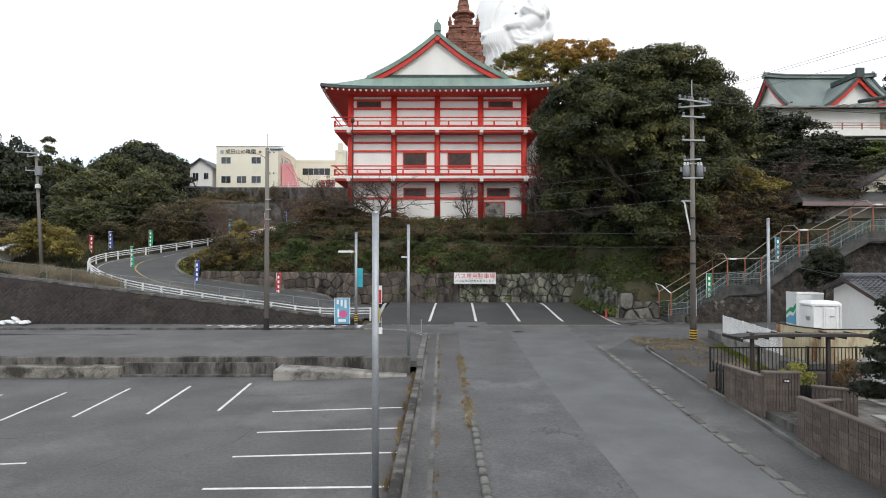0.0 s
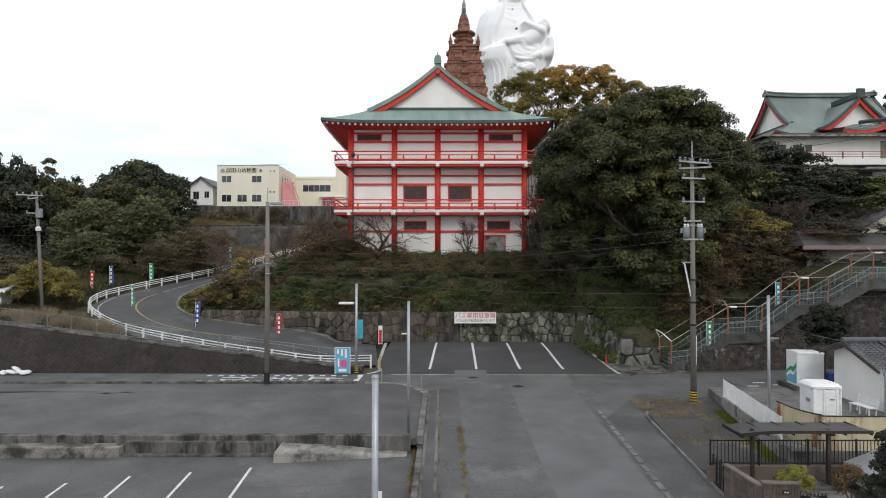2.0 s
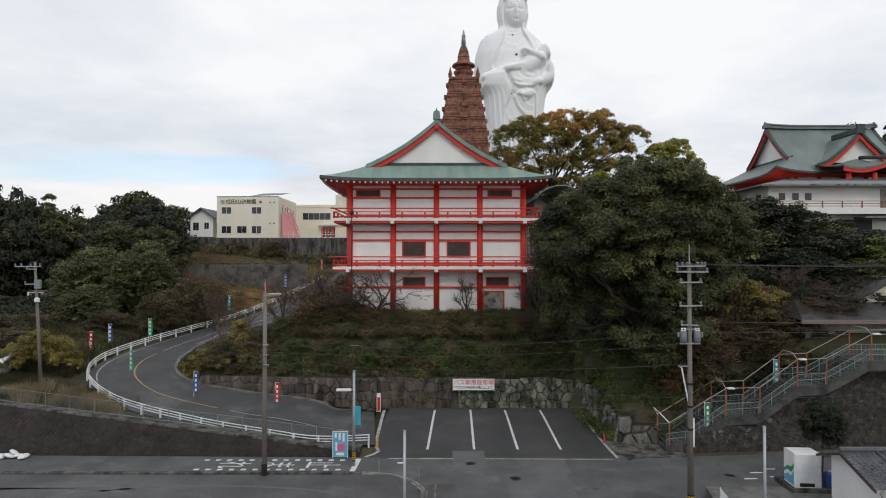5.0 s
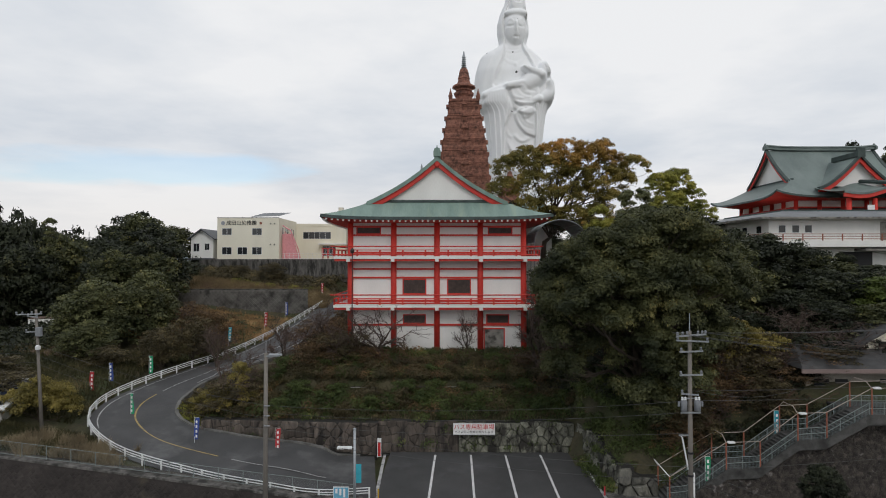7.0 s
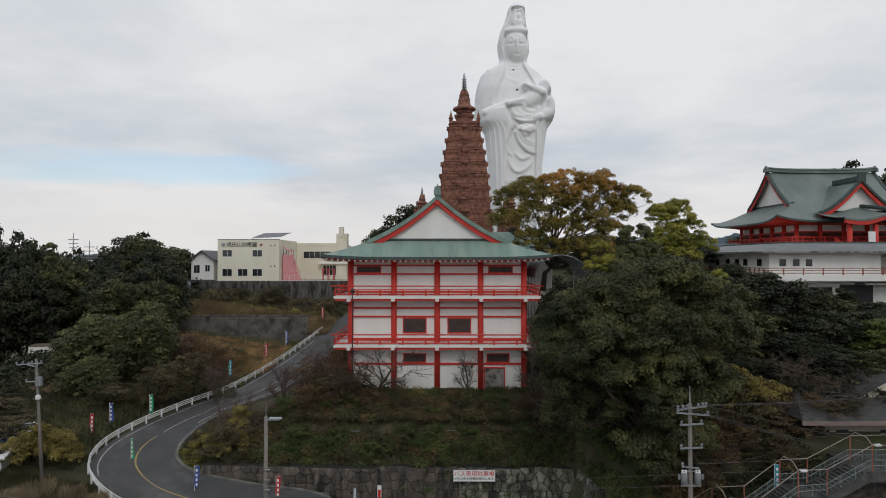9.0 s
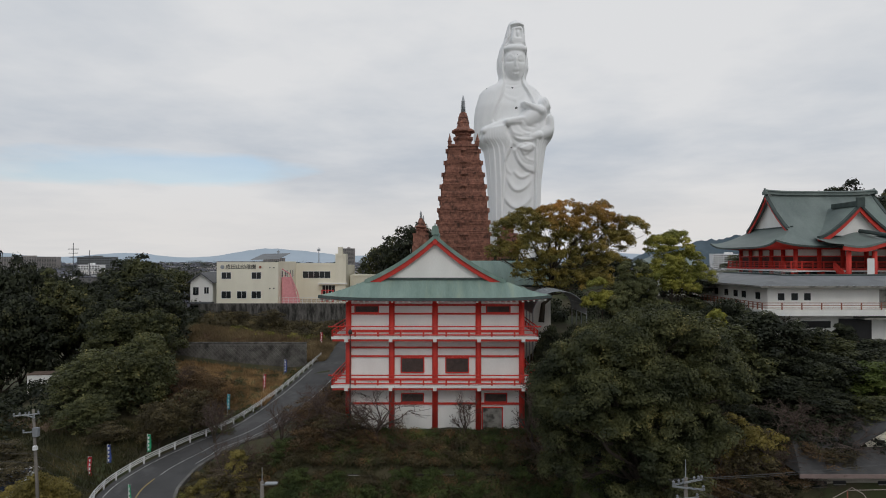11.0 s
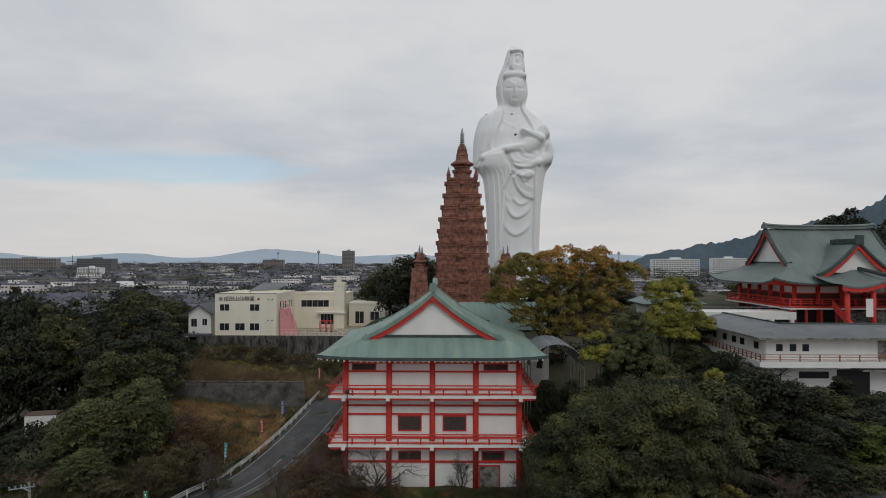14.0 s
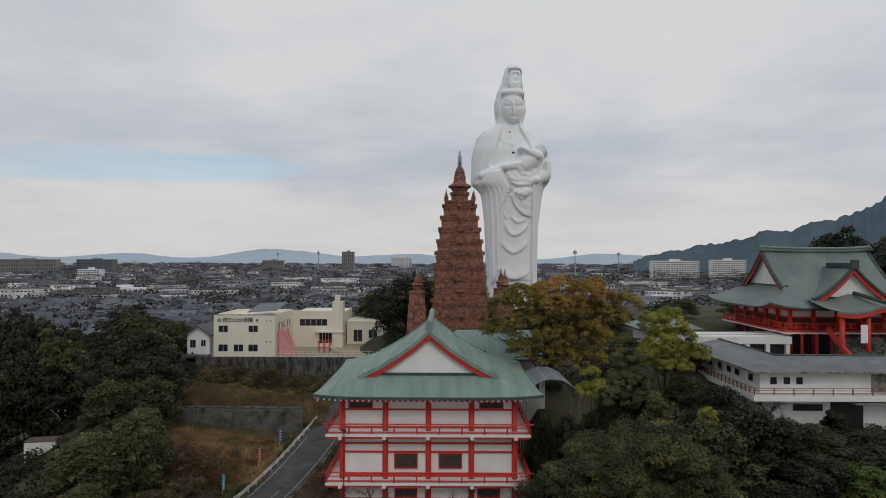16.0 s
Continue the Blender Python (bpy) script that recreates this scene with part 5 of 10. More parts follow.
    for i in range(6):
        zz = zt + H * (.68 + .04 * i)
        Mesh().lathe([(w1 * .17, 0), (w1 * (.22 - .018 * i), H * .01), (w1 * .1, H * .028), (w1 * .1, H * .04)], (0, 0, zz), 10).make("finial_ring", STEEL, t)
    Mesh().lathe([(w1 * .09, 0), (w1 * .06, H * .05), (w1 * .03, H * .08)], (0, 0, zt + H * .92), 8).make("finial", STEEL, t)
    if s > 0.6:
        for sx in (-1, 1):
            for sy in (-1, 1):
                Mesh().lathe([(.38, 0), (.38, .5), (.5, .6), (.3, .9), (.3, 1.1), (.12, 1.7), (.03, 2.2)], (sx * w1, sy * w1, zt + .3), 8).make("corner_spire", TERRACOTTA, t)
    return t


build_tower("stone_tower", "tall red-brown carved stone stupa tower", (4.15, 124.4, 0), 18, 51.8, 62.6, 6.5, 2.75, tiers=14)
for x, y in ((-4.2, 118), (12.8, 118), (-4.2, 131), (13.2, 131)):
    build_tower("stone_turret", "small red-brown stone turret beside the stupa", (x, y, 0), 18, 34.0 , 38.6, 2.4, 1.4, 0.5, 6)


# ---- the great white statue ----
def build_statue():
    """One plain robed figure: a rounded body whose front carries the cloth, the face, the arms and the infant as relief."""
    S = 0.1463                                   # metres for one drawing unit
    outline = [(114, 905, 909), (116, 898, 918), (121, 894, 922), (132, 891, 923), (150, 886, 924), (165, 879, 926), (185, 874, 929), (200, 874, 930), (214, 877, 926), (223, 877, 925), (229, 867, 931), (236, 852, 942),
               (244, 844, 950), (256, 840, 958), (270, 836, 966), (285, 834, 971), (300, 833.5, 974), (314, 833, 974), (325, 833, 970), (331, 834.5, 965), (335, 842, 962), (345, 850, 959), (360, 853, 957), (400, 857, 952), (460, 859, 950), (520, 862, 950), (575, 862, 950)]
    depths = [(114, 5), (125, 22), (150, 27), (200, 28), (225, 27), (240, 31), (270, 40), (320, 44), (360, 40), (450, 36), (575, 36)]
    nv, nu = 330, 124
    o, d = np.array(outline, float), np.array(depths, float)
    v = np.linspace(114, 575, nv)
    left, right, deep = np.interp(v, o[:, 0], o[:, 1]), np.interp(v, o[:, 0], o[:, 2]), np.interp(v, d[:, 0], d[:, 1])
    for q in (left, right, deep):
        q[2:-2] = (q[:-4] + q[1:-3] + q[2:-2] + q[3:-1] + q[4:]) / 5
    s = np.sin(np.linspace(-math.pi / 2, math.pi / 2, nu))
    U = (left + right)[:, None] / 2 + (right - left)[:, None] / 2 * s[None]
    V = np.repeat(v[:, None], nu, 1)
    round_ = (1 - np.abs(s) ** 2.3) ** (1 / 2.3)
    H = deep[:, None] * round_[None]

    def line_dist(pts):
        """Distance to a line of points and the share of the way along it."""
        p = np.array(pts, float)
        best, way = np.full(U.shape, 1e9), np.zeros(U.shape)
        for k in range(len(p) - 1):
            ax, ay = p[k]; bx, by = p[k + 1]
            l2 = (bx - ax) ** 2 + (by - ay) ** 2
            t = np.clip(((U - ax) * (bx - ax) + (V - ay) * (by - ay)) / l2, 0, 1)
            q = np.hypot(U - ax - t * (bx - ax), V - ay - t * (by - ay))
            way = np.where(q < best, (k + t) / (len(p) - 1), way)
            best = np.minimum(best, q)
        return best, way

    def inside(pts):
        """Signed distance to a closed shape, positive within."""
        dist, _ = line_dist(list(pts) + [pts[0]])
        c = np.zeros(U.shape, bool)
        for (ax, ay), (bx, by) in zip(pts, list(pts[1:]) + [pts[0]]):
            if ay != by:
                c ^= ((ay > V) != (by > V)) & (U < (bx - ax) * (V - ay) / (by - ay) + ax)
        return np.where(c, dist, -dist)

    def layer(pts, up, soft=1.2):
        """A sheet of cloth laid on (or cut out of) the surface."""
        return up * smooth01(-soft, soft, inside(spline([(*p, 0) for p in list(pts) + [pts[0]]], 6 * len(pts))[:-1, :2].tolist()))

    def crease(pts, up, w):
        dd, t = line_dist(spline([(*p, 0) for p in pts], 6 * len(pts))[:, :2])
        return up * np.exp(-(dd / w) ** 2) * np.clip(8 * np.minimum(t, 1 - t) + .25, 0, 1)

    def hem(pts, up, w):
        """The lower edge of a fold: swelling down to the line and ending there."""
        dd, t = line_dist(spline([(*p, 0) for p in pts], 6 * len(pts))[:, :2])
        ln = spline([(*p, 0) for p in pts], 60)
        below = V > np.interp(U, ln[:, 0], ln[:, 1])
        return up * np.where(below, np.exp(-(dd / 1.3) ** 2), np.exp(-(dd / w) ** 2)) * np.clip(6 * np.minimum(t, 1 - t), 0, 1)

    def mound(u, vv, ru, rv, up, turn=0.0):
        c, si = math.cos(radians(turn)), math.sin(radians(turn))
        a, b = ((U - u) * c + (V - vv) * si) / ru, (-(U - u) * si + (V - vv) * c) / rv
        return up * np.sqrt(np.clip(1 - a * a - b * b, 0, 1))

    def limb(pts, base):
        """A rounded arm through (u, v, radius) at a height over the middle of the body."""
        p = spline(pts, 8 * len(pts))
        out = np.full(U.shape, -1e3)
        for u, vv, r in p:
            out = np.maximum(out, np.where(np.hypot(U - u, V - vv) < r, base + np.sqrt(np.clip(r * r - (U - u) ** 2 - (V - vv) ** 2, 0, None)), -1e3))
        return out

    # the veil opens over crown, face and breast
    H = H + layer([(897, 129), (922, 129), (922, 150), (924, 172), (924, 192), (918, 214), (917, 230), (927, 250), (937, 274), (930, 300), (868, 302), (873, 272), (883, 246), (885, 222), (883, 200), (884, 180), (890, 158), (896, 142)], -7, 1.6)
    H = H + crease([(896, 128), (909, 126), (923, 128)], 3, 2.5)
    H = H + layer([(901, 132), (919, 132), (921, 160), (897, 160)], 7, 1.5) + layer([(904, 136), (915, 136), (915, 150), (904, 150)], -2.5, 1.0) + mound(909.5, 144, 3, 6, 2.5)
    for k in range(3):
        H = H + crease([(896, 152 + 4 * k), (909, 154 + 4 * k), (922, 152 + 4 * k)], 1.2, 1.0)
    H = np.maximum(H, 19 + mound(906, 170, 21, 9, 12) - 30 * (mound(906, 170, 21, 9, 1) == 0))
    # face
    H = np.maximum(H, 14 + mound(904.5, 194, 19.5, 33, 18) - 40 * (mound(904.5, 194, 19.5, 33, 1) == 0))
    for pts, up, w in (([(888, 187), (894, 182), (901, 188)], 1.1, 1.3), ([(908, 188), (914, 183), (921, 188)], 1.1, 1.3), ([(889, 193), (895, 195), (901, 194)], -2.2, 1.2), ([(908, 194), (914, 195.5), (920, 193)], -2.2, 1.2),
                       ([(904.5, 186), (904.5, 197), (905, 205)], 2.6, 2.0), ([(901, 206), (905, 207.5), (909, 206)], 1.4, 1.3), ([(899, 212), (905, 213), (911, 212)], -1.6, .8), ([(900, 210), (905, 210), (910, 210)], 1.2, 1.1),
                       ([(901, 215), (905, 216), (909, 215)], 1.5, 1.3), ([(888, 196), (886, 206), (888, 216)], 1.6, 1.8), ([(921, 196), (922, 206), (919, 214)], 1.6, 1.8)):
        H = H + crease(pts, up, w)
    H = H + crease([(887, 231), (900, 234), (915, 230)], -1.0, 1.0) + crease([(886, 238), (900, 241), (917, 236)], -.8, 1.0)
    # necklace
    for k in range(2):
        H = H + crease([(882, 247 + 2 * k), (892, 255 + 3 * k), (904, 258 + 3 * k), (916, 253 + 3 * k), (924, 245 + 2 * k)], .9, 1.0)
    H = H + mound(904, 262, 3, 4, 1.6)
    # mantle over the shoulders
    for pts, up, w in (([(884, 228), (868, 262), (860, 300)], 1.3, 4), ([(866, 236), (852, 270), (846, 308)], 1.2, 5), ([(926, 232), (944, 250), (958, 275)], 1.3, 4), ([(940, 240), (960, 262), (968, 295)], 1.0, 4),
                       ([(868, 298), (874, 282), (882, 262)], 1.4, 2), ([(872, 300), (884, 296), (892, 298)], 1.2, 2)):
        H = H + crease(pts, up, w)
    H = H + crease([(838, 330), (850, 312), (868, 302)], -3, 2.0)
    # the long hanging sleeves, with upright folds
    ls = [(850, 312), (887, 306), (888, 330), (885, 370), (883, 420), (879, 465), (874, 490), (868, 505), (866, 600), (850, 600), (846, 345)]
    rs = [(937, 332), (964, 322), (964, 345), (958, 365), (956, 600), (935, 600), (936, 430)]
    for sl, ph in ((ls, 0.0), (rs, 1.0)):
        m = smooth01(-1.2, 1.2, inside(sl))
        run = U - np.interp(V, v, (left if ph == 0 else right)) * .6
        H = H + m * (6.5 + 1.0 * np.sin(run * .75 + ph) * smooth01(325, 360, V) + .5 * np.sin(run * 1.5 + ph * 2 + .01 * V))
    # cloth under the infant, the knotted sash and its end
    H = H + layer([(889, 304), (905, 300), (938, 300), (940, 328), (922, 336), (900, 330)], 5, 2) + layer([(892, 318), (905, 330), (937, 330), (937, 345), (924, 352), (908, 348), (897, 338)], 3, 1.5)
    H = H + layer([(897, 340), (893, 352), (884, 369), (886, 345), (888, 322)], 4, 1.0)
    H = H + layer([(899, 350), (906, 368), (918, 382), (928, 386), (937, 384), (937, 345), (915, 338)], 4, 1.0)
    H = H + layer([(910, 347), (917, 358), (929, 352), (930, 340)], 2.5, 1.0)
    for pts, up, w in (([(904, 352), (915, 370), (932, 376)], -1.2, 1.3), ([(912, 352), (922, 364), (935, 368)], 1.2, 1.6), ([(893, 322), (905, 335), (920, 342)], -1.5, 1.5), ([(890, 312), (900, 322), (915, 326)], 1.5, 2)):
        H = H + crease(pts, up, w)
    # swags of the skirt
    for pts, up, w in (([(898, 384), (908, 395), (918, 396), (930, 388)], 2.2, 5), ([(886, 392), (895, 412), (906, 419), (920, 413), (934, 396)], 2.8, 7), ([(880, 424), (892, 442), (905, 449), (921, 441), (935, 424)], 2.6, 8),
                       ([(884, 372), (889, 384), (897, 392)], 1.2, 3), ([(876, 474), (890, 488), (905, 494), (922, 489), (936, 478)], 3.4, 12)):
        H = H + hem(pts, up, w)
    H = H - 2.5 * smooth01(0, 3, V - 494) * smooth01(2, 5, U - 877) * smooth01(2, 5, 936 - U)
    # infant, then the folded arms and long fingers
    H = np.maximum(H, limb([(906, 314, 9), (918, 303, 15), (932, 292, 16), (944, 284, 13)], 35))
    H = np.maximum(H, limb([(954.5, 268, 11.5), (955, 271, 11.5), (954, 273, 11)], 32))
    H = np.maximum(H, limb([(946, 284, 7), (934, 278, 6.5), (924, 273, 5), (918, 270, 4)], 46))
    H = H + crease([(951, 266), (954, 271), (952, 276)], -1.5, 1.2) + crease([(906, 306), (914, 316), (926, 320)], -1.6, 1.3) + crease([(914, 300), (924, 310), (936, 312)], -1.4, 1.3)
    H = np.maximum(H, limb([(852, 316, 7), (868, 311, 9), (884, 306, 9), (893, 303, 7)], 34))
    H = np.maximum(H, limb([(889, 303, 6.5), (900, 300, 6), (908, 298, 5), (916, 296, 3.2), (925, 293, 2)], 47))
    H = np.maximum(H, limb([(899, 304, 4), (908, 303, 3), (914, 303, 2)], 48))
    H = np.maximum(H, limb([(966, 296, 9), (965, 312, 11), (952, 320, 11), (940, 324, 9)], 30))
    H = np.maximum(H, limb([(942, 324, 7), (928, 327, 6.5), (914, 327, 4.5), (902, 324, 2.2)], 41))
    for k in range(3):
        H = np.maximum(H, limb([(926, 323 + 4 * k, 2.6), (913, 324 + 4 * k, 2.3), (904 + 2 * k, 323 + 4 * k, 1.6)], 46))
    # keep the outline: the relief thins out towards the edge
    edge = smooth01(0, .09, 1 - np.abs(s))[None]
    H = deep[:, None] * round_[None] * (1 - edge) + H * edge
    for _ in range(2):
        H[1:-1, 1:-1] = (H[1:-1, 1:-1] * 4 + H[:-2, 1:-1] + H[2:, 1:-1] + H[1:-1, :-2] + H[1:-1, 2:]) / 8
    front = np.stack([(U - 903) * S, -H * S, (300 - V) * S], -1)
    nb = 40
    sb = np.sin(np.linspace(math.pi / 2, -math.pi / 2, nb))[1:-1]
    back = np.stack([(left + right)[:, None] / 2 * S - 903 * S + (right - left)[:, None] / 2 * S * sb[None], np.repeat((deep * .85 * S)[:, None], nb - 2, 1) * np.sqrt(1 - sb ** 2)[None], np.repeat(((300 - v) * S)[:, None], nb - 2, 1)], -1)
    P = np.concatenate([front, back], 1)
    n = nu + nb - 2
    idx = np.arange(nv * n).reshape(nv, n)
    nxt = np.roll(idx, -1, 1)
    Q = np.stack([idx[1:], nxt[1:], nxt[:-1], idx[:-1]], -1).reshape(-1, 4)
    ob = numpy_mesh("statue", P.reshape(-1, 3), Q, STATUE_WHITE, None, True)
    # look-out holes, their inner darkness painted as black faces; also the forehead dot
    ob.data.materials.append(SIGN_AND_SHADE_BLACK)
    cu, cv = (U[1:, :-1] + U[:-1, 1:]) / 2, (V[1:, :-1] + V[:-1, 1:]) / 2
    hole = np.zeros((nv - 1, n), np.int32)
    for u, vv, r in ((899.5, 238.5, 1.5), (904.5, 276, 2.2), (895.5, 346, 1.5), (855, 237.5, 1.2), (907, 184, .9)):
        hole[:, :nu - 1] |= (np.hypot(cu - u, (cv - vv) * 1.3) < r).astype(np.int32)
    ob.data.polygons.foreach_set("material_index", hole.ravel())
    ob.matrix_basis = pose(STATUE_X, STATUE_Y, STATUE_Z)
    return tagged(ob, "colossal white robed statue carrying an infant", "statue")


STATUE_X, STATUE_Y, STATUE_Z = 18.02, 158.0, 63.65
build_statue()

# ---- trees ----
def leaf_cloud(rng, lobes, count, size, flat=0.35, rough=0.42, under=0.25):
    """Sprays of leaves over the outsides of lobes (x, y, z, rx, ry, rz): arrays of points and triangles."""
    L = np.array(lobes)
    count = int(count * 1.75)
    area = (L[:, 3] * L[:, 4] + L[:, 5] * (L[:, 3] + L[:, 4]) / 2)
    pick = rng.choice(len(L), count, p=area / area.sum())
    d = rng.normal(size=(count, 3)); d /= np.linalg.norm(d, axis=1)[:, None]
    low = (d[:, 2] < -0.2) & (rng.random(count) > under)
    d[low, 2] *= -1
    r = 1 - 0.4 * rng.random(count) ** 2
    r = r * (1 + 0.1 * rng.normal(size=count))
    c = L[pick, :3] + d * L[pick, 3:] * r[:, None]
    nrm = d * 1.1 + rng.normal(size=(count, 3)) * rough + np.array([0, 0, flat])
    nrm /= np.linalg.norm(nrm, axis=1)[:, None]
    t = np.cross(nrm, rng.normal(size=(count, 3))); t /= np.linalg.norm(t, axis=1)[:, None]
    b = np.cross(nrm, t)
    s = size * 0.8 * (0.6 + 0.8 * rng.random(count))[:, None]
    drop = np.array([0, 0, -0.2])
    P = np.stack([c - t * s, c + t * s * .5 + b * s * 0.75 + drop * s, c + t * s * .5 - b * s * 0.75 + drop * s], 1).reshape(-1, 3)
    Q = np.arange(count * 3).reshape(-1, 3)
    return P, Q


def clumps(rng, lobes, r, much=1.7):
    """Breaks big lobes up into clumps of twigs of about radius r over their shells."""
    out = []
    for x, y, z, rx, ry, rz in lobes:
        n = max(3, int(much * (rx * ry + rz * (rx + ry) / 2) / (r * r)))
        for _ in range(n):
            d = rng.normal(size=3)
            d /= np.linalg.norm(d)
            if d[2] < -0.3:
                d[2] *= -1
            k = 0.8 + 0.26 * rng.random()
            q = r * (0.5 + 0.85 * rng.random())
            out.append((x + d[0] * rx * k, y + d[1] * ry * k, z + d[2] * rz * k, q, q, q * 0.75))
    return out


def limb_mesh(m, a, b, r0, r1, rng, wob=0.12, n=4):
    a, b = np.array(a, float), np.array(b, float)
    pts = [a + (b - a) * i / n + (rng.normal(size=3) * wob * np.linalg.norm(b - a) * 0.3 if 0 < i < n else 0) for i in range(n + 1)]
    m.tube([tuple(p) for p in pts], r0, 6, r1)


def make_tree(name, label, category, seed, height, radius, crown_from, leaf, count, size, trunk=0.3, lobes_n=14, squash=0.8, group="", bark=None, tall=False, clump=1.3):
    rng = np.random.default_rng(seed)
    e = thing(name, label, category, group=group)
    ch = height - crown_from
    lobes = []
    for i in range(lobes_n):
        f = (i + 0.5) / lobes_n
        z = crown_from + ch * (0.12 + 0.78 * f)
        env = math.sqrt(max(0.05, 1 - (2 * (0.1 + 0.85 * f) - 0.85) ** 2)) if not tall else (1.05 - f) ** 0.7
        ang = i * 2.4 + rng.random() * 0.8
        rr = radius * env * (0.35 + 0.4 * rng.random())
        lr = radius * (0.30 + 0.2 * rng.random()) * (0.75 + 0.35 * env)
        lobes.append((rr * math.cos(ang), rr * math.sin(ang), z, lr, lr, min(lr * squash, ch * 0.3)))
    lobes.append((0, 0, crown_from + ch * 0.5, radius * 0.5, radius * 0.5, ch * 0.35))
    m = Mesh()
    m.tube([(0, 0, -0.6), (0.05 * radius, 0.02 * radius, crown_from * 0.6), (0, 0, crown_from + ch * 0.35)], trunk * 1.25, 9, trunk * 0.6)
    for l in lobes[:-1]:
        limb_mesh(m, (0, 0, crown_from * 0.7 + 0.3 * (l[2] - crown_from)), (l[0], l[1], l[2]), trunk * 0.45, trunk * 0.12, rng)
    m.make("trunk", bark or BARK, e)
    P, Q = leaf_cloud(rng, clumps(rng, lobes, clump), count, size)
    numpy_mesh("crown", P, Q, leaf, e)
    return e


def crown_tree(name, label, seed, base, forks, crowns, trunk=0.4, bark=None, rz=0.85):
    """A tree with a crown of stated boughs: forks are heights where limbs leave the trunk; crowns are
    (part name, leaf, boughs (x, y, z, radius), leaves, leaf size, clump radius, clumps per bough)."""
    rng = np.random.default_rng(seed)
    e = thing(name, label, "tree", base)
    m = Mesh()
    top = max(b[2] for c in crowns for b in c[2])
    mx = sum(b[0] for b in crowns[0][2]) / len(crowns[0][2])
    m.tube([(0, 0, -1.5), (.1 * mx, .1, forks[0] * .6), (.4 * mx, 0, forks[0]), (.7 * mx, 0, top * .75)], trunk, 9, trunk * .3)
    for _, _, boughs, _, _, _, _ in crowns:
        for k, (x, y, z, r) in enumerate(boughs):
            h = forks[k % len(forks)]
            fx = mx * (.4 if h > forks[0] else .3)
            a, b = np.array((fx, 0, min(h, z * .8))), np.array((x, y, z - r * .3))
            limb_mesh(m, a, b, trunk * .34, trunk * .1, rng)
            for _ in range(4):
                q = b + rng.normal(size=3) * r * np.array((.6, .6, .4))
                limb_mesh(m, a + (b - a) * (.55 + .35 * rng.random()), q, trunk * .1, trunk * .03, rng, .2)
    m.make("trunk", bark or BARK, e)
    for part_name, leaf, boughs, count, size, clump, much in crowns:
        lobes = [(x, y, z, r, r, r * rz) for x, y, z, r in boughs]
        P, Q = leaf_cloud(rng, clumps(rng, lobes, clump, much), count, size)
        numpy_mesh(part_name, P, Q, leaf, e)
    return e


def place(ob, x, y, z=None, s=1.0, rz=0, sz=None):
    ob.matrix_basis = pose(x, y, land1(x, y) if z is None else z, 0, 0, rz) @ Matrix.Diagonal((s, s, sz or s, 1))
    return ob


def again(ob, x, y, z=None, s=1.0, rz=0, sz=None):
    c = copy_thing(ob, Matrix())
    return place(c, x, y, z, s, rz, sz)



def to_top(ob, x, y, top, h, s=1.0, rz=0, fresh=True):
    """Stands a tree of height h on the ground, stretched so that its top is at the given height."""
    z = land1(x, y)
    return (again if fresh else place)(ob, x, y, z - 0.3, s, rz, max(0.35, (top - z + 0.3) / h))


def bare_tree(name, label, seed, height, spread, twig=TWIG, levels=5, group="", trunk=0.14):
    """A leafless tree: limbs that fork again and again."""
    rng = np.random.default_rng(seed)
    e = thing(name, label, "tree", group=group)
    trunkm, twigs = Mesh(), Mesh()
    def grow(p, d, length, r, k):
        q = p + d * length * 0.5 + rng.normal(size=3) * length * 0.06
        t = p + d * length + rng.normal(size=3) * length * 0.08
        (trunkm if k >= levels - 1 else twigs).tube([tuple(p), tuple(q), tuple(t)], r, 5 if k >= levels - 1 else 3, r * 0.62)
        if k == 0:
            return
        for _ in range(3 if k > 1 else 4):
            nd = d + rng.normal(size=3) * np.array([spread, spread, 0.35]) + np.array([0, 0, 0.12])
            nd /= np.linalg.norm(nd)
            grow(t if rng.random() < .65 else q, nd, length * (0.62 + 0.25 * rng.random()), max(0.008, r * 0.6), k - 1)
    for _ in range(2):
        d = np.array([rng.normal() * .25, rng.normal() * .25, 1.0])
        grow(np.array([rng.normal() * .1, rng.normal() * .1, -0.3]), d / np.linalg.norm(d), height * 0.30, trunk, levels)
    trunkm.make("trunk", BARK, e)
    tagged(twigs.make("twig", twig, e), kind="stuff")
    return e


def brush(name, label, category, seed, region, n, r0, r1, leaf, per, size, squash=0.8, flat=0.3, density=None):
    """Low growth over a stretch of ground: region gives x, y for two random numbers."""
    rng = np.random.default_rng(seed)
    xy = np.array([region(a, b) for a, b in rng.random((n, 2))])
    z = land(xy[:, 0], xy[:, 1])
    r = r0 + (r1 - r0) * rng.random(n) ** 1.6
    lobes = [(x, y, zz + q * 0.35, q, q, q * squash) for (x, y), zz, q in zip(xy, z, r)]
    P, Q = leaf_cloud(rng, lobes, n * per, size, flat)
    ob = numpy_mesh(name, P, Q, leaf)
    return tagged(ob, label, category, kind="stuff")


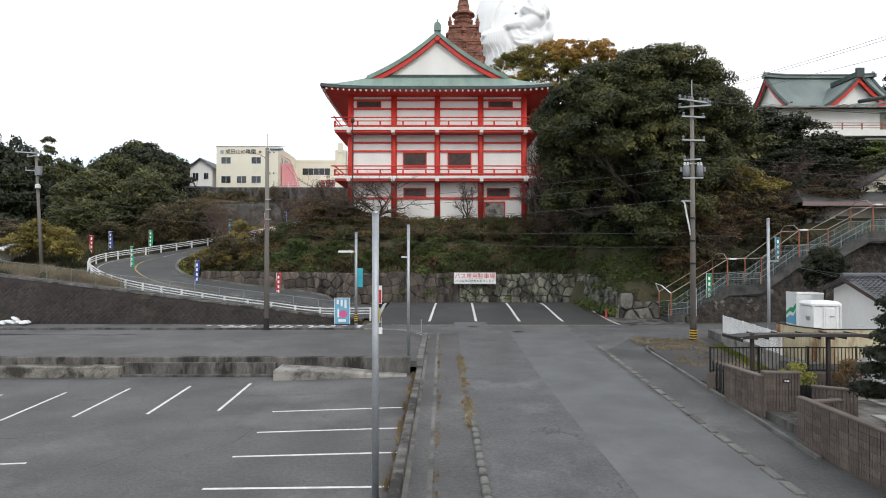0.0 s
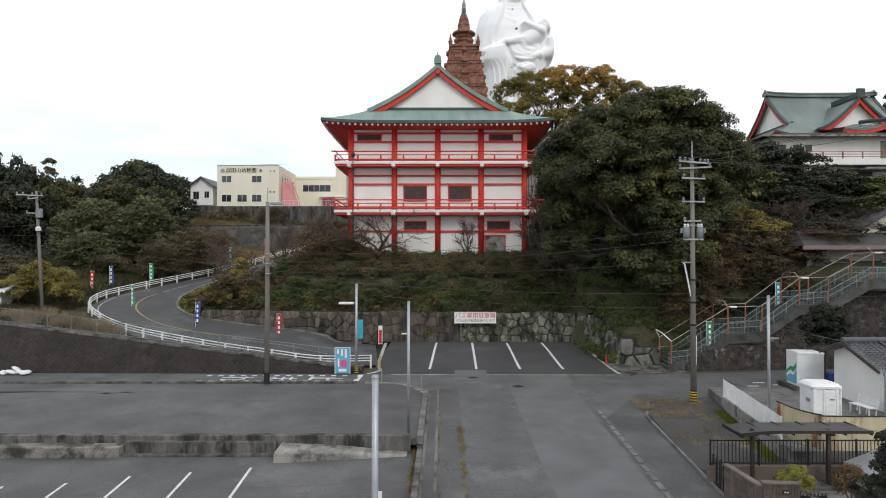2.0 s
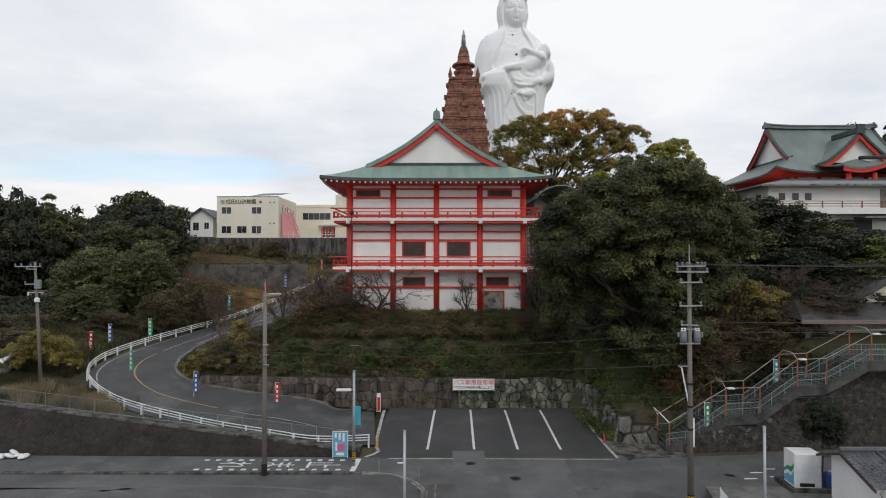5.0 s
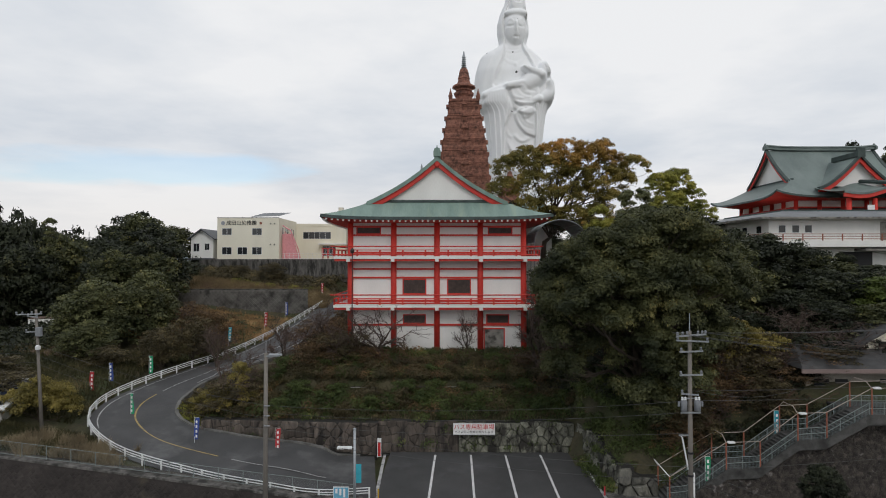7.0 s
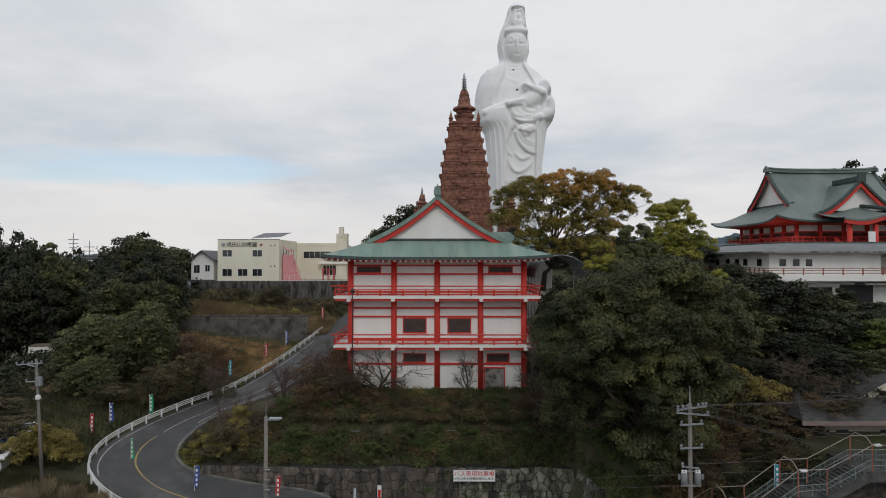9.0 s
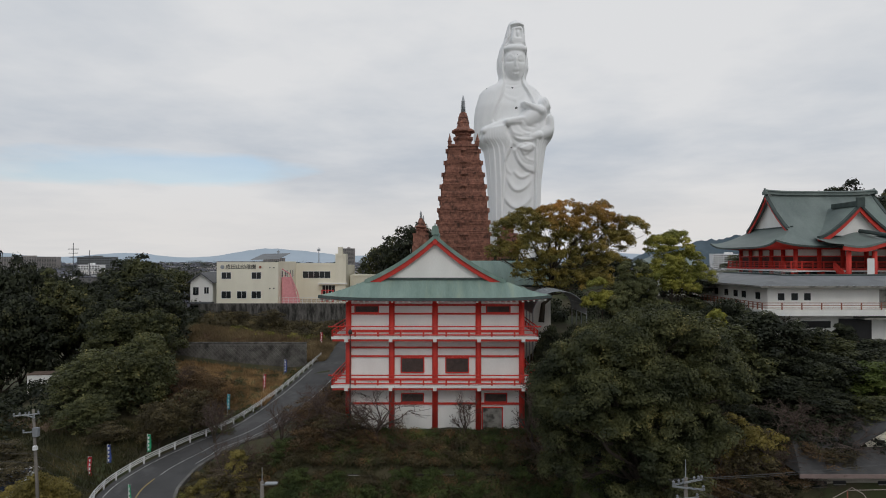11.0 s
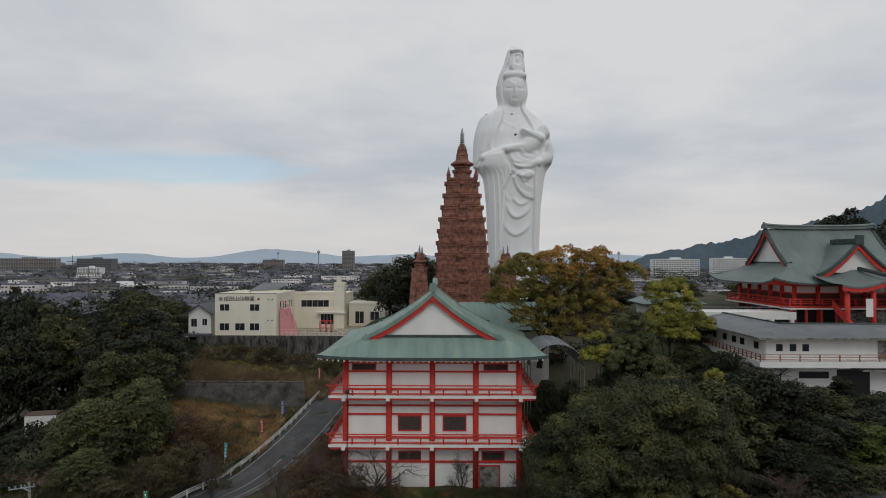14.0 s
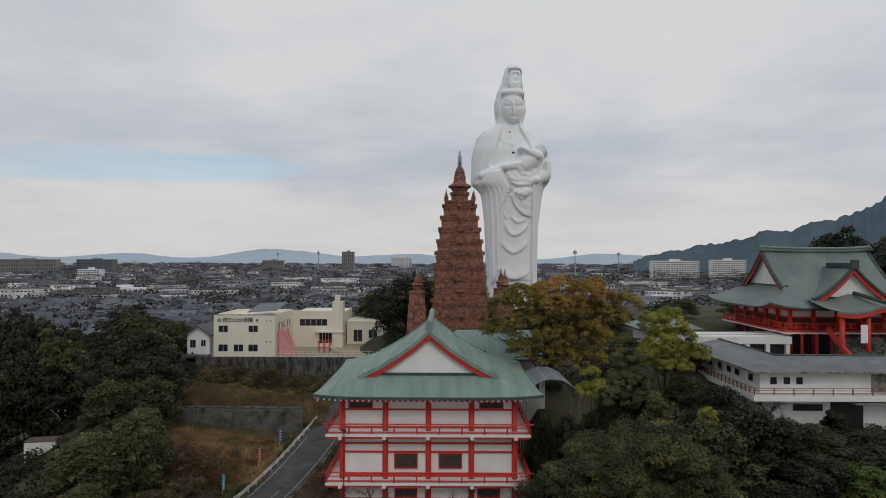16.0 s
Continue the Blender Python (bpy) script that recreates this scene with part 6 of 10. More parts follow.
def grass(name, label, seed, region, n, h, leaf, zf=None, lean=0.35, w=0.03):
    """Blades of grass, each a thin bent triangle."""
    rng = np.random.default_rng(seed)
    xy = np.array([region(a, b) for a, b in rng.random((n, 2))])
    z = land(xy[:, 0], xy[:, 1]) if zf is None else np.array([zf(x, y) for x, y in xy])
    b = np.column_stack([xy, z])
    a = rng.random(n) * 2 * math.pi
    side = np.stack([np.cos(a), np.sin(a), np.zeros(n)], 1) * (w * (0.6 + 0.8 * rng.random(n)))[:, None]
    hh = h * (0.5 + 0.8 * rng.random(n))
    tip = b + np.stack([rng.normal(size=n) * lean * hh, rng.normal(size=n) * lean * hh, hh], 1)
    P = np.stack([b - side, b + side, tip], 1).reshape(-1, 3)
    ob = numpy_mesh(name, P, np.arange(n * 3).reshape(-1, 3), leaf)
    return tagged(ob, label, "grass", kind="stuff")

# ---- guard rail of the ramp ----
def guard_rail():
    e = thing("guard_rail", "white pipe guard rail along the ramp", "guard rail")
    L = OUT_LINE[2:186]
    for z in (0.42, 0.62, 0.84):
        Mesh().tube([(p[0], p[1], p[2] + z) for p in L], 0.045, 5).make("rail", WHITE_METAL, e)
    pm = Mesh().chamfer(-.07, -.07, -.2, .07, .07, 0.9, .02)
    s = np.concatenate([[0], np.cumsum(np.hypot(*np.diff(L[:, :2], axis=0).T))])
    f = None
    for d in np.arange(0, s[-1], 2.0):
        x, y, z = (np.interp(d, s, L[:, k]) for k in range(3))
        if f is None:
            f = pm.make("post", WHITE_METAL, e); o = f
        else:
            o = new("post", f.data); o.parent = e
        o.matrix_basis = pose(x, y - .06, z)


guard_rail()


def mesh_fence():
    """Thin chain-link fence on the block wall."""
    e = thing("wire_fence", "thin grey wire fence on top of the block wall", "fence")
    x0, x1 = -58.0, -7.0
    def base(x):
        return (x, 49.35 + .01 * (x1 - x), 0.85 + 4.55 * (-6.4 - x) / 38.0)
    f = None
    for x in np.arange(x0, x1, 2.0):
        if f is None:
            f = Mesh().cyl((0, 0, 0), (0, 0, 1.15), .03, n=5).make("post", RAIL_GREY, e); o = f
        else:
            o = new("post", f.data); o.parent = e
        o.matrix_basis = pose(*base(x))
    for h in (.1, 1.12):
        Mesh().tube([(*base(x)[:2], base(x)[2] + h) for x in (x0, x1)], .02, 4).make("rail", RAIL_GREY, e)
    m = Mesh()
    for k in range(240):
        x = x0 + (x1 - x0) * k / 240
        for sg in (1, -1):
            a = base(x); b = base(min(x1, max(x0, x + sg * 1.0)))
            m.tube([(a[0], a[1], a[2] + .1), (b[0], b[1], b[2] + 1.1)], .0035, 3)
    tagged(m.make("mesh", RAIL_GREY, e), kind="stuff")


mesh_fence()


# ---- poles, lines ----
def cable(a, b, sag, r=0.02, n=14):
    a, b = Vector(a), Vector(b)
    return [a.lerp(b, i / n) - Vector((0, 0, sag * 4 * (i / n) * (1 - i / n))) for i in range(n + 1)]


def insulator(m, x, y, z):
    m.lathe([(.05, 0), (.09, .05), (.05, .1), (.09, .15), (.04, .22)], (x, y, z), 7)


def stripes(e, r, z0):
    Mesh().cyl((0, 0, z0), (0, 0, z0 + .75), r + .012, r + .01, 12).make("warning_band", BLACK, e)
    for k in range(4):
        Mesh().cyl((0, 0, z0 + .12 + .16 * k), (0, 0, z0 + .19 + .16 * k), r + .02, r + .018, 12).make("yellow_stripe", YELLOW, e)


def power_pole():
    e = thing("utility_pole", "tall concrete utility pole with cross-arms and two grey transformers", "utility pole", (15.5, 38.1, road_z(38)))
    Mesh().cyl((0, 0, -.4), (0, 0, 15.2), .19, .11, 12).make("shaft", POLE_CONCRETE, e, True)
    Mesh().cyl((0, 0, 15.2), (0, 0, 16.3), .04, .025, 6).make("tip", STEEL, e)
    def arm(z, w, ins, turn, pole, off=0.0):
        R = Matrix.Rotation(radians(turn), 4, "Z")
        a = Mesh().box(-w + off, -.2, z - .045, w + off, -.11, z + .045, R).make("cross_arm", STEEL, pole)
        for k in ins:
            q = R @ Vector((k * w + off, -.155, 0))
            m = Mesh()
            insulator(m, q.x, q.y, z + .045)
            m.make("insulator", TRANSFORMER, a)
    arm(14.95, 1.2, (-.95, -.6, -.3, .45, .75, .97), 24, e)
    arm(14.6, .95, (-.9, .9), -18, e, .15)
    arm(13.95, .8, (-.85, .85), 12, e)
    arm(12.5, .75, (-.9, .9), 8, e)
    arm(11.3, .5, (-.9,), -20, e)
    for sg in (-1, 1):
        t = Mesh().lathe([(.15, 0), (.2, .03), (.2, .62), (.16, .68), (.06, .71)], (sg * .42, -.1, 10.25), 12).make("transformer", TRANSFORMER, e, True, "grey drum transformer")
        for k in (-.09, .09):
            m = Mesh()
            insulator(m, sg * .42 + k, -.1, 10.92)
            m.make("bushing", WHITE_METAL, t)
        Mesh().box(min(0, sg * .62), -.14, 10.12, max(0, sg * .62), -.06, 10.22).make("bracket", STEEL, e)
        Mesh().box(min(0, sg * .55), -.12, 11.02, max(0, sg * .55), -.06, 11.08).make("bracket", STEEL, e)
        Mesh().chamfer(sg * .72 - .06, -.14, 10.55, sg * .72 + .06, -.02, 10.85, .02).make("fuse_box", TRANSFORMER, e)
        Mesh().tube([(sg * .42, -.1, 11.1), (sg * .3, -.16, 11.5), (sg * .1, -.16, 12.4)], .012, 4).make("lead", BLACK, e)
    Mesh().tube([(-.12, 0, 6.6), (-.5, 0, 8.6), (-.62, 0, 8.75)], .05, 6).make("stay_arm", WHITE_METAL, e)
    Mesh().box(-.7, -.05, 8.7, 0, .05, 8.78).make("stay_bracket", STEEL, e)
    for z in (4.8, 6.2, 7.6):
        Mesh().cyl((0, 0, z), (0, 0, z + .12), .19, n=12).make("band", BLACK, e)
    stripes(e, .205, .1)
    e2 = thing("utility_pole", "slender grey concrete utility pole beside the side street", "utility pole", (-12.45, 43.4, 0.5))
    Mesh().cyl((0, 0, -.3), (0, 0, 13.0), .2, .13, 12).make("shaft", POLE_CONCRETE, e2, True)
    Mesh().cyl((0, 0, 13.0), (0, 0, 14.0), .03, .02, 6).make("tip", STEEL, e2)
    Mesh().box(-.05, -.12, 12.75, 1.0, -.04, 12.83).make("arm", STEEL, e2)
    Mesh().chamfer(.25, -.3, 12.85, 1.15, .05, 12.97, .04).make("street_light", STEEL, e2, label="flat grey street light head")
    Mesh().tube([(0, 0, 12.2), (-.55, 0, 12.55), (-1.2, 0, 12.6)], .02, 5).make("stay", BLACK, e2)
    for z in (7.9, 9.3, 8.6):
        Mesh().box(-.05, -.3, z, .35, -.2, z + .06).make("clamp", STEEL, e2)
    Mesh().cyl((0, 0, .15), (0, 0, .95), .21, n=12).make("warning_band", BLACK, e2)
    e3 = thing("utility_pole", "leaning old pole with lamp and junction boxes", "utility pole", (-36.9, 55.5, 4.6))
    Mesh().cyl((.7, 0, -.6), (0, 0, 11.0), .17, .11, 10).make("shaft", POLE_CONCRETE, e3, True)
    arm(10.6, 1.0, (-.95, -.5, .2, .9), 28, e3, -.5)
    arm(10.35, .9, (-.9, .9), -32, e3, -.3)
    arm(9.0, .55, (-.9, .9), 20, e3, -.2)
    Mesh().chamfer(.1, -.3, 8.6, .6, .1, 9.4, .05).make("junction_box", TRANSFORMER, e3)
    Mesh().chamfer(.15, -.4, 7.4, .55, .0, 7.8, .1).make("lamp_head", WHITE_METAL, e3)
    # the cables
    top = Vector((15.5, 38.0, road_z(38)))
    Lp, Fp = Vector((-12.45, 43.4, 0.5)), Vector((-36.9, 55.4, 4.6))
    runs = []
    for dx, z in ((-1.1, 15.1), (-.8, 15.1), (1.0, 15.1)):
        runs.append((top + Vector((dx, 0, z)), (62 + dx, 48, 17.5), .9))
        runs.append((top + Vector((dx, 0, z)), (34 + 3 * dx, 6, 17.5), .7))
    for z0, z1, sag in ((10.9, 9.6, .5), (10.2, 9.1, .55), (8.9, 8.4, .5), (6.8, 8.1, .4), (5.9, 7.4, .4)):
        runs.append((top + Vector((0, 0, z0)), Lp + Vector((0, 0, z1 - .3)), sag))
    for z0, z1 in ((9.3, 8.9), (8.4, 8.0), (7.6, 7.2)):
        runs.append((Lp + Vector((0, 0, z0)), Fp + Vector((0, 0, z1 - 1)), .5))
        runs.append((Fp + Vector((0, 0, z1 - 1)), (-85, 62, 13), .6))
    for z0, z1 in ((11.5, 13.5), (10.9, 12.6), (6.6, 9)):
        runs.append((top + Vector((0, 0, z0)), (62, 47, z1), .8))
    runs.append((top + Vector((.3, 0, 11.5)), (30.5, 53.0, 8.9), .5))
    runs.append((top + Vector((0, 0, 6.8)), (26.5, 36.5, 3.9), .3))
    runs.append((top + Vector((0, 0, 5.9)), (27.5, 33.5, 4.2), .3))
    for k, (a, b, sag) in enumerate(runs):
        ob = Mesh().tube(cable(a, b, sag), .011, 4).make("cable", CABLE)
        tagged(ob, "thin black overhead cable between the poles", "cable", "overhead cables")


power_pole()


def steel_pole(x, y, z, h, r, label, mat_=None, extra=None):
    e = thing("steel_pole", label, "pole", (x, y, z))
    Mesh().cyl((0, 0, -.2), (0, 0, h), r, r * .92, 12).make("shaft", mat_ or STEEL, e, True)
    Mesh().cyl((0, 0, h), (0, 0, h + .05), r * 1.1, r * .9, 12).make("cap", mat_ or STEEL, e)
    return e


p = steel_pole(-1.57, 14.3, 0.0, 6.7, .085, "galvanised blue-grey steel pole in the car park")
Mesh().box(.06, -.02, 3.9, .16, .02, 4.05).make("tag", WHITE_METAL, p)
p = steel_pole(-1.72, 30.6, .5, 6.8, .08, "slim pale grey steel pole at the car park edge")
Mesh().box(-.35, -.03, 5.2, 0, .03, 5.26).make("arm", WHITE_METAL, p)
p = steel_pole(16.05, 30.3, .6, 7.0, .075, "slim galvanised pole beside the lattice fence")
m_ = Mesh().box(.05, -.03, 4.9, .5, .03, 4.97).make("arm", STEEL, p)
p = steel_pole(-6.45, 45.6, road_z(45.6), 7.0, .11, "galvanised street-lamp pole with striped warning band")
stripes(p, .11, .35)
Mesh().chamfer(-1.3, -.2, 5.55, -.2, .12, 5.7, .03).make("lamp_head", WHITE_METAL, p)
Mesh().box(-.3, -.04, 5.6, 0, .04, 5.66).make("lamp_arm", STEEL, p)
Mesh().box(.08, -.03, 3.0, .5, .0, 4.4).make("banner", FLAG_TEAL, p, label="small teal cloth banner")


# ---- signs and banners ----
def board(name, label, x, y, z, w, h, material, legs=True, text=(), rz=0):
    e = thing(name, label, "sign", (x, y, z), rz)
    Mesh().chamfer(-w / 2, -.03, 0, w / 2, .03, h, .01).make("panel", material, e)
    f = Mesh()
    for q in ((-w / 2 - .04, -.04, -w / 2, h), (w / 2, -.04, w / 2 + .04, h)):
        f.box(q[0], -.05, q[1], q[2], .05, q[3])
    f.box(-w / 2 - .04, -.05, h, w / 2 + .04, .05, h + .04)
    f.make("frame", WHITE_METAL, e)
    return e


s_ = board("bus_sign", "white signboard with red lettering fixed to the stone wall", 3.08, 59.35, 3.22, 3.95, 1.05, SIGN_WHITE)
lettering("lettering", "バス専用駐車場", .56, pose(0, -.045, .72, 90, 0, 0), SIGN_RED, s_)
lettering("lettering", "バス以外の駐車お断りします", .29, pose(0, -.045, .26, 90, 0, 0), SIGN_AND_SHADE_BLACK, s_)
s_ = board("notice_board", "light blue notice board with white lettering by the ramp", -7.75, 47.3, road_z(47) + .1, 1.12, 1.95, SIGN_BLUE)
for k in range(3):
    Mesh().box(-.42 + .3 * k, -.045, 1.5 - .15 * k, -.26 + .3 * k, -.035, 1.85).make("lettering_bar", SIGN_WHITE, s_)
Mesh().cyl((.08, -.045, .75), (.08, -.036, .75), .3, n=14).make("round_mark", mat("sign_pink", (0.72, 0.12, 0.3), None, 0.5), s_)
Mesh().box(-.3, -.045, .15, .3, -.036, .35).make("lettering_bar", SIGN_WHITE, s_)
Mesh().box(-.36, -.045, .5, -.24, -.036, 1.15).make("lettering_bar", SIGN_WHITE, s_)
s_ = board("small_sign", "small white sign with red lettering by the stone wall", -6.0, 58.6, road_z(58), .3, 1.7, SIGN_WHITE)
Mesh().box(-.13, -.045, .05, .13, -.036, 1.35).make("lettering_bar", SIGN_RED, s_)


def banner(x, y, z, h, w, material, label, rz=0, tilt=0, fly=2.0):
    e = thing("banner_flag", label, "banner", (x, y, z), rz)
    Mesh().cyl((0, 0, -.2), (0, 0, h), .022, n=6).make("pole", WHITE_METAL, e)
    Mesh().cyl((-.05, 0, h - .05), (w, 0, h - .05), .012, n=5).make("cross_rod", WHITE_METAL, e)
    rng = random.Random(int(x * 10 + y))
    a = rng.uniform(0, 6)
    def sheet_(u, v, o):
        return (w * u + .05 * math.sin(3 * v + a), .06 * math.sin(5 * u + 4 * v + a) + o, h - .06 - fly * v)
    m = Mesh()
    m.grid(6, 12, lambda u, v: sheet_(u, v, .004))
    m.grid(6, 12, lambda u, v: sheet_(u, v, -.004))
    c = m.make("cloth", material, e, True)
    for k in range(4):
        zc = h - .3 - k * fly * .22
        Mesh().grid(2, 2, lambda u, v: (w * (.3 + .4 * u), -.075, zc - .26 * v)).make("lettering_bar", SIGN_WHITE, c)


B_ = "banner flags along the ramp"
for (t_, x, y, z, mt, lb) in ((0, -15.6, 57.6, 1.75, FLAG_RED, "red cloth banner on a thin pole beside the ramp"), (0, -23.0, 57.0, 2.9, FLAG_BLUE, "dark blue cloth banner beside the ramp"),
                              (0, -37.6, 65.4, 5.6, FLAG_RED, "red cloth banner by the bend of the ramp"), (0, -37.0, 68.0, 6.1, FLAG_BLUE, "dark blue cloth banner by the bend of the ramp"),
                              (0, -34.0, 71.0, 6.4, FLAG_GREEN, "green cloth banner by the upper ramp"), (0, -29.0, 83.0, 8.4, FLAG_TEAL, "pale teal cloth banner by the upper ramp"),
                              (0, -26.2, 90, 9.8, FLAG_RED, "red cloth banner beside the upper ramp"), (0, -25.0, 97, 10.8, FLAG_BLUE, "pale blue cloth banner beside the upper ramp"),
                              (0, -23.8, 105, 12.0, FLAG_GREEN, "green cloth banner beside the upper ramp"), (0, -22.5, 113, 13.2, FLAG_RED, "red cloth banner beside the upper ramp"),
                              (0, 21.0, 49.0, 1.9, FLAG_GREEN, "green cloth banner beside the stairs"), (0, 27.9, 51.6, 4.9, FLAG_TEAL, "teal cloth banner beside the stairs")):
    banner(x, y, z, 2.6, .4, mt, lb)
banner(-30.9, 60.8, 4.5, 2.4, .28, FLAG_GREEN, "narrow green cloth banner in the bend of the ramp")


# ---- stairs ----
FL = [(19.4, 1.05), (22.6, 3.25), (25.2, 3.4), (28.3, 5.55), (30.5, 5.7), (34.0, 7.6)]


def build_stairs():
    e = thing("stairs", "long grey concrete stairs with faded red railings", "stairs", (0, 0, 0))
    y0, y1 = 48.9, 51.6
    for k in (0, 2, 4):
        (xa, za), (xb, zb) = FL[k], FL[k + 1]
        if k == 0:
            xa -= 1.6; za -= .35
        n = round((zb - za) / .18)
        for i in range(n):
            xs, xe = xa + (xb - xa) * i / n, xa + (xb - xa) * (i + 1) / n
            Mesh().chamfer(xs, y0 - .05, za + (zb - za) * i / n - .5, xe + .05, y1, za + (zb - za) * (i + 1) / n, .015).make("step", STAIR, e)
    for k in (1, 3):
        (xa, za), (xb, zb) = FL[k], FL[k + 1]
        Mesh().chamfer(xa, y0 - .05, zb - .7, xb, y1, zb, .02).make("landing", STAIR, e)
    Mesh().chamfer(34.0, y0 - .05, 6.9, 46, 54.5, 7.6, .02).make("landing", STAIR, e)
    line = [(17.9, .9)] + FL + [(46, 7.6)]
    for y in (y0 - .08, y1 - .1):
        Mesh().loft([[(x, y - .1, z - .55), (x, y - .1, z + .22), (x, y + .1, z + .22), (x, y + .1, z - .55)] for x, z in line], True).make("stringer", STAIR, e)
        for h, mt in ((1.15, RAIL_GREY), (.7, RAIL_GREY)):
            Mesh().tube([(x, y, z + h) for x, z in line], .03, 6).make("handrail", mt, e)
        for (xa, za), (xb, zb) in zip(line[:-1], line[1:]):
            n = max(1, round((xb - xa) / 1.2))
            for i in range(n):
                x, z = xa + (xb - xa) * i / n, za + (zb - za) * i / n
                Mesh().cyl((x, y, z), (x, y, z + 1.15), .025, n=5).make("baluster", RAIL_GREY, e)
        # wire infill of the railing
        m = Mesh()
        for (xa, za), (xb, zb) in zip(line[:-1], line[1:]):
            n = max(2, round((xb - xa) / .11))
            for i in range(n):
                x, z = xa + (xb - xa) * i / n, za + (zb - za) * i / n
                m.box(x - .007, y - .006, z + .2, x + .007, y + .006, z + 1.15)
            for q in (.35, .52, .86, 1.0):
                m.tube([(xa, y, za + q), (xb, y, zb + q)], .008, 3)
        tagged(m.make("wire_infill", MESH_TEAL, e), kind="stuff")
        # tall red lamp posts and the sloping top pipe
        tops = [(18.1, 2.9), (22.6, 5.6), (25.3, 5.7), (28.3, 7.9), (30.6, 8.0), (34.2, 9.9), (39, 10.0)]
        for (x, zt), zb in zip(tops, (.9, 3.2, 3.4, 5.5, 5.7, 7.5, 7.6)):
            Mesh().cyl((x, y, zb), (x, y, zt), .055, n=7).make("red_post", RAIL_RED, e)
        Mesh().tube([(x, y, z) for x, z in tops], .03, 6).make("top_pipe", PIPE_PALE, e)
    for x, zt in ((22.6, 5.6), (28.3, 7.9), (34.2, 9.9)):
        Mesh().tube([(x, y0 - .1, zt), (x, y0 + .6, zt + .45), (x, y1 - .7, zt + .45), (x, y1 - .1, zt)], .035, 6).make("arch_pipe", PIPE_PALE, e)
        Mesh().chamfer(x + .1, y0 - .3, zt - .02, x + .65, y0 + .05, zt + .1, .03).make("lamp", WHITE_METAL, e)
    Mesh().tube([(18.1, y0 - .1, 2.9), (17.6, y0 + .6, 3.5), (17.6, y1 - .7, 3.6), (18.1, y1 - .1, 2.9)], .04, 6).make("arch_pipe", WHITE_METAL, e)
    Mesh().box(19.75, y0 - .5, 1.1, 19.95, y0 - .44, 3.35).make("hanging_sign", SIGN_WHITE, e, label="narrow white vertical sign")


build_stairs()


# ---- yard beside the road ----
def build_yard():
    e = thing("lattice_fence", "white wire lattice fence on a low concrete base", "fence", (15.4, 28.0, 1.15), -8.5)
    Mesh().chamfer(-.1, 0, -1.0, .1, 8.8, .12, .02).make("base", CONCRETE, e)
    for k in range(6):
        Mesh().box(-.03, 1.74 * k, .1, .03, 1.74 * k + .06, 1.15).make("post", WHITE_METAL, e)
    for k in range(13):
        Mesh().box(-.008, 0, .16 + .078 * k, .008, 8.75, .178 + .078 * k).make("wire", WHITE_METAL, e)
    m = Mesh()
    for k in range(88):
        m.box(-.01, .1 * k, .14, .01, .1 * k + .012, 1.12)
    tagged(m.make("upright_wire", WHITE_METAL, e), kind="stuff")
    # ice vending cabin
    c = thing("vending_cabin", "white vending cabin with blue and green wave panel", "vending machine", (22.5, 39.2, 1.2), -4)
    Mesh().chamfer(-.2, -.1, -.2, 4.6, 2.3, .12, .03).make("plinth", CONCRETE_DARK, c)
    Mesh().chamfer(.1, .05, .12, 1.75, 1.5, 2.2, .05).make("body", WHITE_METAL, c)
    Mesh().box(.07, .1, .2, .095, 1.45, 2.3).make("side_panel", SIGN_WHITE, c)
    Mesh().add([(.06, .12, .25), (.06, 1.43, .25), (.06, 1.43, .55), (.06, .9, .8), (.06, .5, .75), (.06, .12, 1.2)], [(5, 4, 3, 2, 1, 0)]).make("wave_mark", SIGN_BLUE, c)
    Mesh().add([(.06, .12, 1.3), (.06, .5, .95), (.06, .9, 1.05), (.06, 1.43, .75), (.06, 1.43, .95), (.06, .9, 1.3), (.06, .5, 1.3), (.06, .12, 1.65)], [(7, 6, 5, 4, 3, 2, 1, 0)]).make("wave_mark", FLAG_GREEN, c)
    Mesh().box(.4, .02, .2, 1.3, .06, .42).make("delivery_slot", SIGN_AND_SHADE_BLACK, c)
    Mesh().chamfer(.08, .03, 2.17, 1.77, 1.52, 2.26, .03).make("top", WHITE_METAL, c)
    Mesh().chamfer(2.15, .2, .12, 2.75, .8, 1.0, .08).make("blue_bin", FLAG_BLUE, c)
    t = thing("portable_toilet", "white moulded portable toilet cabin", "portable toilet", (17.75, 29.0, 1.35), -3)
    Mesh().chamfer(-.65, -.62, 0, .65, .62, 2.15, .1).make("body", WHITE_METAL, t)
    Mesh().chamfer(-.7, -.67, 2.12, .7, .67, 2.32, .12).make("roof", WHITE_METAL, t)
    for x in (-.6, -.15, .42, .6):
        Mesh().chamfer(x - .04, -.67, .05, x + .04, -.6, 2.12, .02).make("rib", WHITE_METAL, t)
    Mesh().chamfer(-.1, -.65, .1, .38, -.61, 2.0, .02).make("door", WHITE_METAL, t)
    Mesh().box(.1, -.68, 1.6, .3, -.64, 1.66).make("vent_slot", STEEL, t)
    Mesh().chamfer(-.7, -.4, 1.45, -.64, -.1, 1.62, .02).make("side_vent", STEEL, t)
    h = thing("hoarding", "rust-streaked cream corrugated metal hoarding", "hoarding", (0, 0, 0))
    L = [(16.2, 29.9), (16.25, 28.4), (16.7, 27.3), (17.6, 27.0), (25.5, 26.9)]
    P = spline([(x, y, 0) for x, y in L], 90)
    N_ = offset_line(P, 1.0) - P
    m = Mesh()
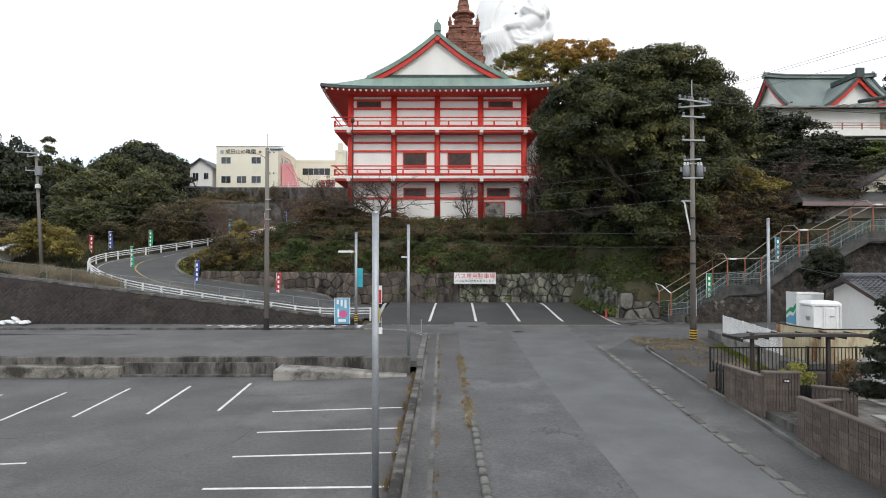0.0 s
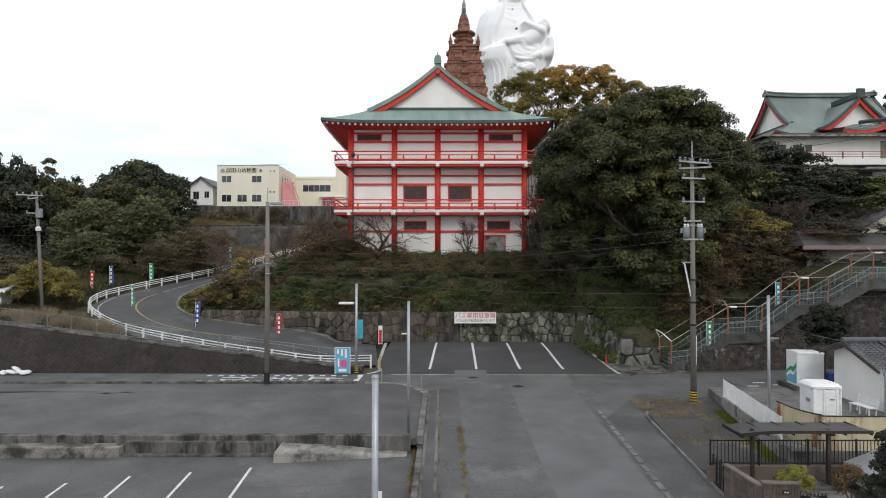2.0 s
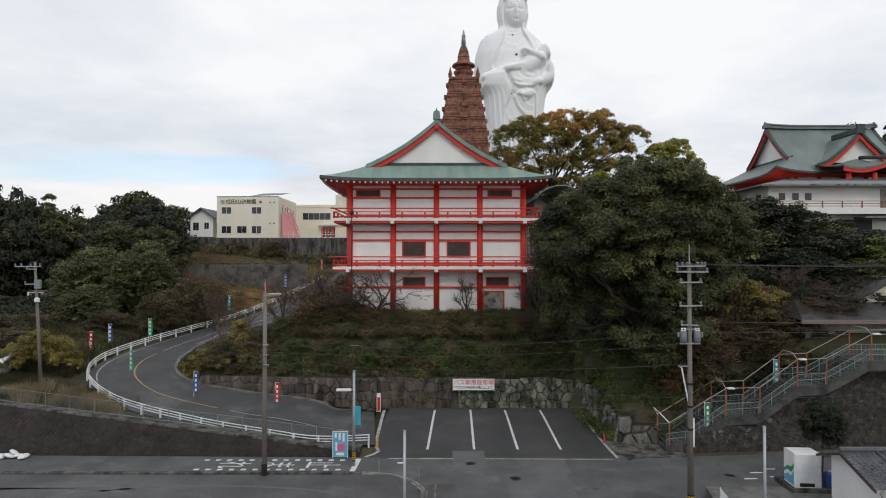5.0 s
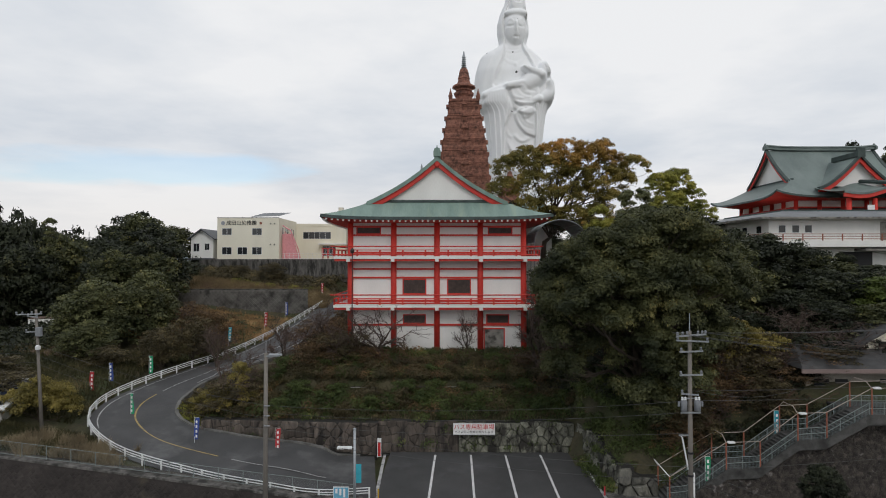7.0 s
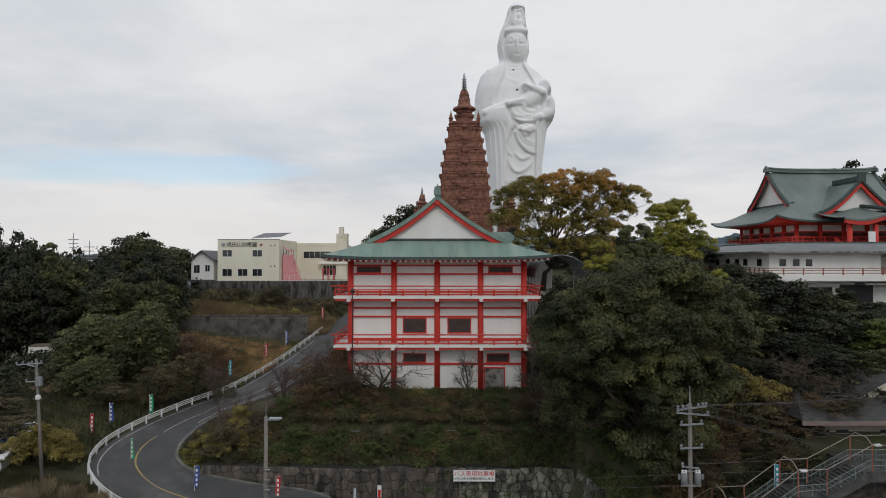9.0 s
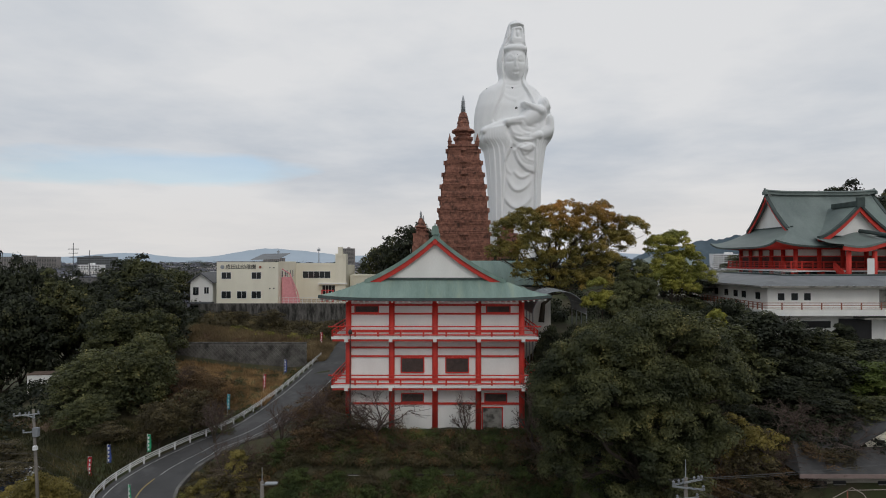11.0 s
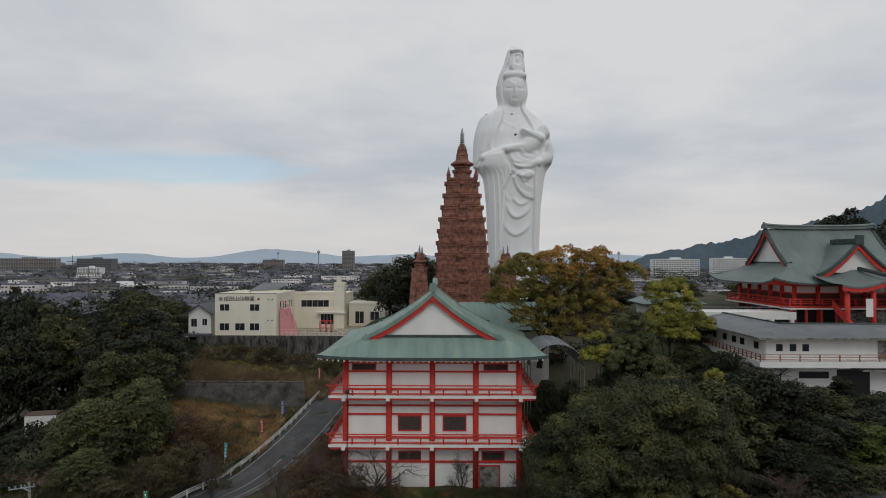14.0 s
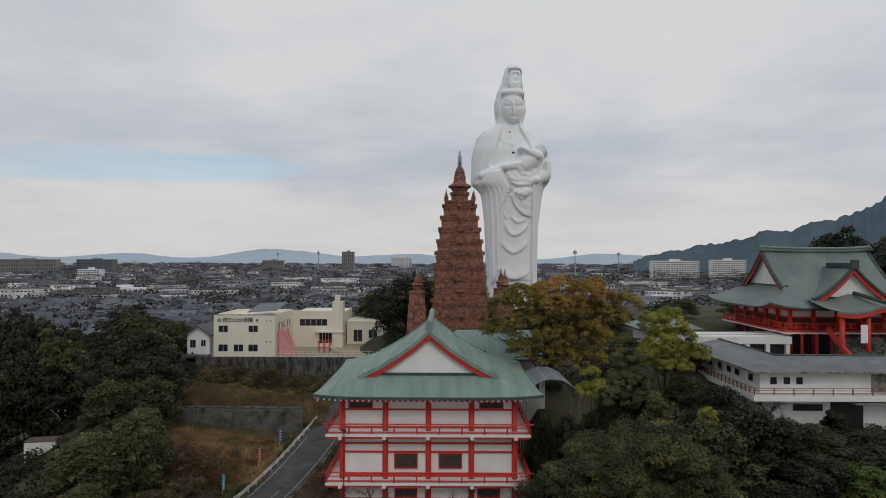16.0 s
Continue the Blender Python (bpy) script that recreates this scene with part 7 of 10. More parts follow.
    m.grid(89, 2, lambda u, v: (*(P[round(u * 89), :2] + N_[round(u * 89), :2] * (.03 * (round(u * 89) % 2))), 0.85 + 1.68 * v))
    m.make("sheet", RUST, h)
    Mesh().tube([(p[0], p[1], 2.54) for p in P], .035, 5).make("top_rail", SIGN_AND_SHADE_BLACK, h)
    b = thing("bench", "white slatted garden bench", "bench", (22.75, 33.4, 1.05), -84)
    for k in range(4):
        Mesh().chamfer(-.75, -.2 + .12 * k, .42, .75, -.11 + .12 * k, .46, .01).make("seat_slat", WHITE_METAL, b)
    for k in range(3):
        Mesh().chamfer(-.75, .28 + .03 * k, .55 + .13 * k, .75, .31 + .03 * k, .64 + .13 * k, .01).make("back_slat", WHITE_METAL, b)
    for x in (-.65, 0, .65):
        Mesh().box(x - .03, -.2, 0, x + .03, -.14, .42).make("leg", WHITE_METAL, b)
        Mesh().tube([(x, .2, 0), (x, .26, .42), (x, .36, .95)], .03, 5).make("back_leg", WHITE_METAL, b)
    g = thing("gas_cylinder", "grey steel gas cylinder standing by the wall", "gas cylinder", (23.0, 31.8, 1.05))
    Mesh().lathe([(.18, 0), (.19, .05), (.19, .95), (.12, 1.1), (.05, 1.15)], (0, 0, 0), 12).make("body", STEEL, g, True)
    Mesh().lathe([(.1, 1.1), (.12, 1.3), (.1, 1.3)], (0, 0, 0), 10).make("collar", STEEL, g)
    copy_thing(g, pose(23.1, 31.3, 1.05))
    # old house with tiled roof
    k = thing("tiled_house", "white-walled old house with grey tiled roof", "house", (24.15, 0, 1.05))
    Mesh().add([(0, 30.6, -.5), (0, 38.0, -.5), (0, 38.0, 2.75), (0, 36.3, 3.3), (0, 33.6, 2.3), (0, 30.6, 1.8)], [(5, 4, 3, 2, 1, 0)]).make("gable_wall", WHITE_PLASTER, k)
    Mesh().box(.02, 33.4, -.5, 12, 38.0, 2.3).make("wall", WHITE_PLASTER, k)
    Mesh().box(.5, 30.7, -.5, 12, 33.4, 1.6).make("lean_to_wall", WHITE_PLASTER, k)
    def tiles(x0, x1, ya, za, yb, zb):
        """Rows of curved tiles from the ridge line down to the eave."""
        rows = max(2, round(math.dist((ya, za), (yb, zb)) / .27))
        m = Mesh()
        for j in range(rows):
            f0, f1 = j / rows, (j + 1) / rows
            cols = round((x1 - x0) / .3)
            m.grid(cols * 4, 1, lambda u, v: (x0 + (x1 - x0) * u, ya + (yb - ya) * (f0 + (f1 - f0) * v), za + (zb - za) * (f0 + (f1 - f0) * v) + .035 * math.sin(u * cols * 2 * math.pi) + .04 * v))
        return m
    tiles(-.55, 12.4, 36.3, 3.5, 33.3, 2.38).make("tile_roof", TILE_GREY, k)
    tiles(-.55, 12.4, 36.3, 3.5, 38.6, 2.75).make("tile_roof", TILE_GREY, k)
    tiles(.1, 12.4, 33.5, 2.3, 30.3, 1.75).make("lean_to_roof", TILE_GREY, k)
    Mesh().tube([(-.6, 36.3, 3.6), (12.4, 36.3, 3.6)], .17, 8).make("ridge", TILE_GREY, k)
    for x in (1.5, 3.0, 4.5, 6.0):
        Mesh().tube([(x, 36.2, 3.58), (x, 33.3, 2.52)], .06, 5).make("rib_tile", TILE_GREY, k)
    for ya, za, yb, zb in ((36.3, 3.4, 33.3, 2.28), (36.3, 3.4, 38.6, 2.62)):
        Mesh().loft([[(-.6, ya, za - .12), (-.5, ya, za - .12), (-.5, ya, za + .04), (-.6, ya, za + .04)], [(-.6, yb, zb - .12), (-.5, yb, zb - .12), (-.5, yb, zb + .04), (-.6, yb, zb + .04)]], True).make("bargeboard", DARK_WOOD, k)
    Mesh().tube([(-.4, 33.2, 2.3), (-.15, 33.4, 1.9), (-.1, 33.5, .2)], .04, 6).make("downpipe", STEEL, k)


build_yard()


# ---- house garden by the road ----
def tile_wall(label, p0, p1, z0, h, thick, cap=True, cols=None):
    """Garden wall faced with ribbed brown blocks, each course its own row of blocks."""
    p0, p1 = Vector((*p0, 0)), Vector((*p1, 0))
    L = (p1 - p0).length
    ang = math.degrees(math.atan2((p1 - p0).y, (p1 - p0).x))
    e = thing("garden_wall", label, "wall", (p0.x, p0.y, z0), ang, kind="structure")
    Mesh().box(0, -thick / 2 + .02, -.3, L, thick / 2 - .02, h - .02).make("core", BLOCK_BROWN, e)
    rows, n = max(1, round(h / .2)), max(1, round(L / .4))
    bh, bw = h / rows, L / n
    first = None
    for j in range(rows):
        for i in range(n):
            if first is None:
                m = Mesh()
                for r in range(4):
                    m.chamfer(.008 + r * (bw - .016) / 4, -thick / 2 - .012, .006, .008 + (r + .86) * (bw - .016) / 4, thick / 2 + .012, bh - .006, .01)
                first = m.make("block", BLOCK_BROWN, e); o = first
            else:
                o = new("block", first.data); o.parent = e
            o.matrix_basis = pose(i * bw, 0, j * bh)
    if cap:
        Mesh().chamfer(-.03, -thick / 2 - .04, h, L + .03, thick / 2 + .04, h + .07, .02).make("coping", BLOCK_BROWN, e)
    return e


tile_wall("long brown ribbed-block garden wall along the footpath", (10.62, 18.35), (10.45, 8.0), .15, 1.35, .16)
tile_wall("brown ribbed-block gate wall", (10.85, 23.6), (11.05, 21.3), .2, 1.35, .16)
w_ = tile_wall("brown ribbed-block gatepost wall with name plate", (11.05, 21.3), (12.25, 21.2), .2, 1.5, .2)
Mesh().box(.62, -.14, 1.2, .85, -.115, 1.32).make("name_plate", SIGN_AND_SHADE_BLACK, w_, label="small black name plate")
for k in range(2):
    Mesh().box(.66 + .09 * k, -.146, 1.235, .72 + .09 * k, -.141, 1.285).make("lettering_bar", SIGN_WHITE, w_)
tile_wall("brown ribbed-block return wall", (10.62, 18.35), (12.0, 18.6), .15, 1.2, .16)
tile_wall("brown ribbed-block inner wall", (12.5, 20.9), (13.6, 20.2), .3, 1.0, .16)


def build_garden():
    f = thing("black_fence", "black metal railing on a low block base", "fence", (10.98, 25.3, .55))
    Mesh().chamfer(-.1, -.1, -.5, 8.0, .1, .42, .02).make("base", BLOCK_BROWN, f)
    for z in (.5, 1.42):
        Mesh().box(0, -.02, z, 8.0, .02, z + .05).make("rail", BLACK, f)
    first = None
    for k in range(54):
        if first is None:
            first = Mesh().box(-.012, -.012, .5, .012, .012, 1.45).make("bar", BLACK, f); o = first
        else:
            o = new("bar", first.data); o.parent = f
        o.matrix_basis = pose(.15 * k, 0, 0)
    for k in range(5):
        Mesh().box(2 * k - .03, -.03, .4, 2 * k + .03, .03, 1.5).make("post", BLACK, f)
    g = thing("folding_gate", "black folding metal gate drawn half shut", "gate", (10.98, 23.7, .3), 84)
    first = None
    for k in range(9):
        if first is None:
            first = Mesh().box(-.02, -.02, .05, .02, .02, 1.15).make("bar", BLACK, g); o = first
        else:
            o = new("bar", first.data); o.parent = g
        o.matrix_basis = pose(.2 * k, .06 * (-1) ** k, 0)
    for k in range(8):
        for za, zb in ((.25, .55), (.75, 1.05)):
            Mesh().tube([(.2 * k, .06 * (-1) ** k, za), (.2 * k + .2, -.06 * (-1) ** k, zb)], .014, 4).make("link", BLACK, g)
    c = thing("carport", "dark brown aluminium carport with flat arched roof", "carport", (11.1, 25.6, .55))
    n = 10
    rings = []
    for i in range(n + 1):
        x = .75 + 5.15 * i / n
        z = 2.05 - .1 * max(0, 1 - i / n * 3.2) ** 2
        rings.append([(x, -1.25, z), (x, .5, z - .12), (x, .5, z - .08), (x, -1.25, z + .04)])
    roof = Mesh().loft(rings, True).make("roof", DARK_ROOF, c)
    for i in range(0, n + 1, 2):
        r = rings[i]
        Mesh().box(r[0][0] - .02, -1.25, r[0][2] - .14, r[0][0] + .02, .5, r[0][2] - .02).make("seam", BLACK, roof)
    Mesh().loft([[(x, -1.31, r[0][2] - .05), (x, -1.25, r[0][2] - .05), (x, -1.25, r[0][2] + .07), (x, -1.31, r[0][2] + .07)] for x, r in ((.75 + 5.15 * i / n, rings[i]) for i in range(n + 1))], True).make("front_beam", BROWN_ALU, c)
    for x, y in ((1.3, -.9), (4.35, -.9)):
        Mesh().chamfer(x - .07, y - .07, -.1, x + .07, y + .07, 2.1, .015).make("post", BROWN_ALU, c)
        Mesh().chamfer(x - .05, -1.3, 1.9, x + .05, y, 2.03, .01).make("rafter", BROWN_ALU, c)
    ga = thing("garden_gate", "small black metal garden gate", "gate", (12.3, 21.2, .3))
    Mesh().box(0, -.02, .08, .9, .02, 1.0).make("panel", BLACK, ga)
    for k in range(7):
        Mesh().box(.06 + .13 * k, -.04, .08, .09 + .13 * k, -.02, 1.1).make("bar", BLACK, ga)
    # parked car
    k = thing("car", "silver parked car with its nose under the carport", "car", (17.9, 23.6, .44), 178)
    prof = [(-2.0, .35), (-2.02, .75), (-1.85, .92), (-.95, 1.02), (-.35, 1.42), (.9, 1.46), (1.75, 1.05), (2.0, .95), (2.05, .4)]
    body = [[(x, s * (.82 if z < 1.1 else .68), z) for x, z in prof] for s in (-1, 1)]
    nn = len(prof)
    Mesh().add(body[0] + body[1], [tuple(range(nn))[::-1], tuple(range(nn, 2 * nn))] + [(i, (i + 1) % nn, nn + (i + 1) % nn, nn + i) for i in range(nn)]).make("body", CAR_PAINT, k)
    Mesh().add([(-.93, -.66, 1.05), (-.93, .66, 1.05), (-.4, .6, 1.4), (-.4, -.6, 1.4)], [(0, 3, 2, 1)]).make("windscreen", GLASS, k).location = (-.03, 0, .02)
    for x in (-1.3, 1.3):
        for s in (-1, 1):
            w = Mesh().cyl((x, s * .66, .32), (x, s * .86, .32), .32, n=16).make("wheel", BLACK, k)
            Mesh().cyl((x, s * .86, .32), (x, s * .875, .32), .19, n=12).make("rim", STEEL, w)
    for s in (-1, 1):
        Mesh().chamfer(-2.0, s * .62 - .16, .68, -1.8, s * .62 + .16, .86, .05).make("headlight", SIGN_WHITE, k)
    Mesh().box(-2.06, -.25, .45, -2.02, .25, .58).make("plate", YELLOW, k)
    for x, y, w in ((13.2, 22.6, 1.3), (14.5, 22.8, 1.2), (15.6, 21.6, 1.5), (14.2, 19.4, 1.6)):
        tagged(Mesh().chamfer(x, y, .4, x + w, y + 1.1, .47, .02).make("paving_slab", CONCRETE), "pale concrete paving slab in the garden", "paving slab")


build_garden()
for x, y in ((5.2, 43.0), (2.2, 46.1), (20.5, 43.6)):
    mh = thing("manhole_cover", "round dark iron manhole cover set in asphalt", "manhole cover", (x, y, road_z(y)))
    Mesh().cyl((0, 0, -.03), (0, 0, .012), .34, n=20).make("lid", BLACK, mh)
    Mesh().lathe([(.34, -.03), (.42, -.03), (.42, .01), (.34, .01)], (0, 0, 0), 20).make("rim", CONCRETE_DARK, mh)
pb = thing("bag_pile", "small pile of white plastic sacks on the roadside", "sacks", (-33.2, 47.2, .6))
for k, (x, y, s) in enumerate(((0, 0, .5), (.7, .1, .42), (1.2, -.1, .5), (-.6, 0, .4), (.3, .1, .45))):
    sack = Mesh().lathe([(s * .3, -.04), (s * .75, s * .08), (s * .8, s * .22), (s * .6, s * .42), (s * .2, s * .55)], (0, 0, 0), 9, 1.25, .8).make("sack", WHITE_METAL, pb)
    sack.matrix_basis = pose(x, y, .06 if k < 4 else .3, 8 * k - 12, 14 - 9 * k, 40 * k)
bl = thing("bollard", "yellow post at the end of the guard rail", "post", (-5.1, 49.4, road_z(49)))
Mesh().cyl((0, 0, -.1), (0, 0, 1.1), .06, n=8).make("post", YELLOW, bl)
for x, y, h in ((-4.4, 44.0, .9), (-1.5, 42.6, .9)):
    b = thing("bollard", "short thin grey post at the kerb corner", "post", (x, y, road_z(y)))
    Mesh().cyl((0, 0, -.1), (0, 0, h), .04, n=7).make("post", STEEL, b)
cn = thing("marker_post", "small red marker post beside the rocks", "post", (13.4, 50.6, road_z(50)))
Mesh().cyl((0, 0, -.1), (0, 0, .8), .07, n=8).make("post", FLAG_RED, cn)

# ---- lamp post beside the temple hall ----
lp = thing("lamp_post", "slim dark lamp post beside the temple hall", "street lamp", (-10.1, 68.4, land1(-10.1, 68.4)))
top_ = 21.3 - land1(-10.1, 68.4)
Mesh().cyl((0, 0, -.3), (0, 0, top_ - .5), .07, .05, 8).make("post", BROWN_ALU, lp)
Mesh().lathe([(.06, -.5), (.2, -.42), (.24, -.1), (.12, .05), (.03, .15)], (0, 0, top_), 10).make("lantern", BROWN_ALU, lp, True)

# ---- kindergarten on the terrace ----
def wall_window(parent, x0, x1, z0, z1, y, rz_axis="x", panes=2, sill=True):
    """A sunk window in a wall facing the viewer (axis x) or facing along x (axis y)."""
    def Q(a, z, o):
        return (a, y - o, z) if rz_axis == "x" else (y + o, a, z)
    def bx(a0, a1, za, zb, o0, o1, name, mt, par):
        p, q = Q(a0, za, o0), Q(a1, zb, o1)
        return Mesh().box(min(p[0], q[0]), min(p[1], q[1]), za, max(p[0], q[0]), max(p[1], q[1]), zb).make(name, mt, par)
    w = bx(x0, x1, z0, z1, -.03, .012, "window", GLASS, parent)
    for a0, a1, za, zb in ((x0 - .06, x1 + .06, z0 - .08, z0), (x0 - .06, x1 + .06, z1, z1 + .06), (x0 - .06, x0, z0, z1), (x1, x1 + .06, z0, z1)):
        bx(a0, a1, za, zb, -.02, .05, "frame", WHITE_METAL, w)
    for k in range(1, panes):
        a = x0 + (x1 - x0) * k / panes
        bx(a - .03, a + .03, z0, z1, -.02, .03, "mullion", WHITE_METAL, w)
    return w


def build_school():
    e = thing("kindergarten", "cream two-storey kindergarten building with flat roof", "building", (0, 0, 0))
    x0, x1, zb, zt = -46.6, -33.9, 20.0, 28.7
    Mesh().box(x0, 126.0, zb - 2, x1, 141, zt - .5).make("wall", CREAM, e)
    p = Mesh()
    for q in ((x0, 126.0, x1, 126.3), (x0, 140.7, x1, 141), (x0, 126.3, x0 + .3, 140.7), (x1 - .3, 126.3, x1, 140.7)):
        p.box(q[0], q[1], zt - .5, q[2], q[3], zt)
    p.make("parapet", CREAM, e)
    Mesh().box(x0 - .05, 125.93, zt - .02, x1 + .05, 126.35, zt + .08).make("parapet_cap", CONCRETE, e)
    for x, w in ((-44.6, 1.9), (-38.4, 1.9)):
        wall_window(e, x - w / 2, x + w / 2, 25.2, 26.5, 126.0)
    for x, w in ((-44.6, 1.9), (-41.4, 1.9), (-38.4, 1.9)):
        wall_window(e, x - w / 2, x + w / 2, 21.2, 22.6, 126.0)
    for z in (27.5, 23.2):
        for x in (-35.6, -34.8):
            Mesh().cyl((x, 125.9, z), (x, 126.02, z), .16, n=10).make("vent_cap", CONCRETE, e)
    lettering("lettering", "成田山幼稚園", 1.05, pose(-41.6, 125.96, 27.6, 90, 0, 0), SIGN_AND_SHADE_BLACK, e, depth=.03)
    Mesh().cyl((-45.4, 125.9, 27.6), (-45.4, 125.98, 27.6), .42, n=14).make("round_mark", STEEL, e)
    Mesh().cyl((-37.6, 125.9, 27.6), (-37.6, 125.98, 27.6), .28, n=14).make("round_mark", RAIL_RED, e)
    for y, z in ((129, 25.3), (131.5, 25.3), (133, 25.3), (136, 25.3), (138, 25.3), (136, 21.4)):
        wall_window(e, y - .45, y + .45, z, z + 1.5, x1, "y", 1)
    # rooftop solar sheets
    Mesh().add([(-40.5, 128, 29.0), (-34.5, 129, 29.3), (-34.0, 137, 30.6), (-40.0, 136, 30.4)], [(0, 1, 2, 3)]).make("solar_sheet", SHEET_GREY, e)
    Mesh().box(-40.3, 129.0, 28.2, -40.2, 129.1, 29.2).make("strut", STEEL, e)
    # pink outside slide
    s = Mesh()
    s.loft([[(-33.7, 128 + .0, 25.5), (-31.9, 128, 25.5), (-31.9, 129.3, 25.5), (-33.7, 129.3, 25.5)], [(-33.7, 128, 20), (-30.4, 128, 20), (-30.4, 129.3, 20), (-33.7, 129.3, 20)]], True)
    s.make("slide_body", PINK, e, label="pink outdoor slide stairs")
    for k in range(3):
        Mesh().box(-33.5 + 1.0 * k, 127.85, 20.6, -33.0 + 1.0 * k, 128.0, 21.8).make("slide_opening", PINK, e)
    Mesh().tube([(-33.6, 127.9, 27.2), (-32.0, 127.9, 26.2), (-30.4, 127.9, 22.4), (-29.9, 127.9, 20.3)], .14, 6).make("slide_rail", PINK, e)
    Mesh().tube([(-33.2, 127.9, 25.9), (-31.2, 127.9, 23.2), (-30.0, 127.9, 20.2)], .1, 6).make("slide_rail", PINK, e)
    # rear wing
    f = thing("kindergarten_wing", "cream rear wing of the kindergarten with a stepped tower", "building", (0, 0, 0))
    Mesh().box(-33.9, 141.0, 18, -22.6, 156, 27.8).make("wall", CREAM, f)
    Mesh().box(-34, 140.9, 27.75, -22.5, 141.3, 28.35).make("parapet", CREAM, f)
    Mesh().box(-24.6, 139.8, 18, -22.2, 142.5, 30.5).make("tower", CREAM, f)
    Mesh().box(-24.0, 139.6, 29.8, -23.0, 141.0, 32.0).make("tower_head", CREAM, f)
    wall_window(f, -32.3, -26.0, 24.9, 26.4, 141.0, panes=5)
    wall_window(f, -27.8, -24.9, 20.9, 23.2, 141.0, panes=4)
    Mesh().box(-28.5, 139.4, 23.5, -22, 141, 23.8).make("canopy", WHITE_PLASTER, f)
    Mesh().box(-22.2, 146, 18, -13.5, 158, 25.2).make("wall", CREAM, f)
    Mesh().box(-22.3, 145.9, 25.1, -13.4, 158, 25.5).make("parapet", CREAM, f)
    wall_window(f, -20.6, -18.6, 20.6, 23.4, 146.0, panes=2)
    wall_window(f, -17.0, -15.0, 21.4, 23.4, 146.0, panes=2)
    tagged(Mesh().box(-46, 125.6, 19.6, -8, 158, 20.02).make("playground", mat("sandy_ground", (0.42, 0.35, 0.25), (0.34, 0.28, 0.2), 0.95, .4, 6, .2, space="World")), "sandy kindergarten playground", "playground", kind="structure")
    g = thing("climbing_frame", "red and white playground climbing frame", "playground frame", (-26.2, 132, 20.0))
    for x in (0, 1.2, 2.4):
        for y in (0, 1.2):
            Mesh().cyl((x, y, 0), (x, y, 2.6), .09, n=6).make("post", FLAG_RED, g)
    for z in (1.2, 2.5):
        for y in (0, 1.2):
            Mesh().cyl((0, y, z), (2.4, y, z), .06, n=6).make("bar", SIGN_RED, g)
    Mesh().chamfer(0, 0, 1.15, 2.4, 1.2, 1.25, .02).make("deck", PINK, g)
    Mesh().add([(2.4, .2, 1.3), (2.4, 1.0, 1.3), (4.6, 1.0, .15), (4.6, .2, .15)], [(0, 1, 2, 3), (3, 2, 1, 0)]).make("slide", WHITE_METAL, g)
    n = thing("school_fence", "pale wire fence along the playground edge", "fence", (0, 125.4, 20.1))
    first = None
    for k in range(22):
        if first is None:
            first = Mesh().cyl((0, 0, 0), (0, 0, 1.3), .04, n=5).make("post", WHITE_METAL, n); o = first
        else:
            o = new("post", first.data); o.parent = n
        o.matrix_basis = pose(-33.5 + .95 * k, 0, 0)
    for z in (.2, .75, 1.28):
        Mesh().cyl((-33.5, 0, z), (-13.5, 0, z), .03, n=5).make("rail", WHITE_METAL, n)


build_school()


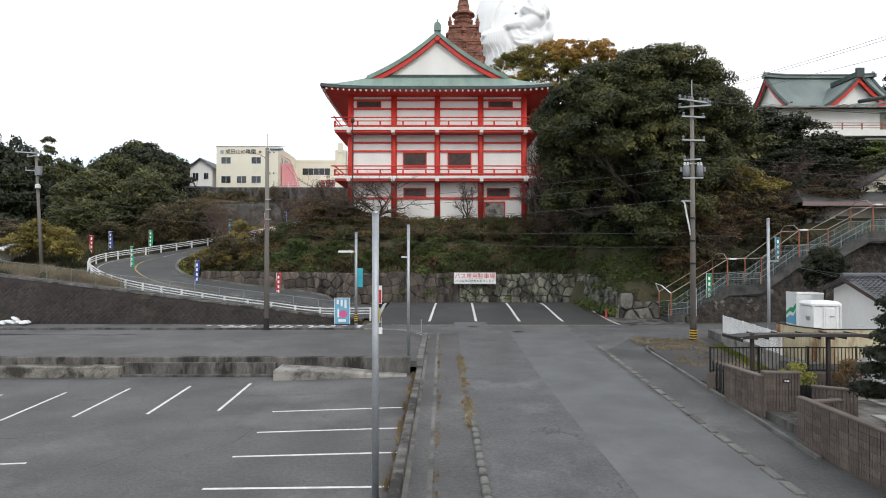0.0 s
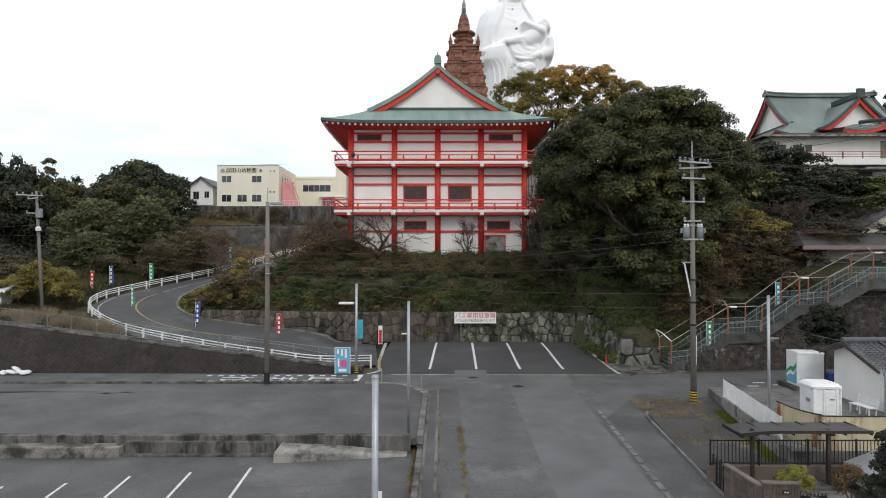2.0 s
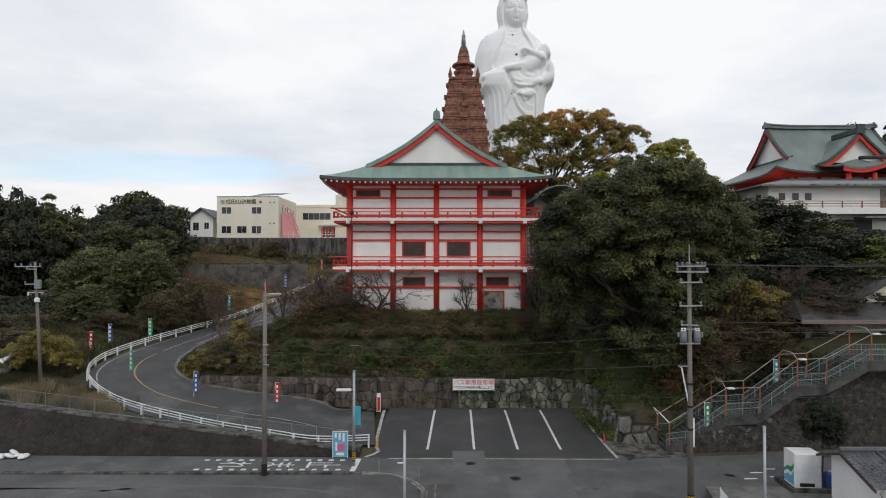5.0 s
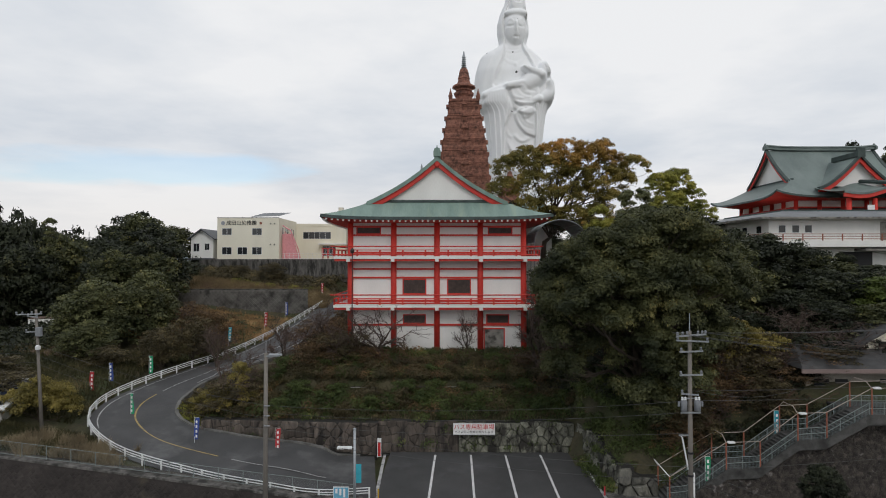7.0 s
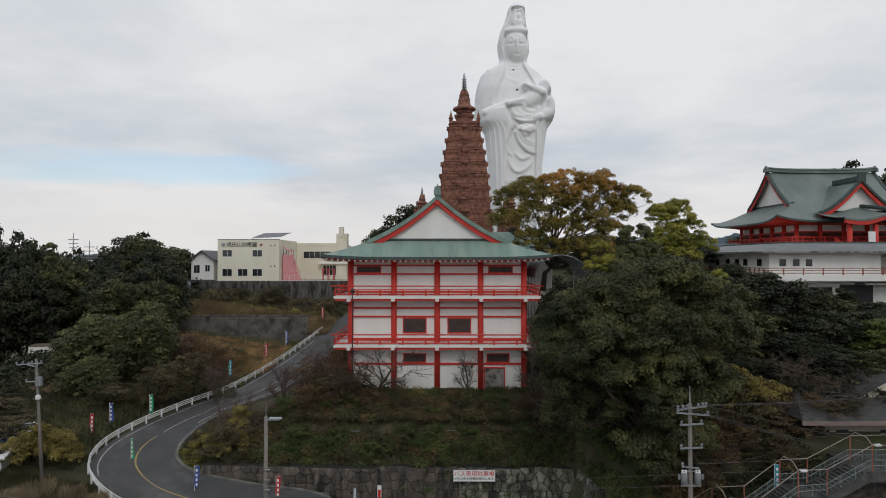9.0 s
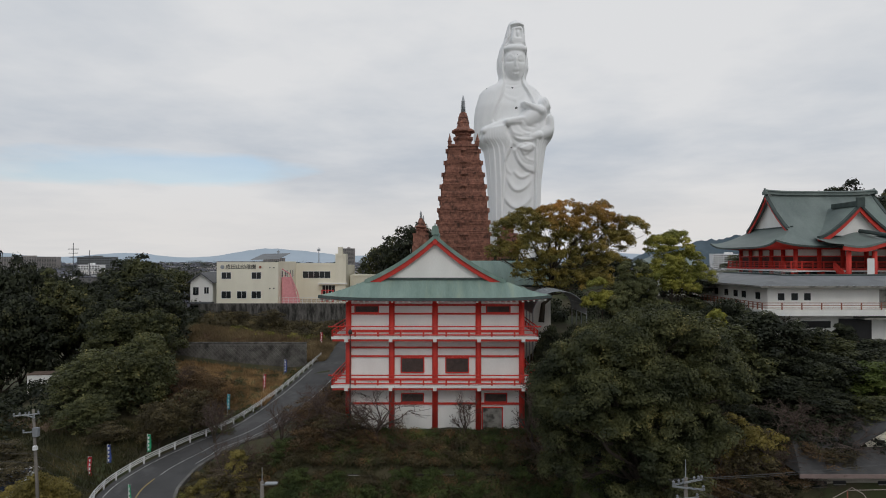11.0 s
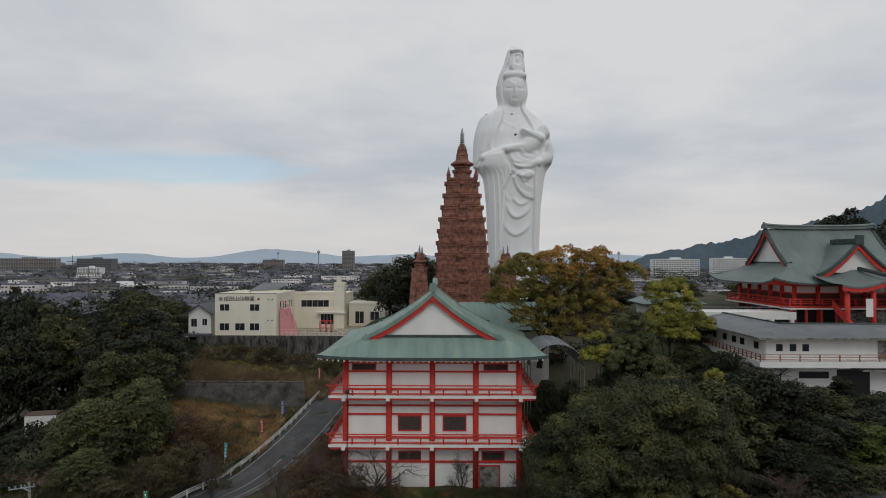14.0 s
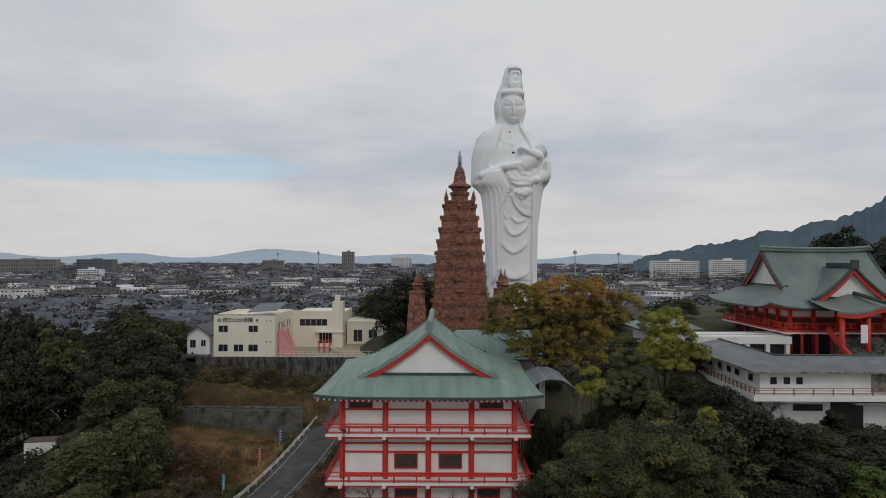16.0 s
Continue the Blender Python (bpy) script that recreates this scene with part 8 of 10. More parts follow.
# ---- main temple hall on the hill ----
def build_main_hall():
    cx, cy = 76.2, 124.0
    e = thing("main_temple", "large vermilion temple hall with swept grey-green copper roof", "temple", (cx, cy, 0), 90)
    M = (COPPER_GREY, COPPER_DARK, RED, WHITE_PLASTER)
    roof_parts(e, 13.6, 16.2, 31.6, 42.2, 6.4, 35.4, p=1.5, sag=.3, up=1.2, ov=1.1, mats=M, rafters=False, wall_a=10.4, wall_b=10.8, ridge_r=.55)
    # body: floor on stilts, columns, white bands
    Mesh().box(-10.2, -10.6, 24.0, 10.2, 10.6, 31.4).make("wall", WHITE_PLASTER, e)
    Mesh().box(-10.35, -10.75, 27.6, 10.35, 10.75, 29.7).make("dark_screen", mat("dark_red_screen", (0.10, 0.03, 0.025), (0.06, 0.02, 0.018), .7, 1, 8, .1), e)
    Mesh().box(-12.6, -13.0, 27.2, 12.6, 13.0, 27.6).make("gallery_floor", RED, e)
    Mesh().box(-12.7, -13.1, 26.95, 12.7, 13.1, 27.2).make("gallery_edge", WHITE_PLASTER, e)
    # black box put in for the deep shade under the gallery floor
    Mesh().box(-10.3, -10.7, 22.0, 10.3, 10.7, 26.9).make("undercroft", SIGN_AND_SHADE_BLACK, e)
    cols = [(-10.5 + 4.2 * i, s * 10.9) for s in (-1, 1) for i in range(6)] + [(s * 10.5, -10.9 + 4.36 * i) for s in (-1, 1) for i in range(1, 5)]
    first = None
    for x, y in cols:
        if first is None:
            first = Mesh().cyl((0, 0, 22.0), (0, 0, 31.4), .38, n=10).make("column", RED, e, True); o = first
        else:
            o = new("column", first.data); o.parent = e
        o.matrix_basis = pose(x, y, 0)
    for z, h in ((29.65, .25), (31.05, .3), (28.6, .18)):
        for a in (-10.6, 10.6):
            Mesh().box(a - .15, -11, z, a + .15, 11, z + h).make("beam", RED, e)
        for a in (-11.0, 11.0):
            Mesh().box(-10.6, a - .15, z, 10.6, a + .15, z + h).make("beam", RED, e)
    for zz, r in ((28.0, .1), (28.35, .06), (28.75, .1)):
        for p, q in (((-12.4, -12.8), (-12.4, 12.8)), ((-12.4, 12.8), (12.4, 12.8)), ((-12.4, -12.8), (12.4, -12.8))):
            Mesh().cyl((*p, zz), (*q, zz), r, n=6).make("handrail", RED, e)
    f2 = None
    for k in range(14):
        for p in ((-12.4, -12.8 + 1.97 * k), (-12.4 + 1.9 * k, 12.8)):
            if f2 is None:
                f2 = Mesh().box(-.1, -.1, 27.6, .1, .1, 28.9).make("post", RED, e); o = f2
            else:
                o = new("post", f2.data); o.parent = e
            o.matrix_basis = pose(*p, 0)
    for k in range(10):
        for p in ((-12.0, -12.4 + 2.75 * k),):
            Mesh().cyl((*p, 22), (*p, 27), .28, n=8).make("stilt", RED, e)
    # front gable over the slope (local -x is the front after the turn)
    m = Mesh()
    hw, zb, za = 7.6, 33.0, 39.0
    def gz(t):
        return zb + (za - zb) * (1 - abs(t)) ** 1.45
    for s in (-1, 1):
        m.grid(10, 8, lambda u, v: (-13.0 + 1.0 + 10.5 * v, s * hw * u * (1 - .0 * v), gz(u) + .25 - .0 * v))
    m.make("front_gable_roof", COPPER_GREY, e, True)
    k = 12
    xs = [hw * .86 * (2 * i / k - 1) for i in range(k + 1)]
    Mesh().add([(-11.0, y, gz(y / hw) - .4) for y in xs] + [(-11.0, y, zb + .6) for y in xs], [(i, i + 1, k + 2 + i, k + 1 + i) for i in range(k)]).make("front_gable_panel", WHITE_PLASTER, e)
    for s in (-1, 1):
        ring, ring2 = [], []
        for i in range(13):
            t = i / 12
            y, z = s * hw * t, gz(t)
            ring.append([(-12.1, y, z - .15), (-11.8, y, z - .15), (-11.8, y, z - 1.0), (-12.1, y, z - 1.0)])
            ring2.append([(-12.4, y, z + .42), (-11.6, y, z + .42), (-11.6, y, z - .1), (-12.4, y, z - .12)])
        Mesh().loft(ring, True).make("front_bargeboard", RED, e)
        Mesh().loft(ring2, True).make("front_verge", COPPER_DARK, e)
    Mesh().box(-12.3, -.5, za, -4.5, .5, za + .9).make("front_gable_ridge", COPPER_DARK, e)
    Mesh().box(-12.5, -.7, za - .2, -12.0, .7, za + 1.5).make("ridge_end", COPPER_DARK, e)
    # undulating porch roof
    def kz(t):
        return 31.0 + 1.9 * math.exp(-(t * 2.2) ** 2) - .3 * math.cos(t * 3.0) + .5 * abs(t) ** 3
    m = Mesh()
    m.grid(28, 8, lambda u, v: (-20.5 + 9.0 * v, 8.4 * (2 * u - 1), kz(2 * u - 1) + 1.6 * v * v))
    m.grid(28, 2, lambda u, v: (-20.5, 8.4 * (2 * u - 1), kz(2 * u - 1) - .35 * v))
    m.make("porch_roof", COPPER_GREY, e, True)
    m = Mesh()
    m.loft([[(-20.4, 8.2 * t, kz(t) - .36), (-19.9, 8.2 * t, kz(t) - .36), (-19.9, 8.2 * t, kz(t) - 1.0), (-20.4, 8.2 * t, kz(t) - 1.0)] for t in np.linspace(-1, 1, 25)], True)
    m.make("porch_bargeboard", RED, e)
    Mesh().tube([(-20.4, 0, 33.2), (-12, 0, 34.4)], .35, 8).make("porch_ridge", COPPER_DARK, e)
    for y in (-7, -2.6, 2.6, 7):
        Mesh().cyl((-19.5, y, 22), (-19.5, y, 30.6), .42, n=10).make("porch_column", RED, e, True)
    for i in range(12):
        Mesh().box(-22.5 + .5 * i, -6.5, 22, -22.0 + .5 * i, 6.5, 23.0 + .36 * i).make("porch_step", CONCRETE_DARK, e)
    for s in (-1, 1):
        Mesh().loft([[(x, s * 7.2 - .25, z), (x, s * 7.2 + .25, z), (x, s * 7.2 + .25, z - 1.0), (x, s * 7.2 - .25, z - 1.0)] for x, z in ((-23, 24.0), (-16, 28.6))], True).make("stair_cheek", RED, e)
    Mesh().box(-19.9, 2.9, 26.3, -19.85, 4.1, 29.4).make("banner_board", SIGN_WHITE, e, label="white upright notice board")

    # long white annex below: west face runs back, front face runs east
    f = thing("temple_annex", "long low white annex with grey roof and red rail", "building", (0, 0, 0))
    X0, Y0, Y1 = 43.6, 82.0, 104.0
    Mesh().box(X0, Y0, 22.6, 112, Y0 + 6, 25.7).make("wall", WHITE_PLASTER, f)
    Mesh().box(X0, Y0 + 6, 22.6, X0 + 6, Y1, 25.7).make("wall", WHITE_PLASTER, f)
    Mesh().box(X0 + .8, Y0 + .9, 12, 112, Y0 + 7, 21.9).make("lower_wall", WHITE_PLASTER, f)
    Mesh().box(X0 + .8, Y0 + 7, 12, X0 + 7, Y1, 21.9).make("lower_wall", WHITE_PLASTER, f)
    Mesh().box(X0 - 1.6, Y0 - 1.6, 21.8, 112, Y0 + 7, 22.6).make("terrace_slab", WHITE_PLASTER, f)
    Mesh().box(X0 - 1.6, Y0 + 7, 21.8, X0 + 7, Y1, 22.6).make("terrace_slab", WHITE_PLASTER, f)
    tagged(Mesh().box(X0 + 7, Y0 + 7, 21.0, 112, 150, 22.3).make("temple_court", CONCRETE_DARK), "grey paved temple court", "court", kind="structure")
    # lean roof over both wings, hipped at the corner
    ea, ra, ba = (X0 - 1.7, Y0 - 1.7, 25.75), (X0 + 4.2, Y0 + 4.2, 26.95), (X0 + 7.2, Y0 + 7.2, 26.3)
    Mesh().add([ea, (112, ea[1], ea[2]), (112, ra[1], ra[2]), ra, ba, (112, ba[1], ba[2])], [(0, 1, 2, 3), (3, 2, 5, 4)]).make("roof", SHEET_GREY, f)
    Mesh().add([ea, (ea[0], Y1, ea[2]), (ra[0], Y1, ra[2]), ra, ba, (ba[0], Y1, ba[2])], [(3, 2, 1, 0), (4, 5, 2, 3)]).make("roof", SHEET_GREY, f)
    Mesh().tube([(112, ra[1], ra[2] + .05), (ra[0], ra[1], ra[2] + .05), (ra[0], Y1, ra[2] + .05)], .16, 6).make("ridge", COPPER_DARK, f)
    Mesh().box(X0 - 1.75, Y0 - 1.75, 25.5, 112, Y0 - 1.6, 25.74).make("fascia", CONCRETE, f)
    Mesh().box(X0 - 1.75, Y0 - 1.6, 25.5, X0 - 1.6, Y1, 25.74).make("fascia", CONCRETE, f)
    for zz in (22.85, 23.2, 23.5):
        Mesh().cyl((X0 - 1.5, Y0 - 1.5, zz), (112, Y0 - 1.5, zz), .05, n=5).make("rail", RAIL_RED, f)
        Mesh().cyl((X0 - 1.5, Y0 - 1.5, zz), (X0 - 1.5, Y1, zz), .05, n=5).make("rail", RAIL_RED, f)
    first = None
    for k in range(20):
        for p in ((X0 - 1.5 + 2.6 * k, Y0 - 1.5), (X0 - 1.5, Y0 - 1.5 + 1.2 * k)):
            if first is None:
                first = Mesh().box(-.06, -.06, 22.5, .06, .06, 23.55).make("rail_post", RAIL_RED, f); o = first
            else:
                o = new("rail_post", first.data); o.parent = f
            o.matrix_basis = pose(*p, 0)
    for x in (45.4, 47.2, 48.9):
        wall_window(f, x - .45, x + .45, 23.75, 24.7, Y0, panes=1)
    wall_window(f, 66.0, 69.2, 23.1, 25.0, Y0, panes=2)
    Mesh().box(58.5, Y0 - .06, 22.7, 62.0, Y0, 25.2).make("shutter", CONCRETE, f)
    for y in (84.5, 88.5, 91.0, 94.0, 97.5, 101):
        w = Mesh().box(X0 - .05, y - .6, 23.75, X0 + .01, y + .6, 24.7).make("window", GLASS, f)
    # openings are not cut: black panels paint the shade within them
    for x0, x1, zt in ((48.5, 52.5, 20.9), (53.6, 58.0, 21.2), (61.6, 66.0, 20.6), (69, 73, 20.6)):
        Mesh().box(x0, Y0 + .82, 12 if x0 > 53 else 20.0, x1, Y0 + .9, zt).make("opening", SIGN_AND_SHADE_BLACK, f)
    Mesh().box(55.6, Y0 - 1.4, 21.3, 75, Y0 + .9, 21.55).make("canopy", CONCRETE, f)
    # connecting gallery and small pavilion
    g = thing("temple_gallery", "white connecting gallery with open bays", "building", (0, 0, 0))
    # no real wall: a black box painted as the shade of the open bays
    Mesh().box(45, 111.4, 16, 64, 117, 25.3).make("lower_wall", SIGN_AND_SHADE_BLACK, g)
    Mesh().box(44.6, 110.6, 25.2, 64, 117.4, 26.5).make("deck_wall", WHITE_PLASTER, g)
    for k in range(6):
        Mesh().box(45 + 3.6 * k, 110.7, 16, 45.7 + 3.6 * k, 111.35, 25.25).make("pier", WHITE_PLASTER, g)
    for z in (26.9, 27.4):
        Mesh().cyl((38, 110.8, z), (64, 110.8, z), .05, n=5).make("rail", STEEL, g)
    pv = thing("pavilion", "small white pavilion with grey-green hipped roof", "building", (41.0, 112.0, 0))
    Mesh().box(-4.2, -3.5, 18, 4.2, 3.5, 28.3).make("wall", WHITE_PLASTER, pv)
    Mesh().loft([[(-5.6, -4.9, 28.2), (5.6, -4.9, 28.2), (5.6, 4.9, 28.2), (-5.6, 4.9, 28.2)], [(-1.6, -.2, 30.2), (1.6, -.2, 30.2), (1.6, .2, 30.2), (-1.6, .2, 30.2)]], True).make("roof", COPPER_GREY, pv)
    Mesh().box(-5.7, -5.0, 27.95, 5.7, 5.0, 28.2).make("eave_edge", COPPER_DARK, pv)


build_main_hall()


# ---- smaller buildings of the hill ----
def build_hill_houses():
    h = thing("green_roof_hall", "low hall with green copper roof behind the temple hall", "temple", (9.5, 98.0, 0))
    Mesh().box(-7, -5, 14, 7, 5, 25.5).make("wall", WHITE_PLASTER, h)
    Mesh().loft([[(-8.5, -6.5, 25.4), (8.5, -6.5, 25.4), (8.5, 6.5, 25.4), (-8.5, 6.5, 25.4)], [(-6.5, -.4, 29.0), (6.5, -.4, 29.0), (6.5, .4, 29.0), (-6.5, .4, 29.0)]], True).make("roof", COPPER, h)
    Mesh().box(-8.6, -6.6, 25.1, 8.6, 6.6, 25.4).make("eave_edge", COPPER_DARK, h)
    v = thing("arched_shelter", "arched ribbed plastic-roofed walkway shelter", "shelter", (15.0, 77.5, 0))
    n = 14
    def arc(y):
        return [(-3.4 * math.cos(math.pi * i / n), y, 22.3 + 2.9 * math.sin(math.pi * i / n)) for i in range(n + 1)]
    Mesh().loft([arc(0), arc(9.0)], closed=False).make("cover", mat("cloudy_plastic", (0.2, 0.23, 0.25), (0.13, 0.15, 0.165), .3, .6, 6, .05, space="World"), v, True)
    for k in range(11):
        Mesh().tube(arc(.9 * k), .05, 5).make("rib", STEEL, v)
    for i in range(0, n + 1, 2):
        Mesh().cyl(arc(0)[i], arc(9.0)[i], .035, n=5).make("purlin", WHITE_METAL, v)
    for k in range(4):
        for q in (-3.4, 3.4):
            Mesh().cyl((q, 3.0 * k, 12), (q, 3.0 * k, 22.3), .07, n=6).make("post", STEEL, v)
    # house at the head of the stairs
    q = thing("hill_house", "pale grey-walled house with dark slate roof at the stairhead", "house", (0, 0, 0))
    Mesh().box(32.6, 55.0, 5.5, 47, 62, 10.5).make("wall", WALL_BEIGE, q)
    Mesh().loft([[(31.4, 53.4, 10.6), (48, 53.4, 10.6), (48, 63.4, 10.6), (31.4, 63.4, 10.6)], [(33.4, 58.3, 12.35), (48, 58.3, 12.35), (48, 58.7, 12.35), (33.4, 58.7, 12.35)]], True).make("roof", DARK_ROOF, q)
    Mesh().box(31.3, 53.3, 10.25, 48, 53.5, 10.6).make("fascia", mat("pale_pink_board", (0.24, 0.18, 0.165), None, .8), q)
    for x0, x1, mt in ((33.3, 34.6, GLASS), (35.2, 36.3, SIGN_AND_SHADE_BLACK), (39.2, 40.8, GLASS)):
        w = Mesh().box(x0, 54.93, 7.6, x1, 55.0, 9.45).make("window", mt, q)
        for k in range(6):
            Mesh().box(x0, 54.88, 7.75 + .27 * k, x1, 54.93, 7.81 + .27 * k).make("slat", CONCRETE, w)
    r = thing("hill_house", "upper gabled house with cream gable wall", "house", (0, 0, 0))
    Mesh().box(38.9, 57.0, 6, 45, 66, 12.3).make("wall", CREAM, r)
    Mesh().add([(38.9, 56.96, 12.3), (45, 56.96, 12.3), (41.95, 56.96, 14.1)], [(0, 1, 2)]).make("gable_wall", CREAM, r)
    for s in (-1, 1):
        m = Mesh()
        m.loft([[(41.95, 56.2, 14.35), (41.95, 66.5, 14.35), (41.95, 66.5, 14.15), (41.95, 56.2, 14.15)], [(41.95 + s * 3.9, 56.2, 12.15), (41.95 + s * 3.9, 66.5, 12.15), (41.95 + s * 3.9, 66.5, 11.95), (41.95 + s * 3.9, 56.2, 11.95)]], True).make("roof", DARK_ROOF, r)
    Mesh().box(40.5, 56.88, 12.0, 41.2, 56.95, 12.5).make("window", SIGN_AND_SHADE_BLACK, r)
    # white shed and solar-roofed house to the west
    s = thing("white_shed", "small white shed with rusty flat roof in the woods", "shed", (-64.6, 100.0, 7.6), 12)
    Mesh().box(-2.3, -1.4, -.5, 2.3, 1.4, 3.0).make("wall", WHITE_PLASTER, s)
    Mesh().chamfer(-2.4, -1.5, 3.0, 2.4, 1.5, 3.12, .03).make("roof", mat("dull_tin_roof", (0.16, 0.11, 0.085), (0.1, 0.07, 0.055), .8), s)
    k = thing("solar_house", "low house with solar panels on its roof", "house", (-45.0, 58.5, 4.4), 10)
    Mesh().box(-4, -3, -.5, 4, 3, 2.2).make("wall", WHITE_PLASTER, k)
    Mesh().add([(-4.6, -3.6, 2.2), (4.6, -3.6, 2.2), (4.6, 3.6, 3.6), (-4.6, 3.6, 3.6), (-4.6, -3.6, 2.0), (4.6, -3.6, 2.0), (4.6, 3.6, 3.4), (-4.6, 3.6, 3.4)], [(0, 1, 2, 3), (7, 6, 5, 4), (0, 4, 5, 1), (1, 5, 6, 2), (2, 6, 7, 3), (3, 7, 4, 0)]).make("roof", WHITE_METAL, k)
    for i in range(5):
        for j in range(3):
            x, y = -4.1 + 1.66 * i, -3.0 + 2.05 * j
            z = lambda yy: 2.26 + 1.4 * (yy + 3.6) / 7.2
            Mesh().add([(x, y, z(y)), (x + 1.56, y, z(y)), (x + 1.56, y + 1.95, z(y + 1.95)), (x, y + 1.95, z(y + 1.95))], [(0, 1, 2, 3)]).make("solar_panel", PANEL, k)
    w = thing("white_house", "white two-storey house with grey roof beside the kindergarten", "house", (-50.1, 131, 17.2))
    w.matrix_basis = w.matrix_basis @ Matrix.Diagonal((.58, 1, 1, 1))
    Mesh().box(-4, -4, -1, 4, 4, 7.4).make("wall", WHITE_PLASTER, w)
    Mesh().add([(-4, -4.02, 7.4), (4, -4.02, 7.4), (0, -4.02, 9.0)], [(0, 1, 2)]).make("gable_wall", WHITE_PLASTER, w)
    for sg in (-1, 1):
        Mesh().loft([[(0, -4.8, 9.3), (0, 5, 9.3), (0, 5, 9.05), (0, -4.8, 9.05)], [(sg * 4.9, -4.8, 7.2), (sg * 4.9, 5, 7.2), (sg * 4.9, 5, 7.0), (sg * 4.9, -4.8, 7.0)]], True).make("roof", TILE_GREY, w)
    wall_window(w, -3.0, -1.0, 4.6, 6.2, -4.0)
    wall_window(w, 1.0, 2.6, 4.9, 6.2, -4.0)
    Mesh().box(-4.5, -6, 2.9, 4.5, -4, 3.2).make("porch_roof", TILE_GREY, w)
    # flat black panel stands for the shade inside the porch
    Mesh().box(-3.4, -4.1, 0, 2.8, -4.0, 2.4).make("dark_porch", SIGN_AND_SHADE_BLACK, w)


build_hill_houses()


# ---- the town on the plain ----
HOUSE_WALL = mat("town_walls", (0.74, 0.72, 0.7), (0.3, 0.28, 0.28), .9, .05, 1, 0, space="World", island=.75)
HOUSE_ROOF = mat("town_roofs", (0.125, 0.128, 0.155), (0.06, 0.06, 0.075), .8, .05, 1, 0, space="World", island=.6)
HOUSE_WIN = mat("town_windows", (0.05, 0.055, 0.06), None, .3, .1, 2, 0)


def town_house(mw, mr, mg, x, y, z, w, d, h, rz, flat, rng):
    R = Matrix.Translation((x, y, z)) @ Matrix.Rotation(rz, 4, "Z")
    mw.box(-w / 2, -d / 2, -3, w / 2, d / 2, h, R)
    if flat:
        mr.box(-w / 2 - .2, -d / 2 - .2, h, w / 2 + .2, d / 2 + .2, h + .5, R)
    else:
        o, rh = .7, min(w, d) * .22
        a, b = w / 2 + o, d / 2 + o
        c = a * rng.choice((.0, .55, .98))
        v = [(-a, -b, h - .1), (a, -b, h - .1), (a, b, h - .1), (-a, b, h - .1), (-c, 0, h + rh), (c, 0, h + rh)]
        mr.add([R @ Vector(p) for p in v], [(0, 1, 5, 4), (1, 2, 5), (2, 3, 4, 5), (3, 0, 4), (3, 2, 1, 0)])
    floors = max(1, int(h / 2.9))
    for f in range(floors):
        n = max(1, int(w / 3.2))
        for i in range(n):
            if rng.random() < .8:
                xc = -w / 2 + w * (i + .5) / n
                q = .8 + .5 * rng.random()
                z0 = f * h / floors + .9
                mg.add([R @ Vector(p) for p in ((xc - q, -d / 2 - .06, z0), (xc + q, -d / 2 - .06, z0), (xc + q, -d / 2 - .06, z0 + 1.3), (xc - q, -d / 2 - .06, z0 + 1.3))], [(0, 1, 2, 3)])


